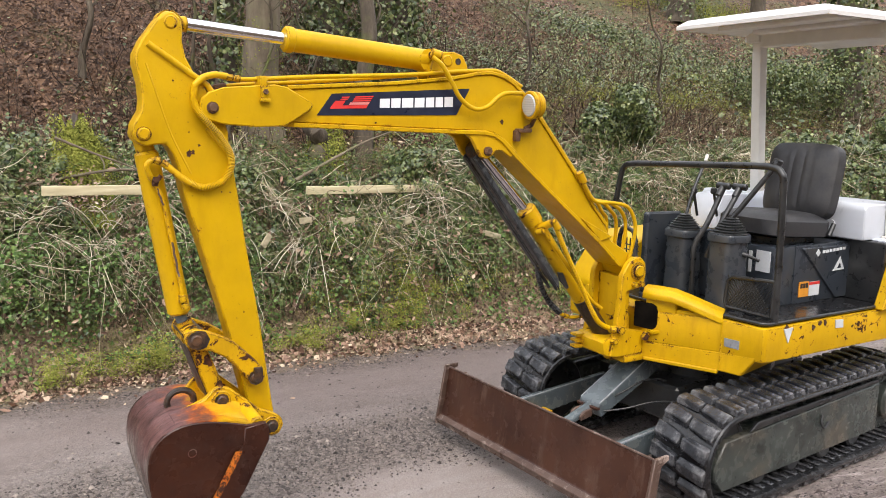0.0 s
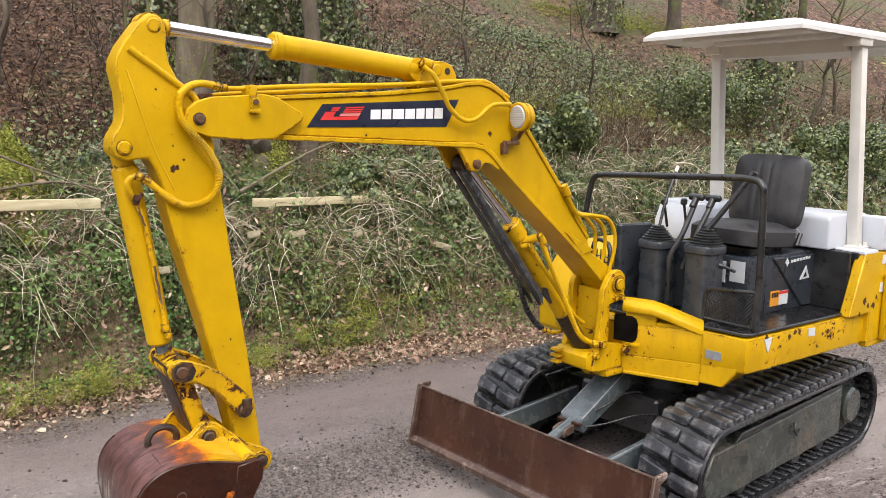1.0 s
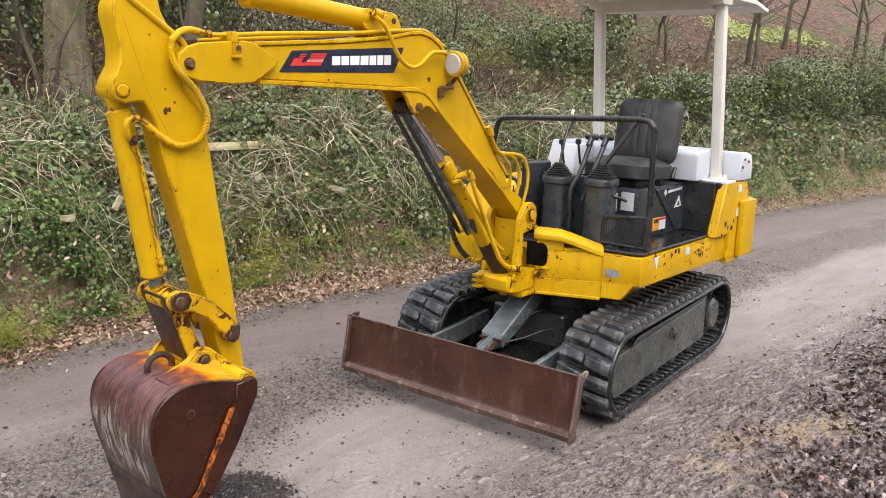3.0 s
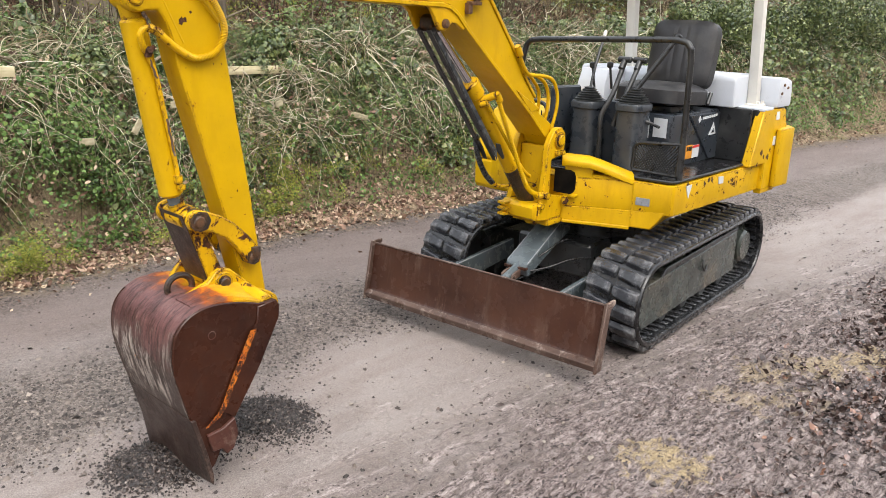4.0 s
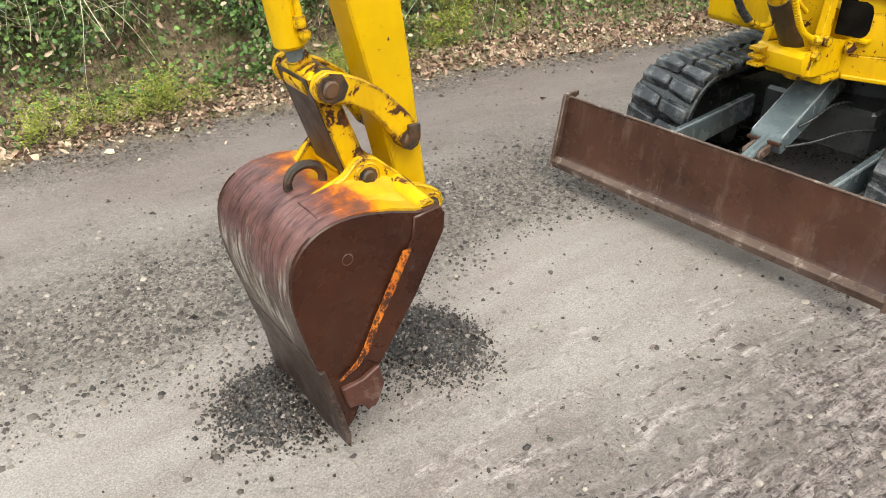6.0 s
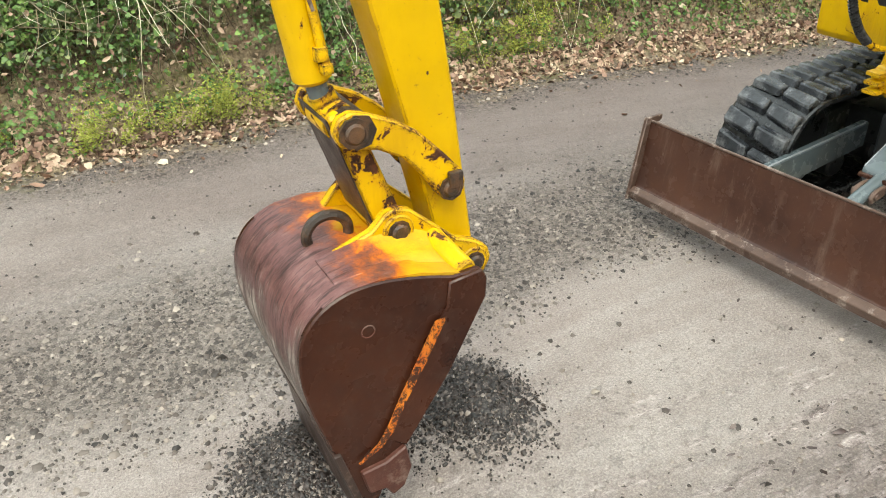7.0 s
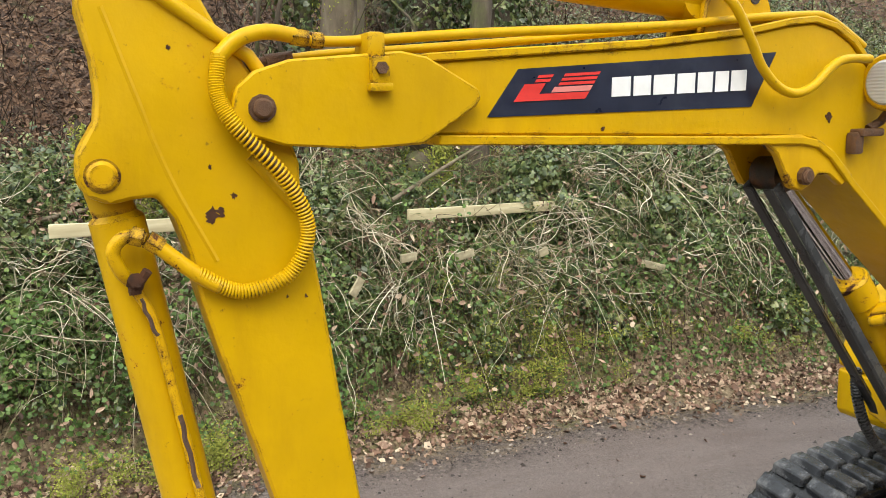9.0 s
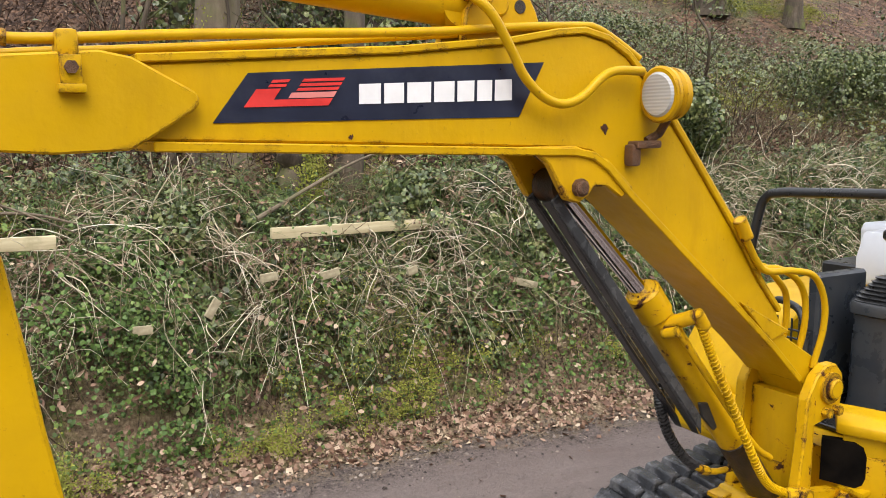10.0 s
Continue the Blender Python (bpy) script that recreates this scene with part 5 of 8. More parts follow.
# control columns
def column(name, u, v, r, z1, lean, label):
    rings = []
    for z, k in ((0.706, 1.08), (0.74, 1.0), (z1 - 0.03, 0.95), (z1, 0.93)):
        rings.append([(u + r * k * 1.05 * math.copysign(abs(math.cos(a)) ** 0.45, math.cos(a)), v + r * k * math.copysign(abs(math.sin(a)) ** 0.45, math.sin(a)), z) for a in [q * math.pi / 14 for q in range(28)]])
    c = part(name, bevelled(loft(rings), 0.004), GREY_PLASTIC, digger, label, MU)
    cap = [[(u + r * q * 1.05 * math.copysign(abs(math.cos(a)) ** 0.5, math.cos(a)), v + r * q * math.copysign(abs(math.sin(a)) ** 0.5, math.sin(a)), z) for a in [w * math.pi / 14 for w in range(28)]] for z, q in ((z1 - 0.030, 1.0), (z1 - 0.026, 1.10), (z1 - 0.004, 1.12), (z1 + 0.004, 1.06))]
    part("cap_ring", loft(cap), GREY_PLASTIC, c, "dark rubber collar", MU)
    rings = []
    for k in range(7):
        f = k / 6
        for zz, rr in ((z1 + 0.010 * k + 0.001, r * (1.05 - 0.72 * f)), (z1 + 0.010 * k + 0.006, r * (1.05 - 0.72 * f) + 0.005), (z1 + 0.010 * (k + 1) - 0.001, r * (1.0 - 0.72 * f))):
            rings.append([(u + lean * f + 0.92 * rr * math.copysign(abs(math.cos(a)) ** 0.6, math.cos(a)), v + rr * math.copysign(abs(math.sin(a)) ** 0.6, math.sin(a)), zz) for a in [q * math.pi / 14 for q in range(28)]])
    part("rubber_boot", loft(rings), BLACK, c, "ribbed rubber boot", MU)
    return c


near_col = column("control_column", -0.295, -0.285, 0.063, 1.005, 0.01, "dark grey control column with rubber boot")
far_col = column("control_column", -0.295, -0.045, 0.061, 0.995, 0.0, "dark grey control column with rubber boot")
part("console_back", prism([(-0.215, 0.706), (-0.215, 1.000), (-0.195, 1.000), (-0.195, 0.706)], -0.20, 0.09, 0.005), GREY_PLASTIC, far_col, m=MU)
part("column_wall", prism([(-0.40, 0.706), (-0.395, 1.06), (-0.18, 1.055), (-0.18, 0.706)], 0.075, 0.11, 0.008), GREY_PLASTIC, far_col, m=MU)
part("joystick", joined(tube([(-0.290, -0.288, 1.07), (-0.245, -0.34, 1.17), (-0.20, -0.40, 1.28)], 0.011), rod((-0.20, -0.40, 1.275), (-0.185, -0.412, 1.315), 0.018, 0.020, bevel=0.006)), BLACK, near_col, "black joystick with round knob", MU)
part("key_handle", joined(rod((-0.27, -0.345, 0.93), (-0.225, -0.385, 0.905), 0.007), rod((-0.275, -0.340, 0.93), (-0.265, -0.355, 0.925), 0.011)), BLACK, near_col, m=MU)
stick = part("joystick", tube([(-0.292, -0.045, 1.05), (-0.245, -0.035, 1.16), (-0.160, -0.016, 1.285)], 0.0068), BLACK, far_col, "thin black joystick", MU)
part("grip", rod((-0.160, -0.016, 1.286), (-0.143, -0.012, 1.314), 0.0075, 0.0085, 16, 0.003), POST, stick, "pale worn grip", MU)
for v, z1, u1, foot in ((-0.172, 1.192, -0.215, [(-0.345, -0.150, 0.708), (-0.342, -0.148, 0.86), (-0.335, -0.145, 0.945)]), (-0.240, 1.192, -0.195, [(-0.33, -0.205, 0.90)])):
    part("travel_lever", joined(tube(foot + [(-0.298, v, 1.04), (u1, v, z1 - 0.01)], 0.0115), rod((u1 - 0.03, v, z1 - 0.04), (u1, v, z1), 0.013), rod((u1, v - 0.035, z1), (u1, v + 0.035, z1), 0.014, bevel=0.005)), BLACK, far_col, "black travel lever", MU)
for v, u1, z1 in ((0.030, -0.168, 1.148), (-0.030, -0.108, 1.150)):
    part("small_lever", joined(rod((u1 + 0.03, v, 1.04), (u1, v, z1), 0.006), rod((u1, v, z1 - 0.01), (u1, v, z1 + 0.02), 0.015, bevel=0.006)), BLACK, far_col, m=MU)
# guard rail round the front of the floor
rail = part("guard_rail", joined(tube([(-0.345, -0.568, 0.706), (-0.345, -0.566, 0.95), (-0.352, -0.563, 1.22), (-0.354, -0.552, 1.272), (-0.354, -0.515, 1.292), (-0.354, -0.40, 1.293), (-0.354, 0.10, 1.272), (-0.354, 0.235, 1.265), (-0.354, 0.282, 1.250), (-0.354, 0.305, 1.20), (-0.354, 0.335, 1.05)], 0.0135, 12)), BLACK, digger, "black tubular guard rail with scuffed paint", MU)
mesh_frame = part("mesh_guard", tube([(-0.352, -0.558, 0.722), (-0.352, -0.562, 0.862), (-0.352, -0.37, 0.848), (-0.352, -0.345, 0.83), (-0.352, -0.338, 0.74), (-0.352, -0.345, 0.722), (-0.352, -0.558, 0.722)], 0.009, 8, curved=False), BLACK, rail, "black mesh foot guard", MU)
strands = []
for k in range(17):
    for sgn in (-1, 1):
        v0 = -0.34 - 0.0137 * k
        z0, z1 = (0.73, 0.85)
        v1 = v0 + sgn * 0.105
        a, b = Vector((-0.352, v0, z0)), Vector((-0.352, v1, z1))
        ts = [0.0, 1.0]
        for lim in (-0.342, -0.555):
            if (a.y - lim) * (b.y - lim) < 0:
                q = (lim - a.y) / (b.y - a.y)
                inside_a = -0.555 <= a.y <= -0.342
                ts = [ts[0], q] if inside_a else [q, ts[1]]
        if not (a.lerp(b, sum(ts) / 2).y > -0.556 and a.lerp(b, sum(ts) / 2).y < -0.341):
            continue
        strands.append(rod(a.lerp(b, ts[0]), a.lerp(b, ts[1]), 0.0032, n=5))
part("wire_mesh", joined(*strands), BLACK, mesh_frame, m=MU)
part("mesh_guard", joined(tube([(-0.50, 0.03, 0.80), (-0.49, 0.05, 0.95), (-0.47, 0.10, 0.985), (-0.46, 0.17, 0.97), (-0.46, 0.19, 0.80)], 0.010), *[rod((-0.475, 0.05 + 0.022 * k, 0.80), (-0.475, 0.05 + 0.022 * k, 0.95), 0.003, n=5) for k in range(6)], *[rod((-0.476, 0.04, 0.81 + 0.022 * k), (-0.476, 0.18, 0.81 + 0.022 * k), 0.003, n=5) for k in range(6)]), BLACK, rail, "small black mesh guard", MU)

# canopy on two posts
can = part("canopy_post", bevelled(loft([[(0.446, -0.542, 0.975), (0.494, -0.542, 0.975), (0.494, -0.494, 0.975), (0.446, -0.494, 0.975)], [(0.392, -0.510, 1.86), (0.440, -0.510, 1.86), (0.440, -0.462, 1.86), (0.392, -0.462, 1.86)]]), 0.006), POST, digger, "grey-beige square canopy post", MU)
part("post_foot", joined(box((0.420, -0.572, 0.971), (0.498, -0.494, 0.981), 0.003), rod((0.434, -0.558, 0.980), (0.434, -0.558, 0.996), 0.009, n=6), rod((0.486, -0.558, 0.980), (0.486, -0.558, 0.996), 0.009, n=6)), POST, can, m=MU)
part("canopy_post", bevelled(loft([[(0.441, 0.160, 0.985), (0.491, 0.160, 0.985), (0.491, 0.210, 0.985), (0.441, 0.210, 0.985)], [(0.378, 0.170, 1.86), (0.428, 0.170, 1.86), (0.428, 0.220, 1.86), (0.378, 0.220, 1.86)]]), 0.006), POST, digger, "grey-beige square canopy post", MU)
CU0, CU1, CV0, CV1 = -0.125, 0.93, -0.53, 0.235
rings = []
for inset, z in ((0.0, 1.868), (0.0, 1.884), (0.035, 1.910), (0.10, 1.922)):
    a = [(CU0 + inset, CV0 + inset), (CU1 - inset, CV0 + inset), (CU1 - inset, CV1 - inset), (CU0 + inset, CV1 - inset)]
    ring = []
    for i in range(4):
        p, q = Vector(a[i]), Vector(a[(i + 1) % 4])
        for k in range(6):
            w = p.lerp(q, k / 6)
            ring.append((w.x, w.y, z - (0.03 * max(0, (w.x - 0.75) / 0.18) if w.x > 0.75 else 0)))
    rings.append(ring)
low = [[(c[0] * 0.97 + 0.012, (c[1] + 0.147) * 0.97 - 0.147, c[2] + 0.004) for c in rings[0]], [(c[0] * 0.86 + 0.056, (c[1] + 0.147) * 0.86 - 0.147, c[2] + 0.022) for c in rings[0]]]
roof = part("canopy_roof", loft([low[1], low[0]] + rings), CANOPY, digger, "white sheet canopy roof with turned-down rim", MU)
part("cross_beam", prism([(0.36, 1.815), (0.44, 1.815), (0.44, 1.885), (0.36, 1.885)], -0.46, 0.16, 0.004), POST, roof, m=MU)
for v0, v1 in ((-0.525, -0.445), (0.155, 0.235)):
    part("post_bracket", box((0.345, v0, 1.838), (0.455, v1, 1.885), 0.006), POST, roof, m=MU)
for k in range(4):
    u = 0.03 + 0.24 * k
    part("roof_rib", prism([(u, -0.46), (u + 0.09, -0.46), (u + 0.12, 0.16), (u + 0.03, 0.16)], 1.872 - 0.012 * (k > 2), 1.892, 0.004, axis="z"), CANOPY, roof, m=MU)

# ---- undercarriage ----
TX0, TX1, TR = -0.635, 0.538, 0.165     # idler, sprocket, belt's inner radius
TY, TC = 0.449, -0.030                              # middle of each track
TW = 0.120


def belt_point(s, r):
    """A place on the belt's loop: s metres round it, r from the wheels' centres."""
    straight, arc = TX1 - TX0, math.pi * (TR + 0.02)
    s %= 2 * (straight + arc)
    zc = TR + 0.052
    if s < straight:
        return Vector((TX0 + s, 0, zc + r)), 0.0
    s -= straight
    if s < arc:
        a = s / arc * math.pi
        return Vector((TX1 + r * math.sin(a), 0, zc + r * math.cos(a))), a
    s -= arc
    if s < straight:
        return Vector((TX1 - s, 0, zc - r)), math.pi
    a = (s - straight) / arc * math.pi
    return Vector((TX0 - r * math.sin(a), 0, zc - r * math.cos(a))), math.pi + a


LOOP = 2 * (TX1 - TX0 + math.pi * (TR + 0.02))


def lug_mesh():
    bm = bmesh.new()
    prof = [(-0.035, 0.0), (-0.028, 0.022), (0.020, 0.025), (0.033, 0.0)]
    a = [bm.verts.new((x * 1.0, -0.061, z * 0.9)) for x, z in prof]
    b = [bm.verts.new((x * 0.92 + 0.010, 0.002, z)) for x, z in prof]
    c = [bm.verts.new((x * 0.80 + 0.020, 0.054, z * 0.92)) for x, z in prof]
    for p, q in ((a, b), (b, c)):
        for i in range(3):
            bm.faces.new((p[i], p[i + 1], q[i + 1], q[i]))
    bm.faces.new(a[::-1]), bm.faces.new(c)
    bevelled(bm, 0.004, 1)
    bm.transform(Matrix.Scale(K, 4))
    me = bpy.data.meshes.new("lug")
    bmesh.ops.recalc_face_normals(bm, faces=bm.faces)
    bm.to_mesh(me)
    bm.free()
    me.materials.append(RUBBER)
    return me


LUG_MESH = lug_mesh()
N_LUG = 46
for side in (-1, 1):
    yc = TC + side * TY
    rings = []
    for k in range(92):
        s = k / 92 * LOOP
        p, a = belt_point(s, TR)
        q, _ = belt_point(s, TR + 0.024)
        rings.append([(p.x, yc - TW, p.z), (p.x, yc + TW, p.z), (q.x, yc + TW, q.z), (q.x, yc + TW * 0.5, q.z), (q.x, yc - TW * 0.5, q.z), (q.x, yc - TW, q.z)])
    bm = bmesh.new()
    rows = [[bm.verts.new(p) for p in r] for r in rings]
    for a, b in zip(rows, rows[1:] + rows[:1]):
        for i in range(6):
            bm.faces.new((a[i], a[(i + 1) % 6], b[(i + 1) % 6], b[i]))
    track = part("rubber_track", bm, BELT, digger, "worn rubber track with staggered lugs", ML)
    for edge_y_ in (yc - TW, yc + TW):
        loop = [belt_point(q / 92 * LOOP, TR + 0.012)[0] for q in range(93)]
        part("belt_edge", tube([(q.x, edge_y_, q.z) for q in loop], 0.0115, 8, curved=False), BELT, track, "smooth black edge of the belt", ML)
    for k in range(N_LUG):
        for row in (-1, 1):
            s = (k + 0.5 * (row > 0)) / N_LUG * LOOP
            p, a = belt_point(s, TR + 0.023)
            ob = new("lug", LUG_MESH)
            m = Matrix.Translation(Vector((p.x, yc + row * 0.060, p.z)) * K) @ Matrix.Rotation(a, 4, "Y")
            ob.matrix_world = m @ (Matrix.Identity(4) if row < 0 else Matrix.Rotation(math.pi, 4, "Z"))
            ob.parent = track
    # inner ribs of the belt, seen along the lower run
    for k in range(64):
        if side < 0 or k < 30:
            s = (k + 0.5) / 64 * LOOP
            p, a = belt_point(s, TR - 0.004)
            ob = new("belt_rib", bpy.data.meshes.get("belt_rib") or part("belt_rib_seed", box((-0.010, -0.10, -0.004), (0.010, 0.10, 0.004), 0.003, 1), RUBBER, None, m=ML).data)
            ob.data.name = "belt_rib"
            ob.matrix_world = Matrix.Translation(Vector((p.x, yc, p.z)) * K) @ Matrix.Rotation(a, 4, "Y")
            ob.parent = track
    seed = bpy.data.objects.get("belt_rib_seed")
    if seed:
        bpy.data.objects.remove(seed)
    o = yc + side * 0.084
    zc = TR + 0.052
    fr = part("track_frame", joined(prism([(TX0 - 0.035, zc - 0.124), (TX0 - 0.085, zc - 0.06), (TX0 - 0.085, zc - 0.02), (TX0 - 0.030, zc + 0.075), (TX1 - 0.105, zc + 0.105), (TX1 - 0.105, zc - 0.115)], min(o, o - side * 0.11), max(o, o - side * 0.11), 0.006)), GREYGREEN, digger, "grey-green steel track frame", ML)
    part("frame_top", prism([(TX0 + 0.10, zc + 0.09), (TX1 - 0.14, zc + 0.115), (TX1 - 0.14, zc + 0.13), (TX0 + 0.15, zc + 0.12)], min(o, o + side * 0.012), max(o, o + side * 0.012), 0.003), BLACK, fr, m=ML)
    part("grease_hook", tube([(-0.03, o + side * 0.004, zc + 0.05), (-0.045, o + side * 0.012, zc + 0.02), (-0.02, o + side * 0.012, zc - 0.005), (0.02, o + side * 0.004, zc + 0.01)], 0.005), BLACK, fr, m=ML)
    spr = part("sprocket", joined(rod((TX1, yc - 0.05, zc), (TX1, yc + 0.05, zc), 0.135, n=28), rod((TX1, yc, zc), (TX1, yc + side * 0.098, zc), 0.086, n=28, bevel=0.012)), GREYGREEN, digger, "grey-green drive sprocket hub", ML)
    part("teeth", joined(*[rod((TX1 + 0.14 * math.cos(k * 0.5236), yc - 0.02, zc + 0.14 * math.sin(k * 0.5236)), (TX1 + 0.14 * math.cos(k * 0.5236), yc + 0.02, zc + 0.14 * math.sin(k * 0.5236)), 0.02, n=6) for k in range(12)]), BLACK, spr, m=ML)
    part("idler_wheel", rod((TX0, yc - 0.055, zc), (TX0, yc + 0.055, zc), 0.150, n=32, bevel=0.012), BLACK, digger, "black idler wheel", ML)
    for k in range(4):
        part("roller", rod((TX0 + 0.22 + 0.23 * k, yc - 0.07, 0.105), (TX0 + 0.22 + 0.23 * k, yc + 0.07, 0.105), 0.05, n=20, bevel=0.008), BLACK, fr, m=ML)
under = part("centre_frame", joined(prism([(-0.50, -0.20), (0.42, -0.20), (0.42, 0.20), (-0.50, 0.20)], 0.20, 0.36, 0.012, axis="z"), box((-0.34, -0.40, 0.18), (-0.16, 0.40, 0.30), 0.01), box((0.14, -0.40, 0.18), (0.32, 0.40, 0.30), 0.01)), BLACK, digger, "dark centre frame under the machine", ML)
part("slew_ring", rod((-0.06, 0, 0.36), (-0.06, 0, 0.478), 0.30, n=40), BLACK, under, "dark slew ring", ML)

# dozer blade
BW = 0.605
blade_prof = [(-1.156, 0.112), (-1.136, 0.128), (-1.118, 0.20), (-1.106, 0.28), (-1.097, 0.338), (-1.082, 0.340), (-1.092, 0.27), (-1.104, 0.19), (-1.120, 0.105), (-1.145, 0.098)]
blade = part("dozer_blade", prism(blade_prof, -BW, BW, 0.003), BLADE, digger, "rust-brown dozer blade", ML)
part("wear_strip", prism([(-1.165, 0.112), (-1.140, 0.126), (-1.136, 0.112), (-1.142, 0.085), (-1.160, 0.085)], -BW, BW, 0.003), BLADE_EDGE, blade, "worn bottom edge strip", ML)
for side in (-1, 1):
    a, b = sorted((side * (BW - 0.004), side * (BW + 0.010)))
    part("end_plate", prism([(-1.168, 0.080), (-1.115, 0.352), (-1.045, 0.352), (-1.045, 0.335), (-1.082, 0.318), (-1.122, 0.080)], a, b, 0.003), BLADE_EDGE, blade, "worn blade end plate", ML)
part("top_bead", tube([(-1.096, -BW + 0.01, 0.3405), (-1.096, BW - 0.01, 0.3405)], 0.0045, 8, curved=False), BLADE_EDGE, blade, "top thin pale grey line along the edge", ML)
for side in (-1, 1):
    w = side * 0.285
    push = part("push_arm", prism([(-1.10, 0.14), (-1.10, 0.246), (-0.42, 0.288), (-0.42, 0.20)], w - 0.015, w + 0.015, 0.005), BLUEGREY, blade, "blue-grey blade push arm", ML)
    part("pale_edge", tube([(-1.095, w - 0.010, 0.2455), (-0.75, w - 0.010, 0.2670), (-0.44, w - 0.010, 0.2860)], 0.0030, 6, curved=False), LABEL_GREY, push, "thin pale grey line along the edge", ML)
cover_ = part("ram_cover", prism([(-0.812, 0.292), (-0.802, 0.312), (-0.46, 0.490), (-0.44, 0.47), (-0.44, 0.40), (-0.790, 0.248)], -0.056, 0.056, 0.004), BLUEGREY, blade, "blue-grey blade ram cover", ML)
for side in (-1, 1):
    part("pale_edge", tube([(-0.803, side * 0.053, 0.3105), (-0.64, side * 0.053, 0.3955), (-0.47, side * 0.053, 0.4835)], 0.0026, 6, curved=False), LABEL_GREY, cover_, "thin pale grey line along the edge", ML)
part("cover_lip", box((-0.822, -0.058, 0.284), (-0.800, 0.058, 0.295), 0.003), BLADE, cover_, "rusted lip of the cover", ML)
part("ram_eye", joined(rod((-0.985, 0, 0.225), (-0.80, 0, 0.285), 0.021), rod((-0.985, -0.05, 0.225), (-0.985, 0.05, 0.225), 0.024), box((-1.09, -0.045, 0.19), (-0.96, -0.03, 0.25), 0.004), box((-1.09, 0.03, 0.19), (-0.96, 0.045, 0.25), 0.004)), BLUEGREY, blade, m=ML)
for v in (-0.034, 0.018):
    part("clevis_lug", joined(prism([(-0.882, 0.244), (-0.888, 0.262), (-0.876, 0.278), (-0.856, 0.284), (-0.820, 0.286), (-0.820, 0.254)], v, v + 0.012, 0.003), rod((-0.868, v - 0.006, 0.264), (-0.868, v + 0.018, 0.264), 0.008, n=8)), BLADE_EDGE, blade, "rusty bare steel clevis lug", ML)
for pts, r in (([(-0.72, -0.060, 0.330), (-0.68, -0.085, 0.356), (-0.60, -0.090, 0.378), (-0.50, -0.095, 0.374), (-0.40, -0.10, 0.335), (-0.30, -0.11, 0.285)], 0.0046), ([(-0.78, -0.058, 0.275), (-0.70, -0.11, 0.288), (-0.60, -0.16, 0.31), (-0.48, -0.20, 0.30)], 0.004)):
    part("ram_hose", tube(pts, r), HOSE_BLACK, blade, "shiny black ram hose", ML)
part("yellow_block", box((-0.90, 0.20, 0.17), (-0.82, 0.262, 0.205), 0.008), YELLOW_WORN, blade, "yellow painted bracket", ML)

# ---- lane, bank and hillside: one sheet ----
EDGE_X = np.array([-400, -40, -6, -3.2, -1.6, -0.63, 0.63, 1.27, 6.8, 10.2, 20, 60, 400.0])
EDGE_Y = np.array([30, 6.5, 2.75, 2.52, 2.42, 2.26, 1.98, 1.79, 0.78, -0.2, -3.6, -20, -160.0])


def edge_y(x):
    return (np.interp(x - 0.35, EDGE_X, EDGE_Y) + np.interp(x, EDGE_X, EDGE_Y) + np.interp(x + 0.35, EDGE_X, EDGE_Y)) / 3


def ripple(x, y, f, seed):
    """Cheap smooth noise, -1 to 1."""
    r = np.random.RandomState(seed)
    out = np.zeros_like(x)
    for k in range(5):
        a, b = r.uniform(-1, 1, 2)
        q = f * (0.7 + 0.35 * k)
        out += np.sin((a * x + b * y) * q + r.uniform(0, 6.3)) * np.sin((b * x - a * y) * q * 0.8 + r.uniform(0, 6.3))
    return out / 3


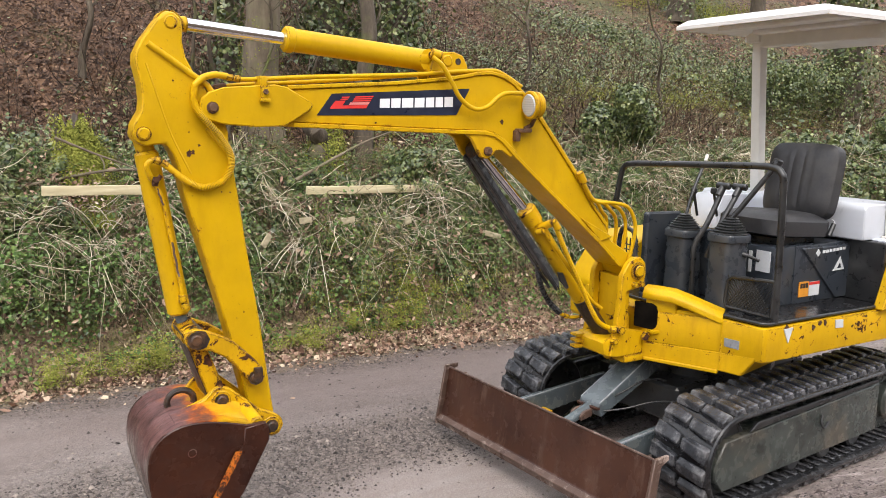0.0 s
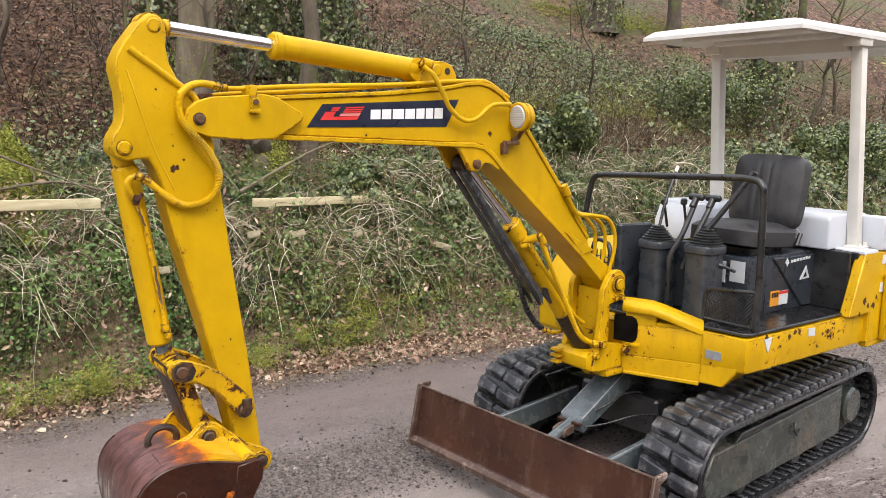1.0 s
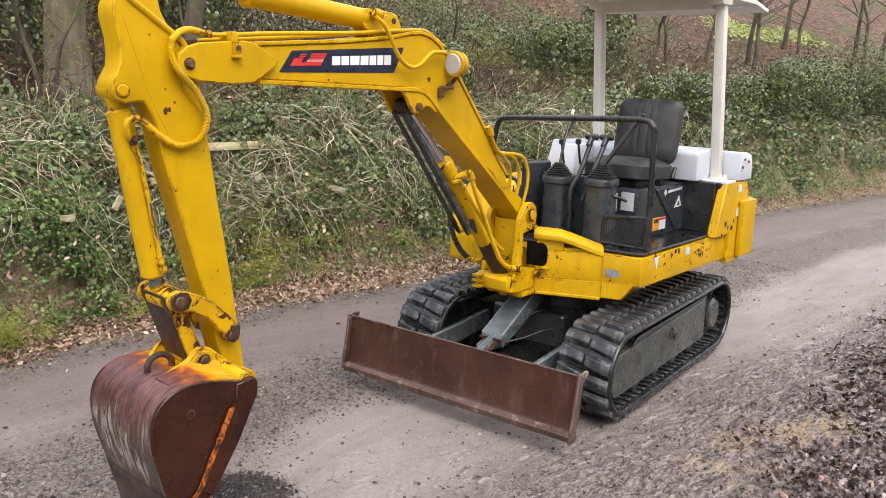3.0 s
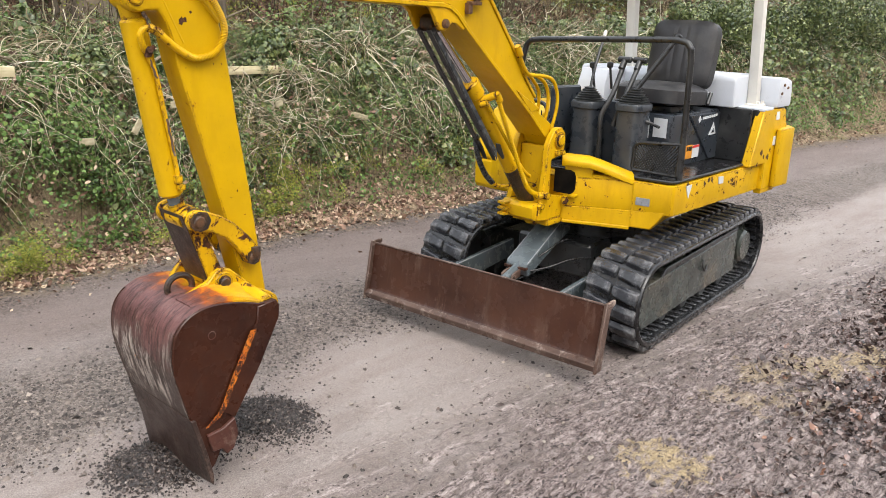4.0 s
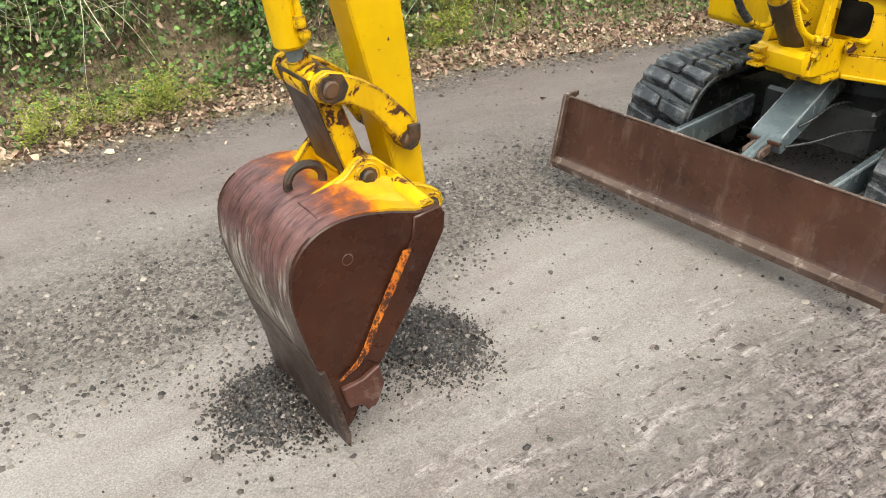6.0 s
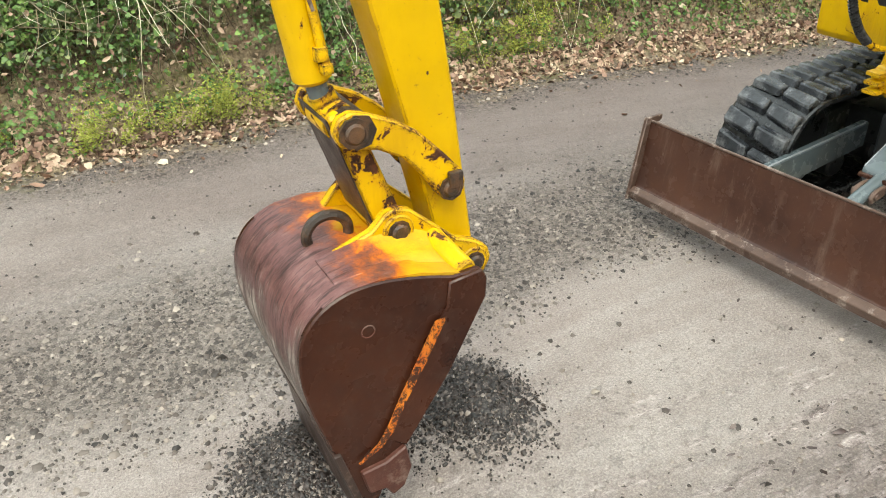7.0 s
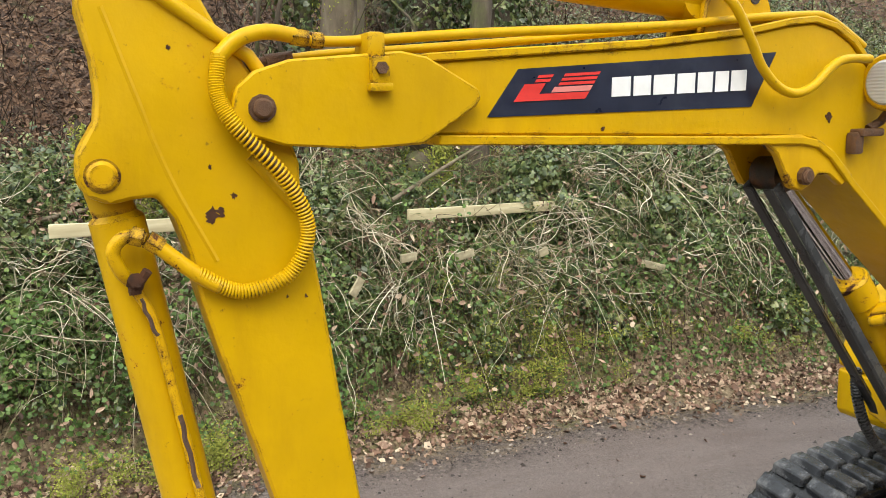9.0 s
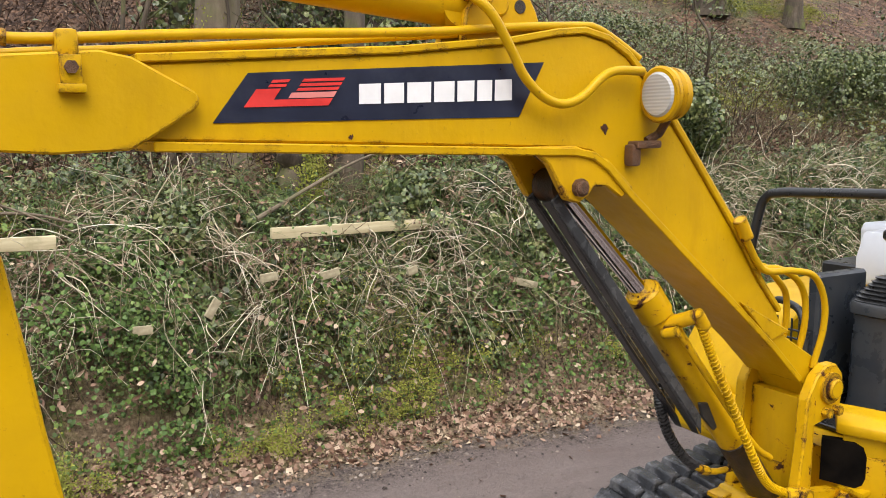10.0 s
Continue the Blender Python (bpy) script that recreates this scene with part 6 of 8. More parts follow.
def land_height(x, y):
    """Height of the ground, and the distance from the lane's edge."""
    d = y - edge_y(x)
    h = 0.012 * ripple(x, y, 3.1, 1) + 0.006 * ripple(x, y, 11, 2)
    h = h + 0.018 * np.clip((-3.3 - d) / 0.8, 0, 1) * (1 + ripple(x, y, 7, 3))
    # tread marks pressed into the soft near side
    soft = np.interp(d + 0.10 * ripple(x, d, 3.0, 93), [-4.6, -3.2, -2.75], [1, 1, 0]) * np.interp(x, [-5, -4, 3.5, 4.5], [0, 1, 1, 0])
    print_ = np.clip(np.sin(78 * x + 26 * d + 2.5 * ripple(x, d, 2.0, 91)), -0.3, 0.8) * np.clip(0.3 + ripple(x, d * 3, 2.4, 94), 0, 1)
    h = h + soft * (0.010 * print_ + 0.012 * ripple(x * 0.4, d * 1.6, 26, 92) + 0.013 * ripple(x, d * 1.3, 46, 95) + 0.010 * ripple(x, d, 90, 96))
    wob = d + 0.07 * ripple(x, y, 2.6, 4) + 0.03 * ripple(x, y, 8, 5)
    prof = np.interp(wob, [0.0, 0.10, 0.22, 0.36, 0.48, 0.62, 0.80, 1.2], [0, 0.05, 0.10, 0.36, 0.62, 0.88, 1.06, 1.30])
    steep = np.interp(x, [-3, 1.5, 5], [0.55, 0.40, 0.30])
    hill = 1.30 + (wob - 1.2) * steep + np.clip(wob - 5, 0, None) * 0.22 + np.clip(wob - 1.2, 0, 3) * 0.10 * ripple(x, y, 0.9, 6)
    # a shelf behind the top of the bank, before the slope goes on
    shelf = np.interp(x, [-7, -5, -0.2, 1.4], [0.3, 1, 1, 0]) * np.interp(wob, [1.2, 2.1, 4.5], [0, 0.40, 0.0])
    hill = hill - shelf
    hill = np.minimum(hill, 26 + 2 * ripple(x, y, 0.05, 8))
    h = h + np.where(wob > 1.2, hill, prof) + np.where(wob > 0.3, 0.045 * ripple(x, y, 5, 7), 0)
    # added, unseen rise well behind the camera: blocks low sky light and darkens reflections
    h = h + np.clip(np.clip(-6.5 - d, 0, None) * 0.62, 0, 11) * (1 + 0.06 * ripple(x, y, 0.5, 9))
    # loose gravel scraped up by the bucket
    for cx, cy, sx, sy, a in ((-2.90, 0.21, 0.13, 0.13, 0.060), (-2.42, 0.15, 0.11, 0.15, 0.050)):
        h = h + a * np.exp(-((x - cx) / sx) ** 2 - ((y - cy) / sy) ** 2)
    return h, d


def sheet():
    def steps(marks):
        out = []
        for a, b, s in marks:
            n = max(1, int(round((b - a) / s)))
            out += [a + (b - a) * k / n for k in range(n)]
        return np.array(out + [marks[-1][1]])
    xs = steps([(-320, -60, 20), (-60, -14, 2), (-14, -6, 0.25), (-6, -4, 0.05), (-4, 1.6, 0.022), (1.6, 4, 0.045), (4, 9, 0.10), (9, 16, 0.3), (16, 60, 2), (60, 320, 20)])
    ds = steps([(-320, -60, 20), (-60, -12, 2), (-12, -5, 0.25), (-5, -4.2, 0.05), (-4.2, -2.7, 0.020), (-2.7, 0, 0.05), (0, 1.6, 0.04), (1.6, 6, 0.15), (6, 20, 0.5), (20, 60, 2), (60, 320, 20)])
    X, D = np.meshgrid(xs, ds, indexing="ij")
    Y = edge_y(X) + D
    Z, _ = land_height(X, Y)
    n, m = X.shape
    idx = np.arange(n * m).reshape(n, m)
    quads = np.stack([idx[:-1, :-1], idx[1:, :-1], idx[1:, 1:], idx[:-1, 1:]], -1).reshape(-1, 4)
    me = bpy.data.meshes.new("ground")
    me.vertices.add(n * m)
    me.vertices.foreach_set("co", np.stack([X, Y, Z], -1).reshape(-1).astype(np.float32))
    me.loops.add(quads.size)
    me.loops.foreach_set("vertex_index", quads.reshape(-1).astype(np.int32))
    me.polygons.add(len(quads))
    me.polygons.foreach_set("loop_start", np.arange(0, quads.size, 4, dtype=np.int32))
    me.polygons.foreach_set("use_smooth", np.ones(len(quads), bool))
    at = me.attributes.new("across", "FLOAT", "POINT")
    at.data.foreach_set("value", D.reshape(-1).astype(np.float32))
    me.update(calc_edges=True)
    me.validate()
    me.materials.append(EARTH)
    return tagged(new("ground", me), "gravel lane with a leaf-strewn verge, earth bank and wooded slope", "ground", kind="structure")


sheet()


# ---- what grows and lies about, by the thousand ----
def unit(v):
    return v / np.maximum(np.linalg.norm(v, axis=-1, keepdims=True), 1e-6)


def scatter(name, template, tris, pos, normal, size, material, label, category, rng, spin=None, squash=None):
    """One object of many small pieces: template points (n, 3) with z along the normal, laid at each place."""
    n = len(pos)
    normal = unit(normal)
    ref = rng.normal(size=(n, 3)) if spin is None else spin
    t = unit(np.cross(normal, ref))
    b = np.cross(normal, t)
    T = np.asarray(template, float)
    S = size[:, None, None] * (np.ones((n, 1, 3)) if squash is None else squash[:, None, :])
    P = T[None] * S
    V = pos[:, None, :] + P[..., 0:1] * t[:, None] + P[..., 1:2] * b[:, None] + P[..., 2:3] * normal[:, None]
    F = np.asarray(tris)[None] + (np.arange(n) * len(T))[:, None, None]
    return mesh_from(name, V.reshape(-1, 3), F.reshape(-1, 3), material, label, category)


def mesh_from(name, V, F, material, label, category, smooth=False):
    me = bpy.data.meshes.new(name)
    k = F.shape[1]
    me.vertices.add(len(V))
    me.vertices.foreach_set("co", V.reshape(-1).astype(np.float32))
    me.loops.add(F.size)
    me.loops.foreach_set("vertex_index", F.reshape(-1).astype(np.int32))
    me.polygons.add(len(F))
    me.polygons.foreach_set("loop_start", np.arange(0, F.size, k, dtype=np.int32))
    if smooth:
        me.polygons.foreach_set("use_smooth", np.ones(len(F), bool))
    me.update(calc_edges=True)
    me.materials.append(material)
    return tagged(new(name, me), label, category, kind="stuff")


IVY_LEAF = [(0, -0.05, 0), (0.26, -0.24, -0.04), (0.37, -0.02, 0.03), (0.42, 0.20, -0.05), (0.27, 0.40, 0.02), (0, 0.66, -0.10), (-0.27, 0.40, 0.02), (-0.42, 0.20, -0.05), (-0.37, -0.02, 0.03), (-0.26, -0.24, -0.04)]
IVY_TRI = [(0, 1, 2), (0, 2, 4), (2, 3, 4), (0, 4, 5), (0, 5, 6), (0, 6, 8), (6, 7, 8), (0, 8, 9)]
OVAL = [(0, -0.5, 0), (0.26, -0.15, 0.10), (0.22, 0.25, 0.08), (0, 0.55, 0.02), (-0.22, 0.25, 0.11), (-0.26, -0.15, 0.06), (0, 0, -0.03)]
OVAL_TRI = [(6, 0, 1), (6, 1, 2), (6, 2, 3), (6, 3, 4), (6, 4, 5), (6, 5, 0)]
PEBBLE = [(0.04, 0.02, 0.42), (0.5, 0.05, -0.06), (0.12, 0.48, -0.08), (-0.46, 0.22, -0.06), (-0.30, -0.42, -0.08), (0.28, -0.40, -0.06)]
PEBBLE_TRI = [(0, 1, 2), (0, 2, 3), (0, 3, 4), (0, 4, 5), (0, 5, 1)]
LITTER = [(0, -0.5, 0.02), (0.28, 0.0, 0.12), (0, 0.5, 0.03), (-0.28, 0.05, 0.09), (0, 0, -0.03)]
LITTER_TRI = [(4, 0, 1), (4, 1, 2), (4, 2, 3), (4, 3, 0)]
SHARD = [(-0.05, -0.5, 0.03), (0.30, -0.22, 0.16), (0.22, 0.30, -0.04), (-0.06, 0.46, 0.14), (-0.30, 0.06, 0.02), (0.02, -0.04, -0.06)]
SHARD_TRI = [(5, 0, 1), (5, 1, 2), (5, 2, 3), (5, 3, 4), (5, 4, 0)]


def on_land(x, y, lift=0.0):
    z, d = land_height(x, y)
    e = 0.03
    zx, zy = land_height(x + e, y)[0], land_height(x, y + e)[0]
    nrm = unit(np.stack([-(zx - z) / e, -(zy - z) / e, np.ones_like(z)], -1))
    return np.stack([x, y, z], -1) + nrm * lift[:, None] if isinstance(lift, np.ndarray) else np.stack([x, y, z + lift], -1), nrm


def clump(x, y, f, seed):
    return 0.5 + 0.5 * ripple(x, y, f, seed)


rng = np.random.RandomState(5)


def off_sand(x, y):
    """How thick leaves and clods lie: thin where the sand was spilt."""
    k = np.ones_like(x)
    for cx, cy, r, most in SAND:
        k = k * (1 - 0.9 * most * np.exp(-((x - cx) ** 2 + (y - cy) ** 2) / (r * 1.05) ** 2))
    return k


def near_x(n, a=-7.0, b=13.0):
    """Places along the lane, thickest where the camera passes nearest."""
    k = int(n * 0.72)
    return np.concatenate([rng.uniform(-4.6, 4.2, k), rng.uniform(a, b, n - k)])


# ivy over the bank, in bulging clumps with dark gaps
def bulge(x, d, seed=22):
    return np.clip(clump(x, d * 1.5, 3.6, seed) * 0.55 + clump(x, d, 9.0, seed + 1) * 0.40 + clump(x, d * 1.2, 22.0, seed + 2) * 0.90 - 0.58, 0, 1)


def ivy(name, x, d, size, lift, label, grow=1.0, small=False):
    b = bulge(x, d)
    hem = 0.36 + 0.10 * ripple(x, d * 0, 3.0, 61) + 0.05 * ripple(x, d * 0, 11.0, 62)
    keep = rng.rand(len(x)) < np.clip((d - hem) / 0.05, 0, 1) * np.clip((0.03 + 2.3 * b) * grow, 0, 1)
    x, d, b, hem = x[keep], d[keep], b[keep], hem[keep]
    p, nrm = on_land(x, edge_y(x) + d, rng.beta(2.4, 1.3, len(x)) * (0.03 + lift * b * np.interp(d, [0.34, 0.70], [0.4, 1.0])))
    # the lowest trails hang clear of the earth
    hang = np.clip(1 - (d - hem) / 0.22, 0, 1)
    p[:, 1] -= hang * rng.uniform(0.02, 0.12, len(x))
    p[:, 2] -= hang * rng.uniform(0.0, 0.12, len(x))
    face = unit(nrm * 0.8 + rng.normal(size=p.shape) * 0.85 + np.array([-0.2, -0.3, 0.35]))
    return scatter(name, LITTER if small else IVY_LEAF, LITTER_TRI if small else IVY_TRI, p, face, np.clip(rng.lognormal(math.log(size), 0.38, len(x)), size * 0.4, size * 2.0), IVY, label, "ivy", rng)


def spread(n, k, a, b):
    """Places over the face of the bank, thinning out up the slope."""
    x = rng.uniform(a, b, n)
    return x, np.where(rng.rand(n) < k, rng.uniform(0.30, 1.30, n), rng.gamma(1.6, 0.8, n) + 0.9)


def cover(x, d):
    bare = 1 - 0.7 * np.exp(-((x + 2.55) / 0.55) ** 2) * (d < 0.52)
    bare = bare * (1 - 0.85 * np.clip(1.6 - np.abs(x + 0.52) / 0.36, 0, 1) * np.clip((d - 0.86) / 0.1, 0, 1) * (d < 2.6))
    return bare * np.interp(d, [0.3, 0.95, 1.2, 1.6, 4.0], [1.0, 0.95, 0.40, 0.10, 0.05]) * np.interp(x, [-5, -1.6, 0.5, 4], [0.75, 0.95, 0.85, 0.8])


x, d = spread(135000, 0.82, -5.0, 4.6)
ivy("ivy", x, d, 0.0300, 0.32, "dark green ivy covering the bank", cover(x, d))
x, d = spread(150000, 0.86, -5.0, 4.6)
ivy("bank_herbs", x, d, 0.0210, 0.33, "small green leaves mixed into the ivy on the bank", cover(x, d), small=True)
n = 62000
x = rng.uniform(4.4, 16, n)
d = np.where(rng.rand(n) < 0.85, rng.uniform(0.22, 1.5, n), rng.gamma(2.0, 1.0, n) + 1.0)
ivy("ivy", x, d, 0.042, 0.42, "grey-green ivy on the lane side bank", np.interp(d, [0.3, 1.3, 2, 6], [1.3, 1.0, 0.30, 0.10]))


# soft green weeds and yellow-green moss in their patches on the bank's foot
def patches(spots, count):
    """Places in loose patches: (x, d, spread x, spread d, weight)."""
    w = np.array([q[4] for q in spots], float)
    k = rng.choice(len(spots), count, p=w / w.sum())
    q = np.array(spots)[k]
    return q[:, 0] + rng.normal(size=count) * q[:, 2], q[:, 1] + rng.normal(size=count) * q[:, 3]


def tufts(spots, count, per, spread):
    """Small tufts inside the patches: places, and how high each piece stands."""
    cx, cd = patches(spots, count)
    own = rng.randint(0, count, count * per)
    tall = rng.uniform(0.4, 1.6, count)[own]
    return cx[own] + rng.normal(0, spread, len(own)), cd[own] + rng.normal(0, spread * 0.8, len(own)), tall


HERB_SPOTS = [(-3.5, 0.50, 0.40, 0.06, 4), (-2.8, 0.50, 0.30, 0.06, 4), (-2.0, 0.52, 0.2, 0.08, 2.5), (-1.75, 0.50, 0.14, 0.1, 3.5), (-0.9, 0.52, 0.15, 0.07, 2.2), (0.1, 0.5, 0.3, 0.08, 1), (0.9, 0.5, 0.3, 0.08, 1.5), (2.4, 0.4, 0.5, 0.10, 2),
              (4.0, 0.4, 0.7, 0.10, 2), (7.0, 0.33, 0.9, 0.10, 4), (9.0, 0.33, 0.9, 0.12, 3), (-4.6, 0.5, 0.4, 0.12, 3), (1.5, 1.5, 0.5, 0.3, 1), (-3.2, 0.14, 0.3, 0.04, 0.4), (-1.75, 1.35, 0.10, 0.08, 0.7), (0.5, 1.3, 0.12, 0.1, 0.6)]
x, d, tall = tufts(HERB_SPOTS, 1000, 18, 0.050)
p, nrm = on_land(x, edge_y(x) + d, (rng.gamma(2.0, 0.045, len(x)) + 0.07) * tall)
face = unit(nrm * 0.5 + rng.normal(size=p.shape) * 0.75 + np.array([-0.2, -0.4, 0.6]))
scatter("bank_weeds", IVY_LEAF, IVY_TRI, p, face, rng.uniform(0.013, 0.034, len(x)), HERB, "bright green weeds along the foot of the bank", "weeds", rng)
MOSSES = [(-2.65, 0.10, 0.22, 0.05, 0.9), (-2.25, 0.12, 0.10, 0.04, 1), (-0.90, 0.42, 0.09, 0.12, 1.3), (-0.60, 0.44, 0.12, 0.13, 2.0), (-0.28, 0.38, 0.16, 0.10, 1.2), (0.30, 0.36, 0.14, 0.05, 0.5), (1.2, 0.35, 0.3, 0.05, 0.7), (2.6, 0.3, 0.5, 0.06, 0.9), (-3.6, 0.14, 0.3, 0.05, 0.4), (0.7, 0.8, 0.06, 0.06, 0.7), (-1.3, 0.14, 0.12, 0.03, 0.6),
          (-0.1, 1.25, 0.10, 0.08, 0.6), (1.25, 1.5, 0.08, 0.08, 0.6)]
x, d, tall = tufts(MOSSES, 200, 150, 0.030)
p, nrm = on_land(x, edge_y(x) + d, (rng.gamma(2.2, 0.036, len(x)) + 0.02) * tall)
scatter("verge_moss", LITTER, LITTER_TRI, p, unit(nrm * 0.6 + rng.normal(size=p.shape) * 0.5 + np.array([-0.1, -0.3, 0.6])), rng.uniform(0.006, 0.0165, len(x)), MOSS_LEAF, "yellow-green moss and young plants on the verge", "moss", rng)
UP = [(4.5, 3.05, 0.5, 0.07, 3), (3.4, 2.9, 0.5, 0.25, 2), (5.6, 2.6, 0.6, 0.2, 1.5), (9.0, 7.3, 0.35, 0.25, 2.5), (10.0, 7.0, 0.4, 0.2, 2), (8.0, 7.6, 0.3, 0.2, 1.2), (2.2, 2.2, 0.5, 0.25, 1.2), (6.0, 3.6, 0.8, 0.2, 1.5), (0.6, 2.0, 0.3, 0.2, 0.6)]
x, d, tall = tufts(UP, 520, 60, 0.06)
p, nrm = on_land(x, edge_y(x) + d, rng.gamma(1.6, 0.035, len(x)) * tall)
scatter("slope_moss", LITTER, LITTER_TRI, p, unit(nrm + rng.normal(size=p.shape) * 0.7), rng.uniform(0.012, 0.030, len(x)), MOSS_LEAF, "yellow-green moss patches on the wooded slope", "moss", rng)
x, d = patches([(5.5, 6.2, 0.6, 0.4, 3), (6.6, 5.6, 0.8, 0.5, 3), (5.8, 3.7, 0.6, 0.4, 2), (3.0, 4.5, 0.9, 0.6, 2), (8.5, 4.5, 1.2, 0.8, 3), (-3.0, 1.5, 0.5, 0.25, 2), (1.6, 3.2, 0.8, 0.5, 1.5), (-1.5, 1.9, 0.4, 0.3, 0.7), (3.6, 3.3, 0.9, 0.35, 3), (5.0, 4.6, 1.0, 0.5, 3), (7.2, 4.4, 0.8, 0.6, 2)], 26000)
p, nrm = on_land(x, edge_y(x) + d, rng.gamma(1.8, 0.05, len(x)))
scatter("slope_ivy", IVY_LEAF, IVY_TRI, p, unit(nrm + rng.normal(size=p.shape) * 0.6), rng.uniform(0.020, 0.046, len(x)), IVY, "dark ivy patches creeping over the wooded slope", "ivy", rng)
x, d = patches([(15.6, 5.9, 0.5, 0.22, 3), (16.6, 5.7, 0.5, 0.2, 3)], 5000)
p, nrm = on_land(x, edge_y(x) + d, 0.02)
scatter("far_grass", OVAL, OVAL_TRI, p, unit(nrm + rng.normal(size=p.shape) * 0.3), rng.uniform(0.06, 0.12, len(x)), GRASS, "pale green grass in a distant clearing", "grass", rng)

# crumbled earth, twigs and small green along the cut foot of the bank
x = near_x(13500, -6, 11)
d = rng.uniform(0.06, 0.46, len(x))
p, nrm = on_land(x, edge_y(x) + d, 0.002)
scatter("crumbled_soil", PEBBLE, PEBBLE_TRI, p, unit(nrm + rng.normal(size=p.shape) * 0.5), np.clip(rng.lognormal(-4.35, 0.5, len(x)), 0.005, 0.05), SOIL, "crumbled brown soil on the cut foot of the bank", "soil", rng, squash=rng.uniform(0.6, 1.3, (len(x), 3)))
x, d, tall = tufts([(-3.0, 0.28, 0.8, 0.08, 3), (-1.6, 0.27, 0.5, 0.07, 2), (-0.3, 0.28, 0.6, 0.06, 2), (1.2, 0.28, 0.7, 0.06, 2), (3.5, 0.26, 1.5, 0.06, 3)], 420, 11, 0.045)
p, nrm = on_land(x, edge_y(x) + d, rng.gamma(1.6, 0.02, len(x)) * tall)
scatter("foot_plants", IVY_LEAF, IVY_TRI, p, unit(nrm * 0.6 + rng.normal(size=p.shape) * 0.7 + np.array([0, -0.3, 0.4])), rng.uniform(0.010, 0.034, len(x)), HERB, "small green seedlings in the bare earth", "plants", rng)

# fallen leaves along the verge and on the near side of the lane
x = near_x(13000)
d = rng.normal(0.10, 0.11, len(x)) - (rng.rand(len(x)) < 0.03) * rng.gamma(1.5, 0.12, len(x))
p, nrm = on_land(x, edge_y(x) + d, 0.008)
scatter("fallen_leaves", SHARD, SHARD_TRI, p, unit(nrm + rng.normal(size=p.shape) * 0.55), np.clip(rng.lognormal(-3.55, 0.42, len(x)), 0.010, 0.065), DEAD_LEAF, "brown and tan fallen leaves along the verge", "leaves", rng, squash=rng.uniform(0.6, 1.2, (len(x), 3)))
x = rng.uniform(-2.9, 6, 70000)
d = -rng.gamma(3.0, 0.32, len(x)) - 2.65
mat_d = d + 0.35 * ripple(x, d, 2.1, 71)
keep = rng.rand(len(x)) < np.interp(x, [-2.7, -1.2, 0.5], [0.06, 0.75, 1]) * np.interp(mat_d, [-3.7, -3.25, -2.95], [0.7, 0.25, 0.03]) * off_sand(x, edge_y(x) + d) * np.clip(clump(x, d, 7.0, 72) * 1.8 - 0.25, 0.05, 1)
x, d = x[keep], d[keep]
p, nrm = on_land(x, edge_y(x) + d, rng.uniform(0.002, 0.016, len(x)))
scatter("wet_leaves", SHARD, SHARD_TRI, p, unit(nrm + rng.normal(size=p.shape) * 0.5), rng.uniform(0.006, 0.023, len(x)), SHREDS, "wet dark leaf shreds trodden into the lane side", "leaves", rng, squash=rng.uniform(0.45, 1.3, (len(x), 3)))

# whole brown leaves matted together beside the lane
x = rng.uniform(-2.0, 5.5, 60000)
y = -1.10 - rng.uniform(0, 2.1, len(x))
rim = y + 0.22 * ripple(x, y, 2.4, 81) + 0.10 * ripple(x, y, 8, 82)
keep = rng.rand(len(x)) < np.interp(rim, [-3.2, -2.3, -1.70, -1.44, -1.18], [0, 0.8, 1, 0.5, 0.0]) * np.interp(x, [3.8, 5.4], [1, 0]) * off_sand(x, y) * np.interp(x, [-2.0, -0.9], [0.1, 1]) * np.clip(clump(x, y, 5, 83) * 2 - 0.2, 0.12, 1)
x, y = x[keep], y[keep]
p, nrm = on_land(x, y, rng.uniform(0.004, 0.024, len(x)))
scatter("matted_leaves", SHARD, SHARD_TRI, p, unit(nrm + rng.normal(size=p.shape) * 0.6), np.clip(rng.lognormal(-3.66, 0.42, len(x)), 0.010, 0.058), WET_LEAF, "matted dark brown wet leaves beside the lane", "leaves", rng, squash=rng.uniform(0.55, 1.3, (len(x), 3)))

# mud clods and matted leaf churned up by the tracks on the near side
x = rng.uniform(-3.2, 4.2, 120000)
d = rng.uniform(-4.7, -2.3, len(x))
keep = rng.rand(len(x)) < np.interp(d + 0.25 * ripple(x, d, 1.8, 75), [-3.6, -3.35, -3.1, -2.9, -2.65], [0.55, 0.70, 0.85, 0.30, 0.015]) * np.clip(clump(x, d * 1.7, 6.0, 76) * 2.4 - 0.5, 0.04, 1) * (0.25 + 0.75 * (np.sin(34 * (d + 0.05 * x) + 2.2 * ripple(x, d, 1.6, 77)) > -0.2)) * off_sand(x, edge_y(x) + d)
x, d = x[keep], d[keep]
p, nrm = on_land(x, edge_y(x) + d, 0.0)
lie = np.stack([np.ones(len(x)), -0.2 + rng.normal(0, 0.5, len(x)), np.zeros(len(x))], -1)
scatter("mud_clods", PEBBLE, PEBBLE_TRI, p, unit(nrm + rng.normal(size=p.shape) * 0.25), np.clip(rng.lognormal(-4.55, 0.55, len(x)), 0.004, 0.045), MUD, "churned brown mud clods along the lane side", "mud", rng, spin=lie, squash=rng.uniform(0.35, 1.0, (len(x), 3)) * np.array([0.55, 2.0, 0.8]))

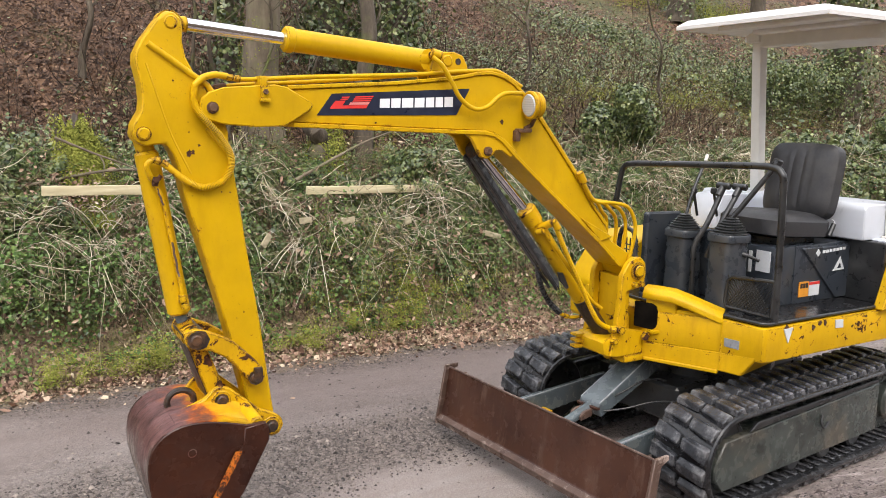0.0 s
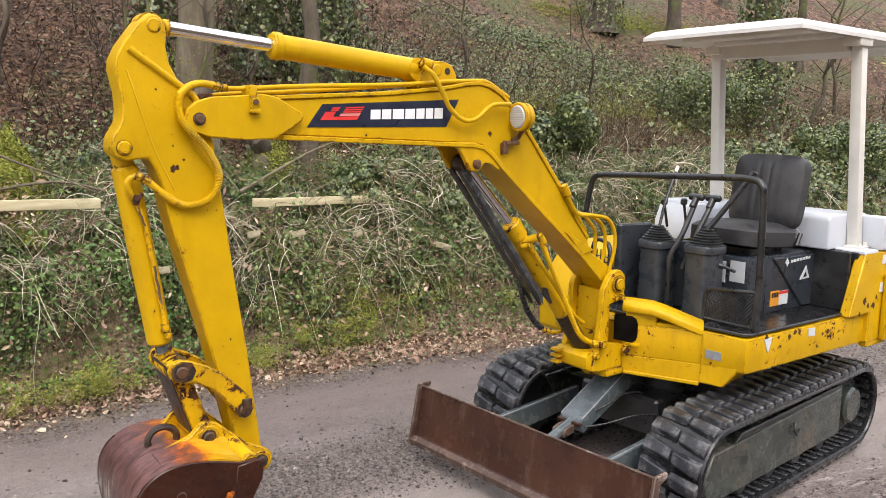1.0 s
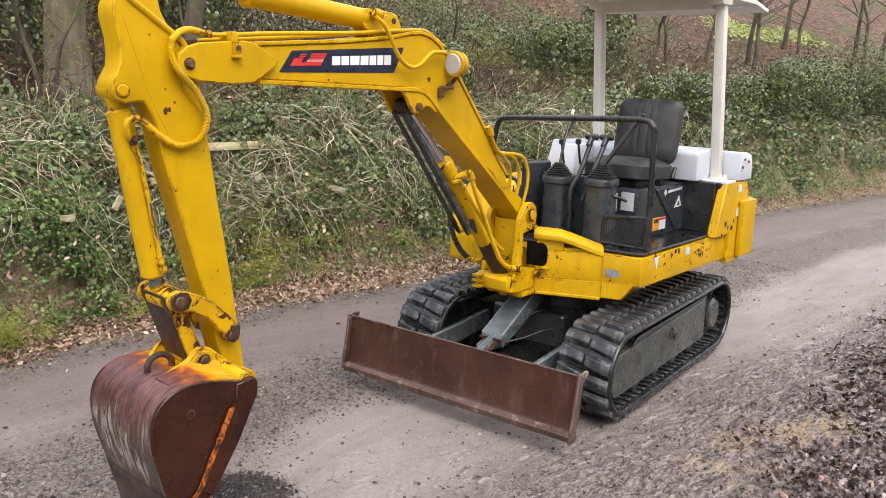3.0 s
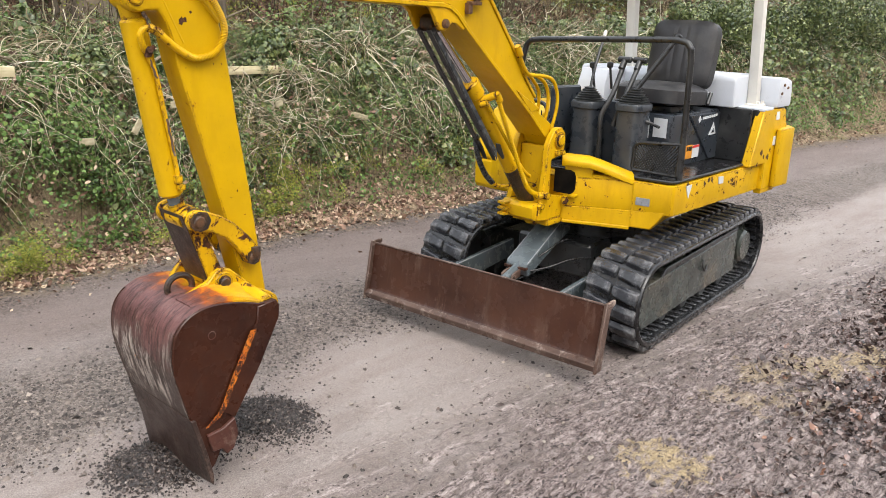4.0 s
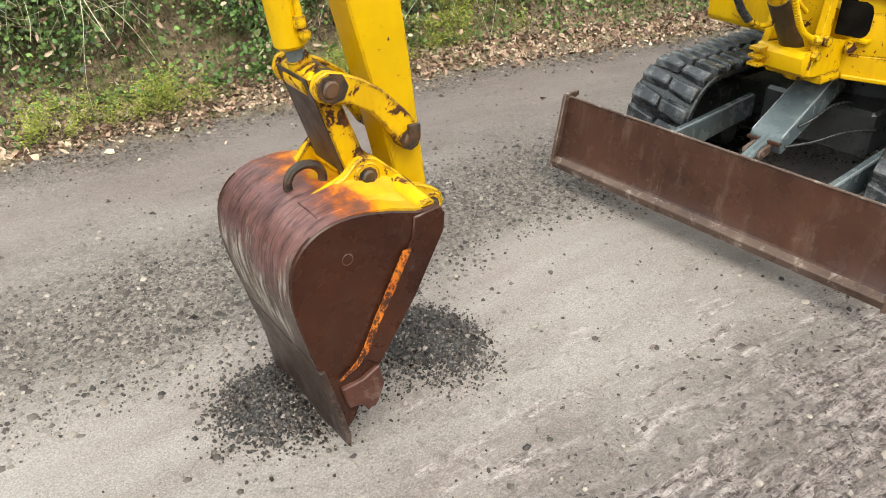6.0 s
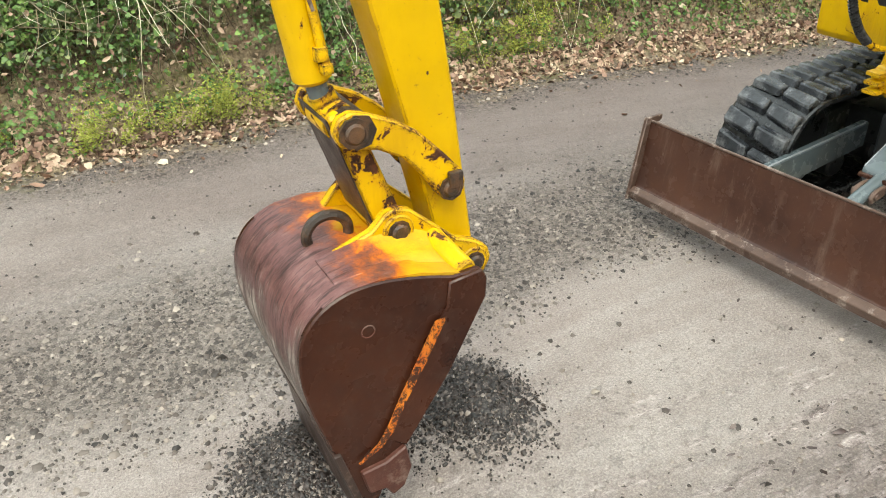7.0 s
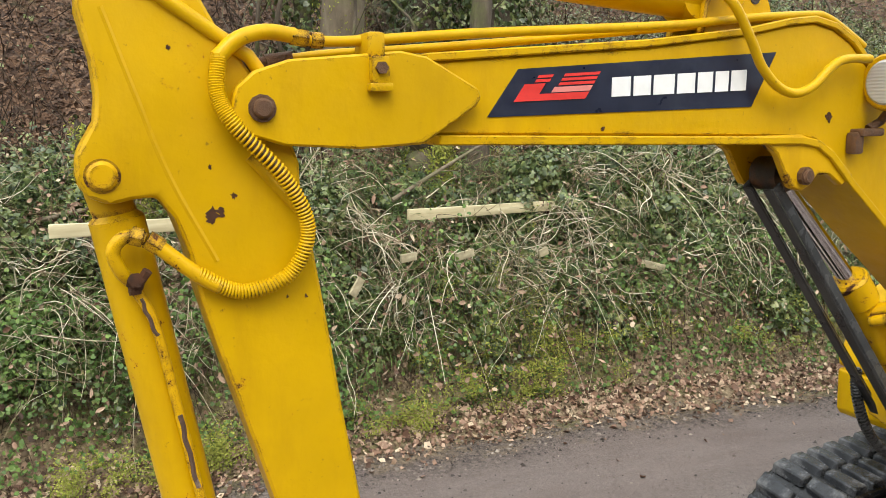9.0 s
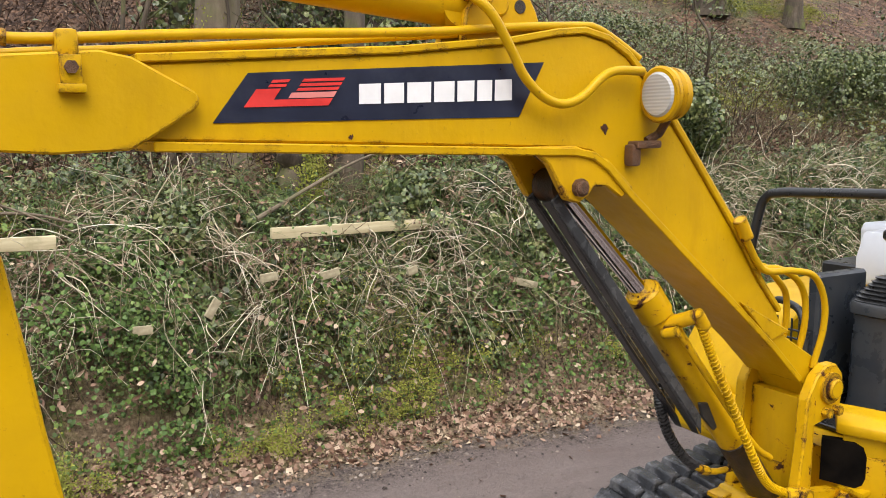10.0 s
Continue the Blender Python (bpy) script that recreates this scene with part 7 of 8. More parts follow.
# leaf litter on the slope
n = 165000
x = np.concatenate([rng.uniform(-6, 6, n // 2), rng.uniform(-12, 18, n - n // 2)])
d = 0.9 + rng.gamma(1.6, 2.6, n)
p, nrm = on_land(x, edge_y(x) + d, 0.02)
scatter("slope_litter", LITTER, LITTER_TRI, p, unit(nrm + rng.normal(size=p.shape) * 0.45), rng.uniform(0.022, 0.058, n), LITTER_LEAF, "brown leaf litter on the wooded slope", "leaves", rng)

# loose stones of the lane
def loose(x, d):
    """How thick the loose stone lies across the lane: two pale wheel tracks, gravel between and beside them."""
    return np.interp(d + 0.22 * ripple(x, d * 2, 1.1, 51) + 0.08 * ripple(x, d, 6, 52), [-4.6, -3.3, -2.95, -2.7, -2.05, -1.88, -1.30, -1.12, -0.4, -0.2, 0], [0.10, 0.12, 0.15, 0.04, 0.025, 0.95, 0.95, 0.08, 0.018, 0.5, 0.7])


x = np.concatenate([rng.uniform(-5, 3.5, 170000), rng.uniform(3.5, 12, 12000)])
d = rng.uniform(-4.6, 0.0, len(x))
keep = rng.rand(len(x)) < loose(x, d)
x, d = x[keep], d[keep]
p, nrm = on_land(x, edge_y(x) + d, 0.001)
sz = np.clip(rng.lognormal(-4.75, 0.55, len(x)), 0.0035, 0.034)
scatter("loose_gravel", PEBBLE, PEBBLE_TRI, p, unit(nrm + rng.normal(size=p.shape) * 0.3), sz, GRAVEL, "loose grey gravel on the lane", "gravel", rng, squash=rng.uniform(0.6, 1.2, (len(x), 3)))
q = []
for cx, cy, sx, sy, k in ((-2.91, 0.20, 0.075, 0.075, 12500), (-2.43, 0.16, 0.068, 0.090, 11000), (-2.66, 0.19, 0.16, 0.09, 1800)):
    q.append(np.stack([rng.normal(cx, sx, k), rng.normal(cy, sy, k)], -1))
q = np.concatenate(q)
p, nrm = on_land(q[:, 0], q[:, 1], 0.003)
scatter("dark_gravel_heap", PEBBLE, PEBBLE_TRI, p, unit(nrm + rng.normal(size=p.shape) * 0.5), np.clip(rng.lognormal(-5.0, 0.45, len(p)), 0.003, 0.024), DARK_GRAVEL, "heap of damp dark gravel round the bucket's lip", "gravel", rng, squash=rng.uniform(0.6, 1.2, (len(p), 3)))


def stems(name, base, way, length, radius, droop, material, label, category, seg=6, wander=0.12):
    """Thin curved stems as three-sided tubes."""
    n = len(base)
    way = unit(way)
    t = np.linspace(0, 1, seg + 1)
    side = unit(np.cross(way, rng.normal(size=(n, 3))))
    side2 = np.cross(way, side)
    curl = rng.normal(size=(n, 2)) * wander
    P = base[:, None] + way[:, None] * (t[None, :, None] * length[:, None, None])
    P = P + side[:, None] * (curl[:, :1, None] * np.sin(t * 3.0)[None, :, None] * length[:, None, None]) + side2[:, None] * (curl[:, 1:, None] * np.sin(t * 4.6)[None, :, None] * length[:, None, None])
    P[..., 2] -= droop[:, None] * (t ** 2)[None] * length[:, None]
    R = radius[:, None] * (1 - 0.65 * t)[None]
    ring = []
    for k in range(3):
        a = k * 2.0944
        ring.append(P + (side[:, None] * math.cos(a) + side2[:, None] * math.sin(a)) * R[..., None])
    V = np.stack(ring, 2)                      # n, seg+1, 3, xyz
    idx = np.arange(n * (seg + 1) * 3).reshape(n, seg + 1, 3)
    q = []
    for k in range(3):
        j = (k + 1) % 3
        q.append(np.stack([idx[:, :-1, k], idx[:, :-1, j], idx[:, 1:, j], idx[:, 1:, k]], -1))
    return mesh_from(name, V.reshape(-1, 3), np.stack(q, 2).reshape(-1, 4), material, label, category, True)


# dry bramble and grass stems: bundles that arch out and hang over the bank, and single strands
k = 200
bx = near_x(k, -6, 11)
bd = np.where(rng.rand(k) < 0.93, rng.uniform(0.50, 1.0, k), 1.0 + rng.gamma(1.5, 0.7, k))
clear = (((bx > -1.25) & (bx < 0.05)) | ((bx > -2.95) & (bx < -2.05))) & (bd > 0.70)
bd = np.where(clear, rng.uniform(0.48, 0.68, k), bd)
per = rng.randint(2, 8, k)
own = np.repeat(np.arange(k), per)
n = len(own)
x, d = bx[own] + rng.normal(0, 0.04, n), bd[own] + rng.normal(0, 0.03, n)
p, nrm = on_land(x, edge_y(x) + d, rng.uniform(0.16, 0.26, n))
lead = np.stack([rng.normal(0.15, 1.0, k), rng.normal(-0.45, 0.25, k), rng.normal(0.0, 0.6, k)], -1)
w = unit(nrm * 0.45 + lead[own]) + rng.normal(size=(n, 3)) * 0.16
stems("dry_stems", p, w, np.minimum(rng.gamma(3.4, 0.066, n), 0.40), rng.uniform(0.0024, 0.0054, n), rng.uniform(0.0, 0.7, n), STRAW, "pale dry bramble and grass stems tangled over the bank", "stems", seg=8, wander=0.12)
n = 3400
x = near_x(n, -6, 12)
d = np.where(rng.rand(n) < 0.90, rng.uniform(0.42, 1.08, n), 1.0 + rng.gamma(1.6, 0.9, n))
clear = (((x > -1.25) & (x < 0.05)) | ((x > -2.95) & (x < -2.05))) & (d > 0.70)
d = np.where(clear, rng.uniform(0.42, 0.68, n), d)
p, nrm = on_land(x, edge_y(x) + d, rng.uniform(0.12, 0.26, n))
w = nrm * 0.25 + np.stack([rng.normal(0, 0.9, n), rng.normal(-0.25, 0.35, n), rng.normal(-0.1, 0.8, n)], -1)
stems("loose_stems", p, w, rng.gamma(3.0, 0.058, n), rng.uniform(0.0012, 0.0034, n), rng.uniform(-0.2, 0.8, n), STRAW, "single dry stems sticking out of the ivy", "stems", wander=0.13)
# sprays of long pale stems that fan out and hang down the face of the bank
k = 46
bx = near_x(k, -5.5, 10)
bd = rng.uniform(0.56, 0.98, k)
clear = (((bx > -1.25) & (bx < 0.05)) | ((bx > -2.95) & (bx < -2.05))) & (bd > 0.74)
bd = np.where(clear, rng.uniform(0.52, 0.72, k), bd)
per = rng.randint(3, 9, k)
own = np.repeat(np.arange(k), per)
n = len(own)
x, d = bx[own] + rng.normal(0, 0.03, n), bd[own] + rng.normal(0, 0.02, n)
p, nrm = on_land(x, edge_y(x) + d, rng.uniform(0.20, 0.30, n))
lead = np.stack([rng.normal(0.35, 0.9, k), rng.normal(-0.5, 0.15, k), rng.normal(-0.35, 0.35, k)], -1)
w = unit(lead[own]) + rng.normal(size=(n, 3)) * 0.30
stems("hanging_sprays", p, w, rng.uniform(0.14, 0.48, n), rng.uniform(0.0024, 0.0052, n), rng.uniform(-0.1, 0.7, n), STRAW, "sprays of pale dry bramble stems hanging over the bank", "stems", seg=8, wander=0.10)
# olive-brown dead stems woven through the ivy
n = 3600
x = near_x(n, -6, 11)
d = rng.uniform(0.42, 1.2, n)
p, nrm = on_land(x, edge_y(x) + d, rng.uniform(0.08, 0.27, n))
w = nrm * 0.2 + np.stack([rng.normal(0, 0.9, n), rng.normal(-0.25, 0.35, n), rng.normal(-0.1, 0.7, n)], -1)
stems("brown_stems", p, w, rng.gamma(3.0, 0.055, n), rng.uniform(0.0014, 0.0042, n), rng.uniform(-0.2, 0.8, n), BRUSH, "olive-brown dead stems woven through the ivy", "stems", wander=0.15)
# green grass blades among the ivy
n = 9000
x = near_x(n, -5.5, 10)
d = rng.uniform(0.40, 1.15, n)
p, nrm = on_land(x, edge_y(x) + d, rng.uniform(0.08, 0.24, n))
w = nrm * 0.3 + np.stack([rng.normal(0, 0.6, n), rng.normal(-0.4, 0.3, n), rng.normal(0.0, 0.6, n)], -1)
stems("grass_blades", p, w, rng.gamma(3.0, 0.042, n), rng.uniform(0.0014, 0.0030, n), rng.uniform(0.2, 1.1, n), HERB, "narrow green grass blades among the ivy", "grass", seg=4, wander=0.08)
# long bramble canes arching up from the top of the bank
n = 90
x = near_x(n, -5, 9)
d = rng.uniform(0.8, 1.5, n)
p, nrm = on_land(x, edge_y(x) + d, 0.02)
w = np.stack([rng.normal(0, 0.7, n), rng.normal(-0.15, 0.4, n), rng.uniform(0.3, 1.2, n)], -1)
stems("bramble_canes", p, w, rng.uniform(0.35, 0.85, n), rng.uniform(0.003, 0.0055, n), rng.uniform(0.2, 0.9, n), STRAW, "long pale bramble canes arching from the bank top", "canes", seg=8, wander=0.06)
# brown roots and trails hanging down the cut earth
n = 900
x = near_x(n, -6, 11)
d = rng.uniform(0.36, 0.55, n)
p, nrm = on_land(x, edge_y(x) + d, rng.uniform(0.04, 0.12, n))
w = np.stack([rng.normal(0, 0.35, n), rng.normal(-0.35, 0.2, n), rng.normal(-0.8, 0.2, n)], -1)
stems("hanging_trails", p, w, rng.gamma(3.0, 0.075, n), rng.uniform(0.001, 0.003, n), rng.uniform(0.0, 0.6, n), TWIG, "thin brown roots and trails hanging over the cut earth", "roots", wander=0.14)
# withered brown leaves caught in the brambles
x, d = patches([(-2.62, 0.74, 0.13, 0.05, 4), (-0.10, 0.72, 0.05, 0.03, 0.5), (-0.95, 0.62, 0.10, 0.05, 0.8), (-2.2, 0.6, 0.10, 0.06, 1), (0.0, 0.8, 2.2, 0.25, 8), (-0.5, 0.45, 1.8, 0.10, 7), (4.0, 0.8, 2.5, 0.3, 4), (-3.5, 0.8, 0.8, 0.25, 3)], 7600)
p, nrm = on_land(x, edge_y(x) + d, rng.uniform(0.06, 0.26, len(x)))
scatter("withered_leaves", OVAL, OVAL_TRI, p, unit(nrm + rng.normal(size=p.shape)), rng.uniform(0.014, 0.048, len(x)), DEAD_LEAF, "withered brown leaves caught in the brambles", "leaves", rng, squash=rng.uniform(0.5, 1.3, (len(x), 3)))
n = 2700
x = near_x(n)
d = 1.25 + rng.gamma(1.5, 1.5, n)
p, nrm = on_land(x, edge_y(x) + d, 0.0)
w = nrm + np.stack([rng.normal(0, 0.5, n), rng.normal(-0.2, 0.4, n), rng.normal(0.3, 0.4, n)], -1)
stems("bare_twigs", p, w, rng.gamma(3.0, 0.16, n), rng.uniform(0.002, 0.006, n), rng.uniform(-0.1, 0.5, n), TWIG, "bare brown twigs and saplings on the slope", "twigs", wander=0.2)

n = 8500
x = rng.uniform(0.8, 11.0, n)
d = 1.1 + rng.gamma(1.7, 1.1, n)
p, nrm = on_land(x, edge_y(x) + d, 0.0)
w = nrm * 0.8 + np.stack([rng.normal(0, 0.8, n), rng.normal(-0.2, 0.5, n), rng.normal(0.1, 0.4, n)], -1)
stems("slope_brush", p, w, rng.gamma(3.0, 0.11, n), rng.uniform(0.0014, 0.0034, n), rng.uniform(0.0, 0.7, n), BRUSH, "dry olive-brown brush on the wooded slope", "brush", seg=5, wander=0.16)


# ---- trees ----
def ground_z(x, y):
    return float(land_height(np.array([float(x)]), np.array([float(y)]))[0][0])


def tree(x, y, r, h, lean, seed, label, ivy=0, limbs=6, moss=0, mossy=0.22):
    rr = random.Random(seed)
    z = ground_z(x, y)
    t = thing("tree", (x, y, z - 0.08), label, "tree", "trees on the slope")
    pts = [Vector((lean[0] * k / 8 * h + rr.uniform(-0.04, 0.04) * k ** 0.5, lean[1] * k / 8 * h + rr.uniform(-0.04, 0.04) * k ** 0.5, h * k / 8)) for k in range(9)]
    bm = tube(pts, r, 14, 4, taper=r * 0.35)
    for v in bm.verts:
        a = math.atan2(v.co.y, v.co.x)
        flare = 1 + min(0.45, h * 0.2) * math.exp(-v.co.z / 0.22) * (1 + 0.4 * math.sin(a * 4 + seed))
        if v.co.z < 1.2:
            v.co.x, v.co.y = v.co.x * flare, v.co.y * flare
    part("trunk", bm, PALE_BARK if "pale" in label else BARK, t)
    for k in range(limbs):
        q = rr.uniform(0.25, 0.95)
        b = pts[0].lerp(pts[-1], q)
        a = rr.uniform(0, 6.3)
        ln = rr.uniform(0.5, 1.3) * (1.2 - 0.5 * q) * min(1.6, h / 3)
        tip = b + Vector((math.cos(a) * ln, math.sin(a) * ln, ln * rr.uniform(0.3, 0.9)))
        mid = b.lerp(tip, 0.5) + Vector((rr.uniform(-.1, .1), rr.uniform(-.1, .1), rr.uniform(0, .12))) * ln
        part("limb", tube([b, mid, tip], r * 0.28, 7, 4, taper=r * 0.05), BARK, t)
    for kind, count, mat_, reach, lab in (("ivy_cover", ivy, IVY, 1.0, "dark ivy climbing the trunk"), ("moss_cover", moss, MOSS_LEAF, mossy, "yellow-green moss on the trunk")):
        if count:
            g = np.random.RandomState(seed)
            q = g.rand(count) ** (1.0 if kind == "ivy_cover" else 1.6) * reach
            c = np.array([pts[0].lerp(pts[-1], 1.0)]) * q[:, None]
            a = g.uniform(0, 6.3, count)
            out = np.stack([np.cos(a), np.sin(a), g.normal(0, 0.3, count)], -1)
            wide = (r * (1.15 - 0.6 * q) + 0.1 * np.exp(-q * h / 0.3)) + (g.gamma(1.5, 0.055, count) * (1.6 - q) if kind == "ivy_cover" else g.gamma(1.3, 0.008, count))
            pp = c + out * wide[:, None] * np.array([1, 1, 0.2])
            ob = scatter(kind, IVY_LEAF if kind == "ivy_cover" else OVAL, IVY_TRI if kind == "ivy_cover" else OVAL_TRI, pp, out + g.normal(size=pp.shape) * 0.4, g.uniform(0.030, 0.062, count) if kind == "ivy_cover" else g.uniform(0.010, 0.024, count), mat_, lab, "", g)
            ob.parent = t
    return t


tree(-0.78, 4.35, 0.175, 5.5, (0.0, 0.02), 3, "pale grey-brown tree trunk on the slope, ivy at its side", moss=1500)
tree(0.95, 5.05, 0.20, 5.5, (0.02, 0.0), 4, "ivy-covered tree trunk on the slope", ivy=12000)
tree(0.42, 5.45, 0.15, 5.5, (0.0, 0.02), 27, "ivy-covered tree trunk on the slope", ivy=9000)
tree(-0.86, 4.98, 0.07, 5.0, (-0.01, 0.02), 29, "slender ivy-covered tree trunk on the slope", ivy=4500)
tree(6.9, 3.3, 0.20, 6.0, (0.0, 0.0), 7, "ivy-covered tree trunk on the slope", ivy=7500)
tree(-0.70, 3.24, 0.12, 0.75, (-0.03, 0.10), 11, "mossy leaning tree stump above the fence rail", moss=9000, limbs=0, mossy=1.0)
tree(-0.42, 3.30, 0.085, 3.2, (0.13, 0.06), 23, "dark leaning tree trunk behind the fence rail", limbs=9)
tree(8.3, 7.2, 0.22, 6.0, (0.02, 0.02), 19, "ivy-covered tree trunk on the slope", ivy=6000)
for k, (x, y, r, h) in enumerate(((9.5, 6.5, 0.13, 6.0), (11.5, 5.0, 0.09, 5.0), (13.0, 7.5, 0.12, 6.0), (-5.0, 6.0, 0.14, 6.0), (3.6, 8.5, 0.12, 6.0))):
    tree(x, y, r, h, (0.02, 0.03), 12 + k, "slender bare tree on the slope", limbs=12)
for k, (x, y, r, h) in enumerate(((12.3, 2.7, 0.045, 3.6), (13.2, 3.1, 0.05, 4.0), (14.1, 2.4, 0.04, 3.4), (15.3, 3.0, 0.055, 4.2), (16.8, 1.8, 0.05, 4.0), (11.2, 3.3, 0.035, 3.0), (9.6, 3.4, 0.03, 2.6), (18.5, 1.5, 0.06, 4.5), (14.8, 1.2, 0.04, 3.2), (-2.1, 5.3, 0.03, 2.6), (-1.22, 4.0, 0.02, 2.6), (-1.05, 4.1, 0.016, 2.2), (-1.5, 4.3, 0.018, 2.5), (-0.5, 3.9, 0.015, 2.0), (0.1, 4.2, 0.018, 2.2), (2.6, 4.6, 0.02, 2.0), (4.2, 4.0, 0.02, 1.8), (7.6, 2.9, 0.03, 2.4))):
    tree(x, y, r, h, (random.uniform(-0.25, 0.25), random.uniform(-0.15, 0.1)), 40 + k, "thin bare sapling with many branches", limbs=15)


def mossy_stump(x, y, z, label):
    """A broken stump leaning into the slope, its face thick with moss."""
    t = thing("tree_stump", (x, y, z), label, "tree stump")
    g = np.random.RandomState(9)
    def face(a, q, lib):
        """The stump's surface: wide roots below, a splintered point leaning back above."""
        wide = (0.29 - 0.22 * q ** 0.9) * (1 + 0.16 * lib.sin(3 * a + 4 * q) + 0.08 * lib.sin(7 * a + 9 * q))
        return (lib.cos(a) * wide - 0.10 * q ** 1.4, lib.sin(a) * wide + 0.14 * q, -0.26 + 0.70 * q + 0.09 * lib.sin(2 * a + 1.2) * q * (1 - 0.5 * q) + 0.03 * lib.sin(11 * a) * q)
    rings = [[Vector(face(j * 2 * math.pi / 26, k / 10, math)) for j in range(26)] for k in range(11)]
    bm = loft(rings)
    part("stump", bm, BARK, t)
    n = 24000
    q, a = g.rand(n) ** 0.9, g.normal(-1.35, 0.62, n)
    pos = np.stack(face(a, q, np), -1)
    out = np.stack([np.cos(a), np.sin(a), np.full(n, 0.5)], -1)
    keep = g.rand(n) < np.clip(0.85 + 0.8 * ripple(pos[:, 0], pos[:, 2], 9, 33), 0.25, 1)
    pos, out = pos[keep] + out[keep] * g.gamma(1.4, 0.012, (keep.sum(), 1)), out[keep]
    ob = scatter("moss_cover", OVAL, OVAL_TRI, pos, out + g.normal(size=out.shape) * 0.6, g.uniform(0.008, 0.020, len(pos)), MOSS_LEAF, "yellow-green moss on the stump", "", g)
    ob.parent = t


mossy_stump(-2.47, 3.30, ground_z(-2.47, 3.30) + 0.10, "broken mossy tree stump at the top of the bank")


def bush(x, y, size, count, seed, label, wide=1.0, tall=1.0):
    g = np.random.RandomState(seed)
    z = ground_z(x, y)
    t = thing("ivy_bush", (x, y, z - 0.02), label, "bush", "ivy bushes on the bank")
    lumps = [(g.normal(0, 0.32, 3) * size * np.array([wide, 0.8 * wide, 0.5 * tall]) + np.array([0, 0, 0.45 * size * tall]), g.uniform(0.25, 0.55) * size * min(wide, 1)) for _ in range(9)]
    pos, out = [], []
    for c, r in lumps:
        k = count // 3
        v = unit(g.normal(size=(k, 3)))
        pos.append(c + v * r * g.uniform(0.55, 1.08, (k, 1)))
        out.append(v)
    pos, out = np.concatenate(pos), np.concatenate(out)
    pos[:, 2] = np.maximum(pos[:, 2], 0.0)
    ob = scatter("ivy_foliage", IVY_LEAF, IVY_TRI, pos, out + g.normal(size=out.shape) * 0.45, g.uniform(0.020, 0.042, len(pos)), IVY, "", "", g)
    ob.parent = t
    for k in range(5):
        a = k * 1.3
        part("stem", tube([(0, 0, -0.02), (math.cos(a) * 0.15 * size, math.sin(a) * 0.15 * size, 0.35 * size), (math.cos(a) * 0.4 * size, math.sin(a) * 0.35 * size, 0.7 * size)], 0.012, 6, 4, taper=0.004), BARK, t)


for x, y, s, c, seed, wide, tall in ((2.20, 2.80, 0.62, 3000, 1, 0.62, 1.5), (5.9, 3.7, 0.95, 4200, 2, 1.0, 1.0), (6.6, 2.1, 0.7, 3000, 3, 1.3, 0.8), (8.3, 1.4, 0.85, 3600, 4, 1.2, 0.9), (9.5, 1.0, 0.95, 3600, 9, 1.1, 0.9), (10.9, 0.6, 1.0, 3600, 5, 1.1, 1.0), (-3.6, 3.3, 0.45, 2200, 6, 1.3, 0.7), (-0.02, 3.05, 0.36, 1800, 7, 0.8, 1.1),
                                     (12.5, -0.1, 1.1, 3600, 8, 1.2, 1.0), (14.5, -0.7, 1.2, 3200, 10, 1.2, 1.0), (-1.45, 3.1, 0.34, 1600, 11, 1.0, 1.0)):
    bush(x, y, s, c, seed, "dense ivy bush on top of the bank", wide, tall)

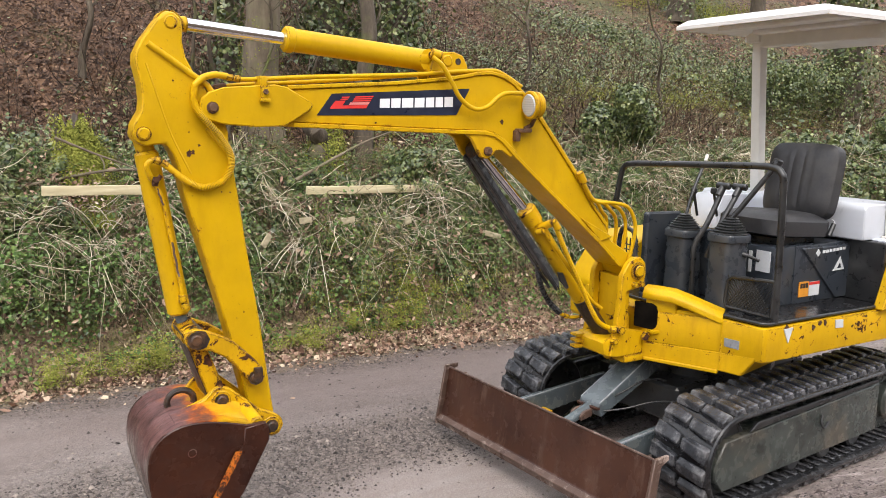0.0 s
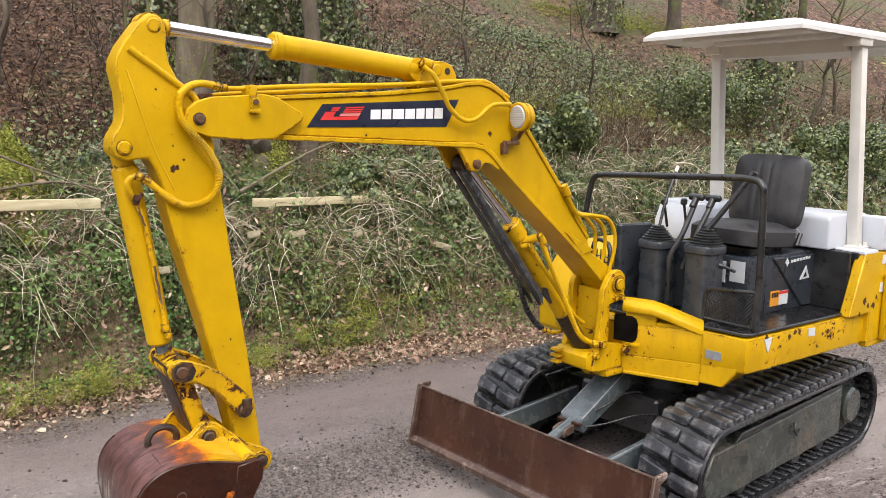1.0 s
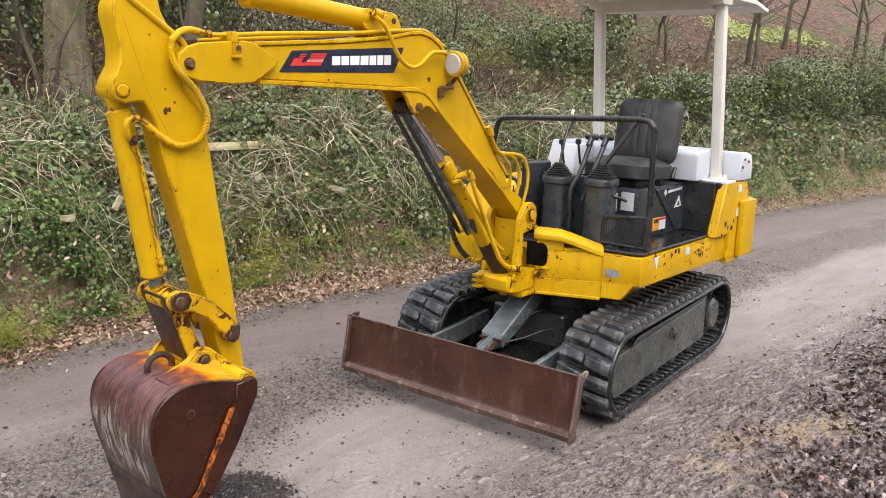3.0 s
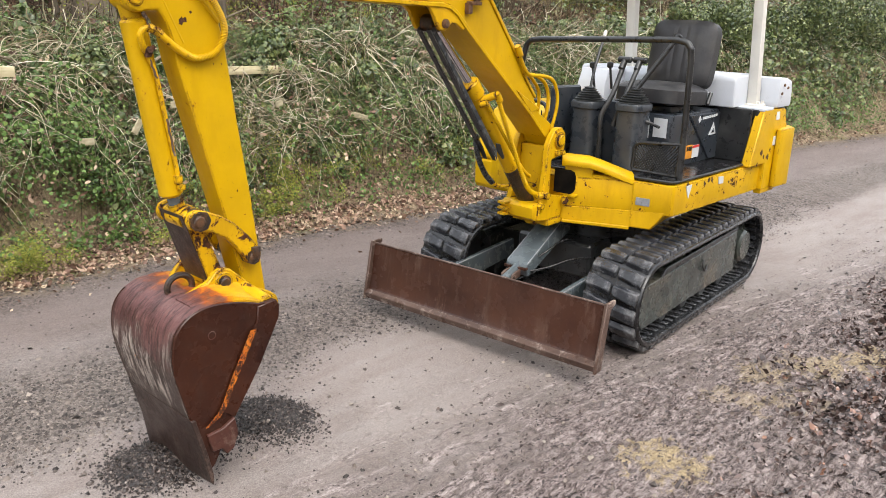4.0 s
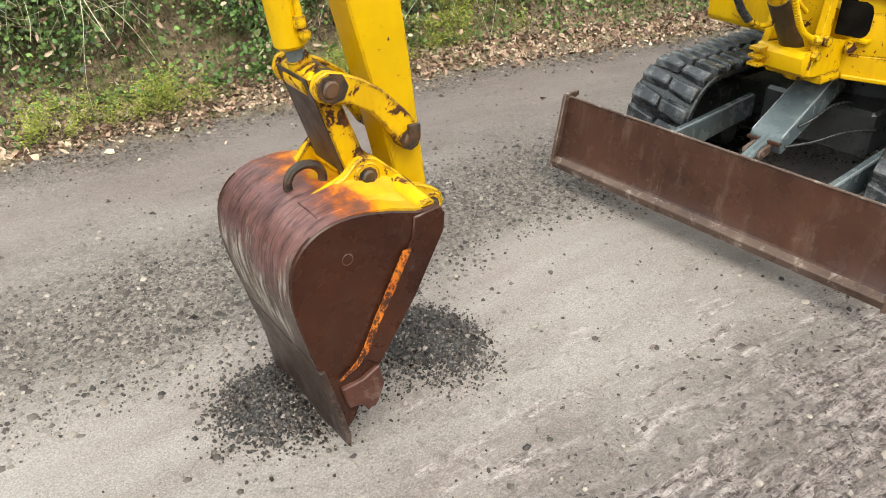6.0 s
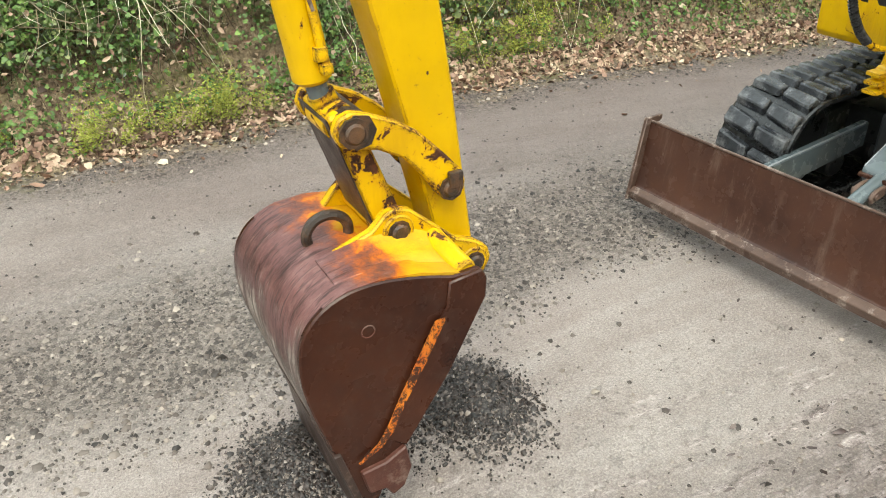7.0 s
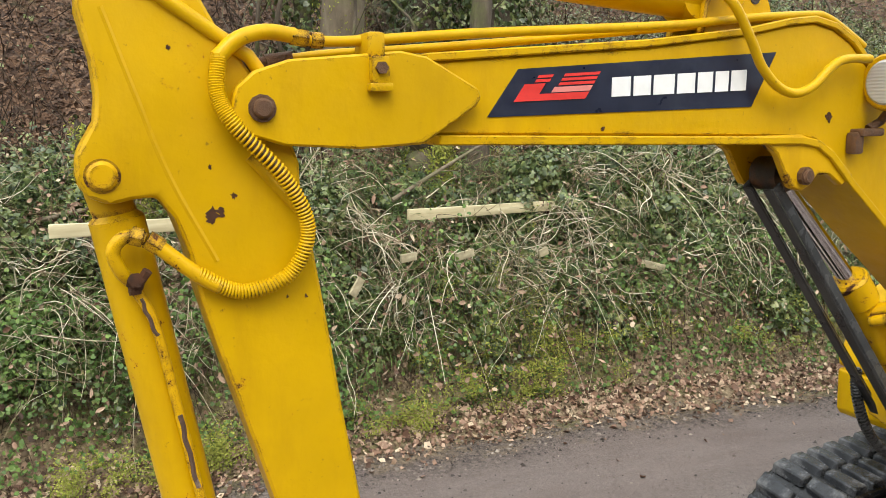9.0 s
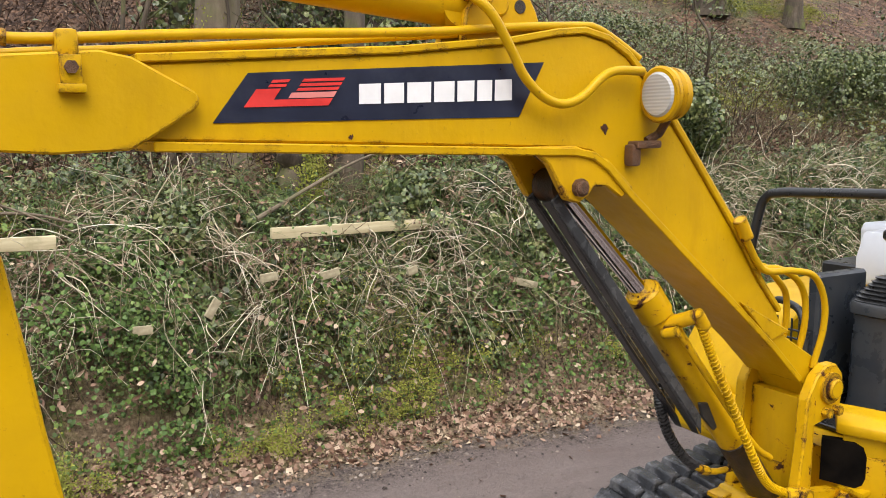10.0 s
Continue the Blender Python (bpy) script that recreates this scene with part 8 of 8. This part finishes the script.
# fence rails and stakes half buried in the ivy
def plank(name, a, b, w, t, label, group, material=TIMBER):
    a, b = Vector(a), Vector(b)
    ob = thing(name, a.lerp(b, 0.5), label, "fence rail" if name == "fence_rail" else "timber", group)
    L = (b - a).length
    bm = box((-L / 2, -t / 2, -w / 2), (L / 2, t / 2, w / 2), 0.004)
    bmesh.ops.subdivide_edges(bm, edges=[e for e in bm.edges if abs(e.verts[0].co.x - e.verts[1].co.x) > L * 0.5], cuts=12)
    for v in bm.verts:
        v.co.z += 0.006 * math.sin(v.co.x * 3.1) + random.uniform(-0.001, 0.001)
    d = (b - a).normalized()
    q = d.to_track_quat("X", "Z").to_matrix().to_4x4()
    part("board", bm, material, ob, m=q)
    return ob


plank("fence_rail", (-1.115, 2.73, 1.148), (-0.07, 2.73, 1.110), 0.058, 0.03, "pale sawn fence rail half hidden in ivy", "fence rails")
plank("fence_rail", (-2.85, 2.74, 1.213), (-2.14, 2.73, 1.183), 0.060, 0.03, "pale sawn fence rail half hidden in ivy", "fence rails")
for a, b in (((-1.54, 2.53, 0.79), (-1.48, 2.54, 0.87)), ((-1.27, 2.52, 0.95), (-1.18, 2.52, 0.955)), ((-0.95, 2.51, 0.925), (-0.84, 2.51, 0.94)), ((-0.44, 2.47, 0.895), (-0.38, 2.47, 0.91)), ((0.24, 2.38, 0.785), (0.40, 2.36, 0.735)), ((-1.88, 2.56, 0.77), (-1.79, 2.56, 0.765))):
    plank("timber_scrap", a, b, 0.042, 0.018, "short weathered timber scrap caught in the brambles", "timber scraps", OLD_TIMBER)

# fallen branches
for pts, r in (([(-0.60, 2.98, 1.14), (-0.25, 2.98, 1.25), (0.18, 3.0, 1.38)], 0.017), ([(-1.10, 2.95, 1.20), (-0.80, 2.97, 1.34), (-0.50, 3.0, 1.47), (-0.20, 3.05, 1.56)], 0.014), ([(-2.9, 3.2, 1.2), (-2.3, 3.1, 1.3), (-1.9, 3.1, 1.2)], 0.012), ([(-2.72, 2.98, 1.52), (-2.50, 2.98, 1.42), (-2.28, 2.97, 1.33), (-2.02, 2.95, 1.20)], 0.009), ([(-2.46, 2.98, 1.405), (-2.44, 2.96, 1.34), (-2.46, 2.95, 1.26)], 0.006)):
    b = part("fallen_branch", tube(pts, r, 8, 6, taper=r * 0.4), PALE_BARK)
    tagged(b, "fallen grey-brown branch lying over the bank", "branch", "fallen branches")
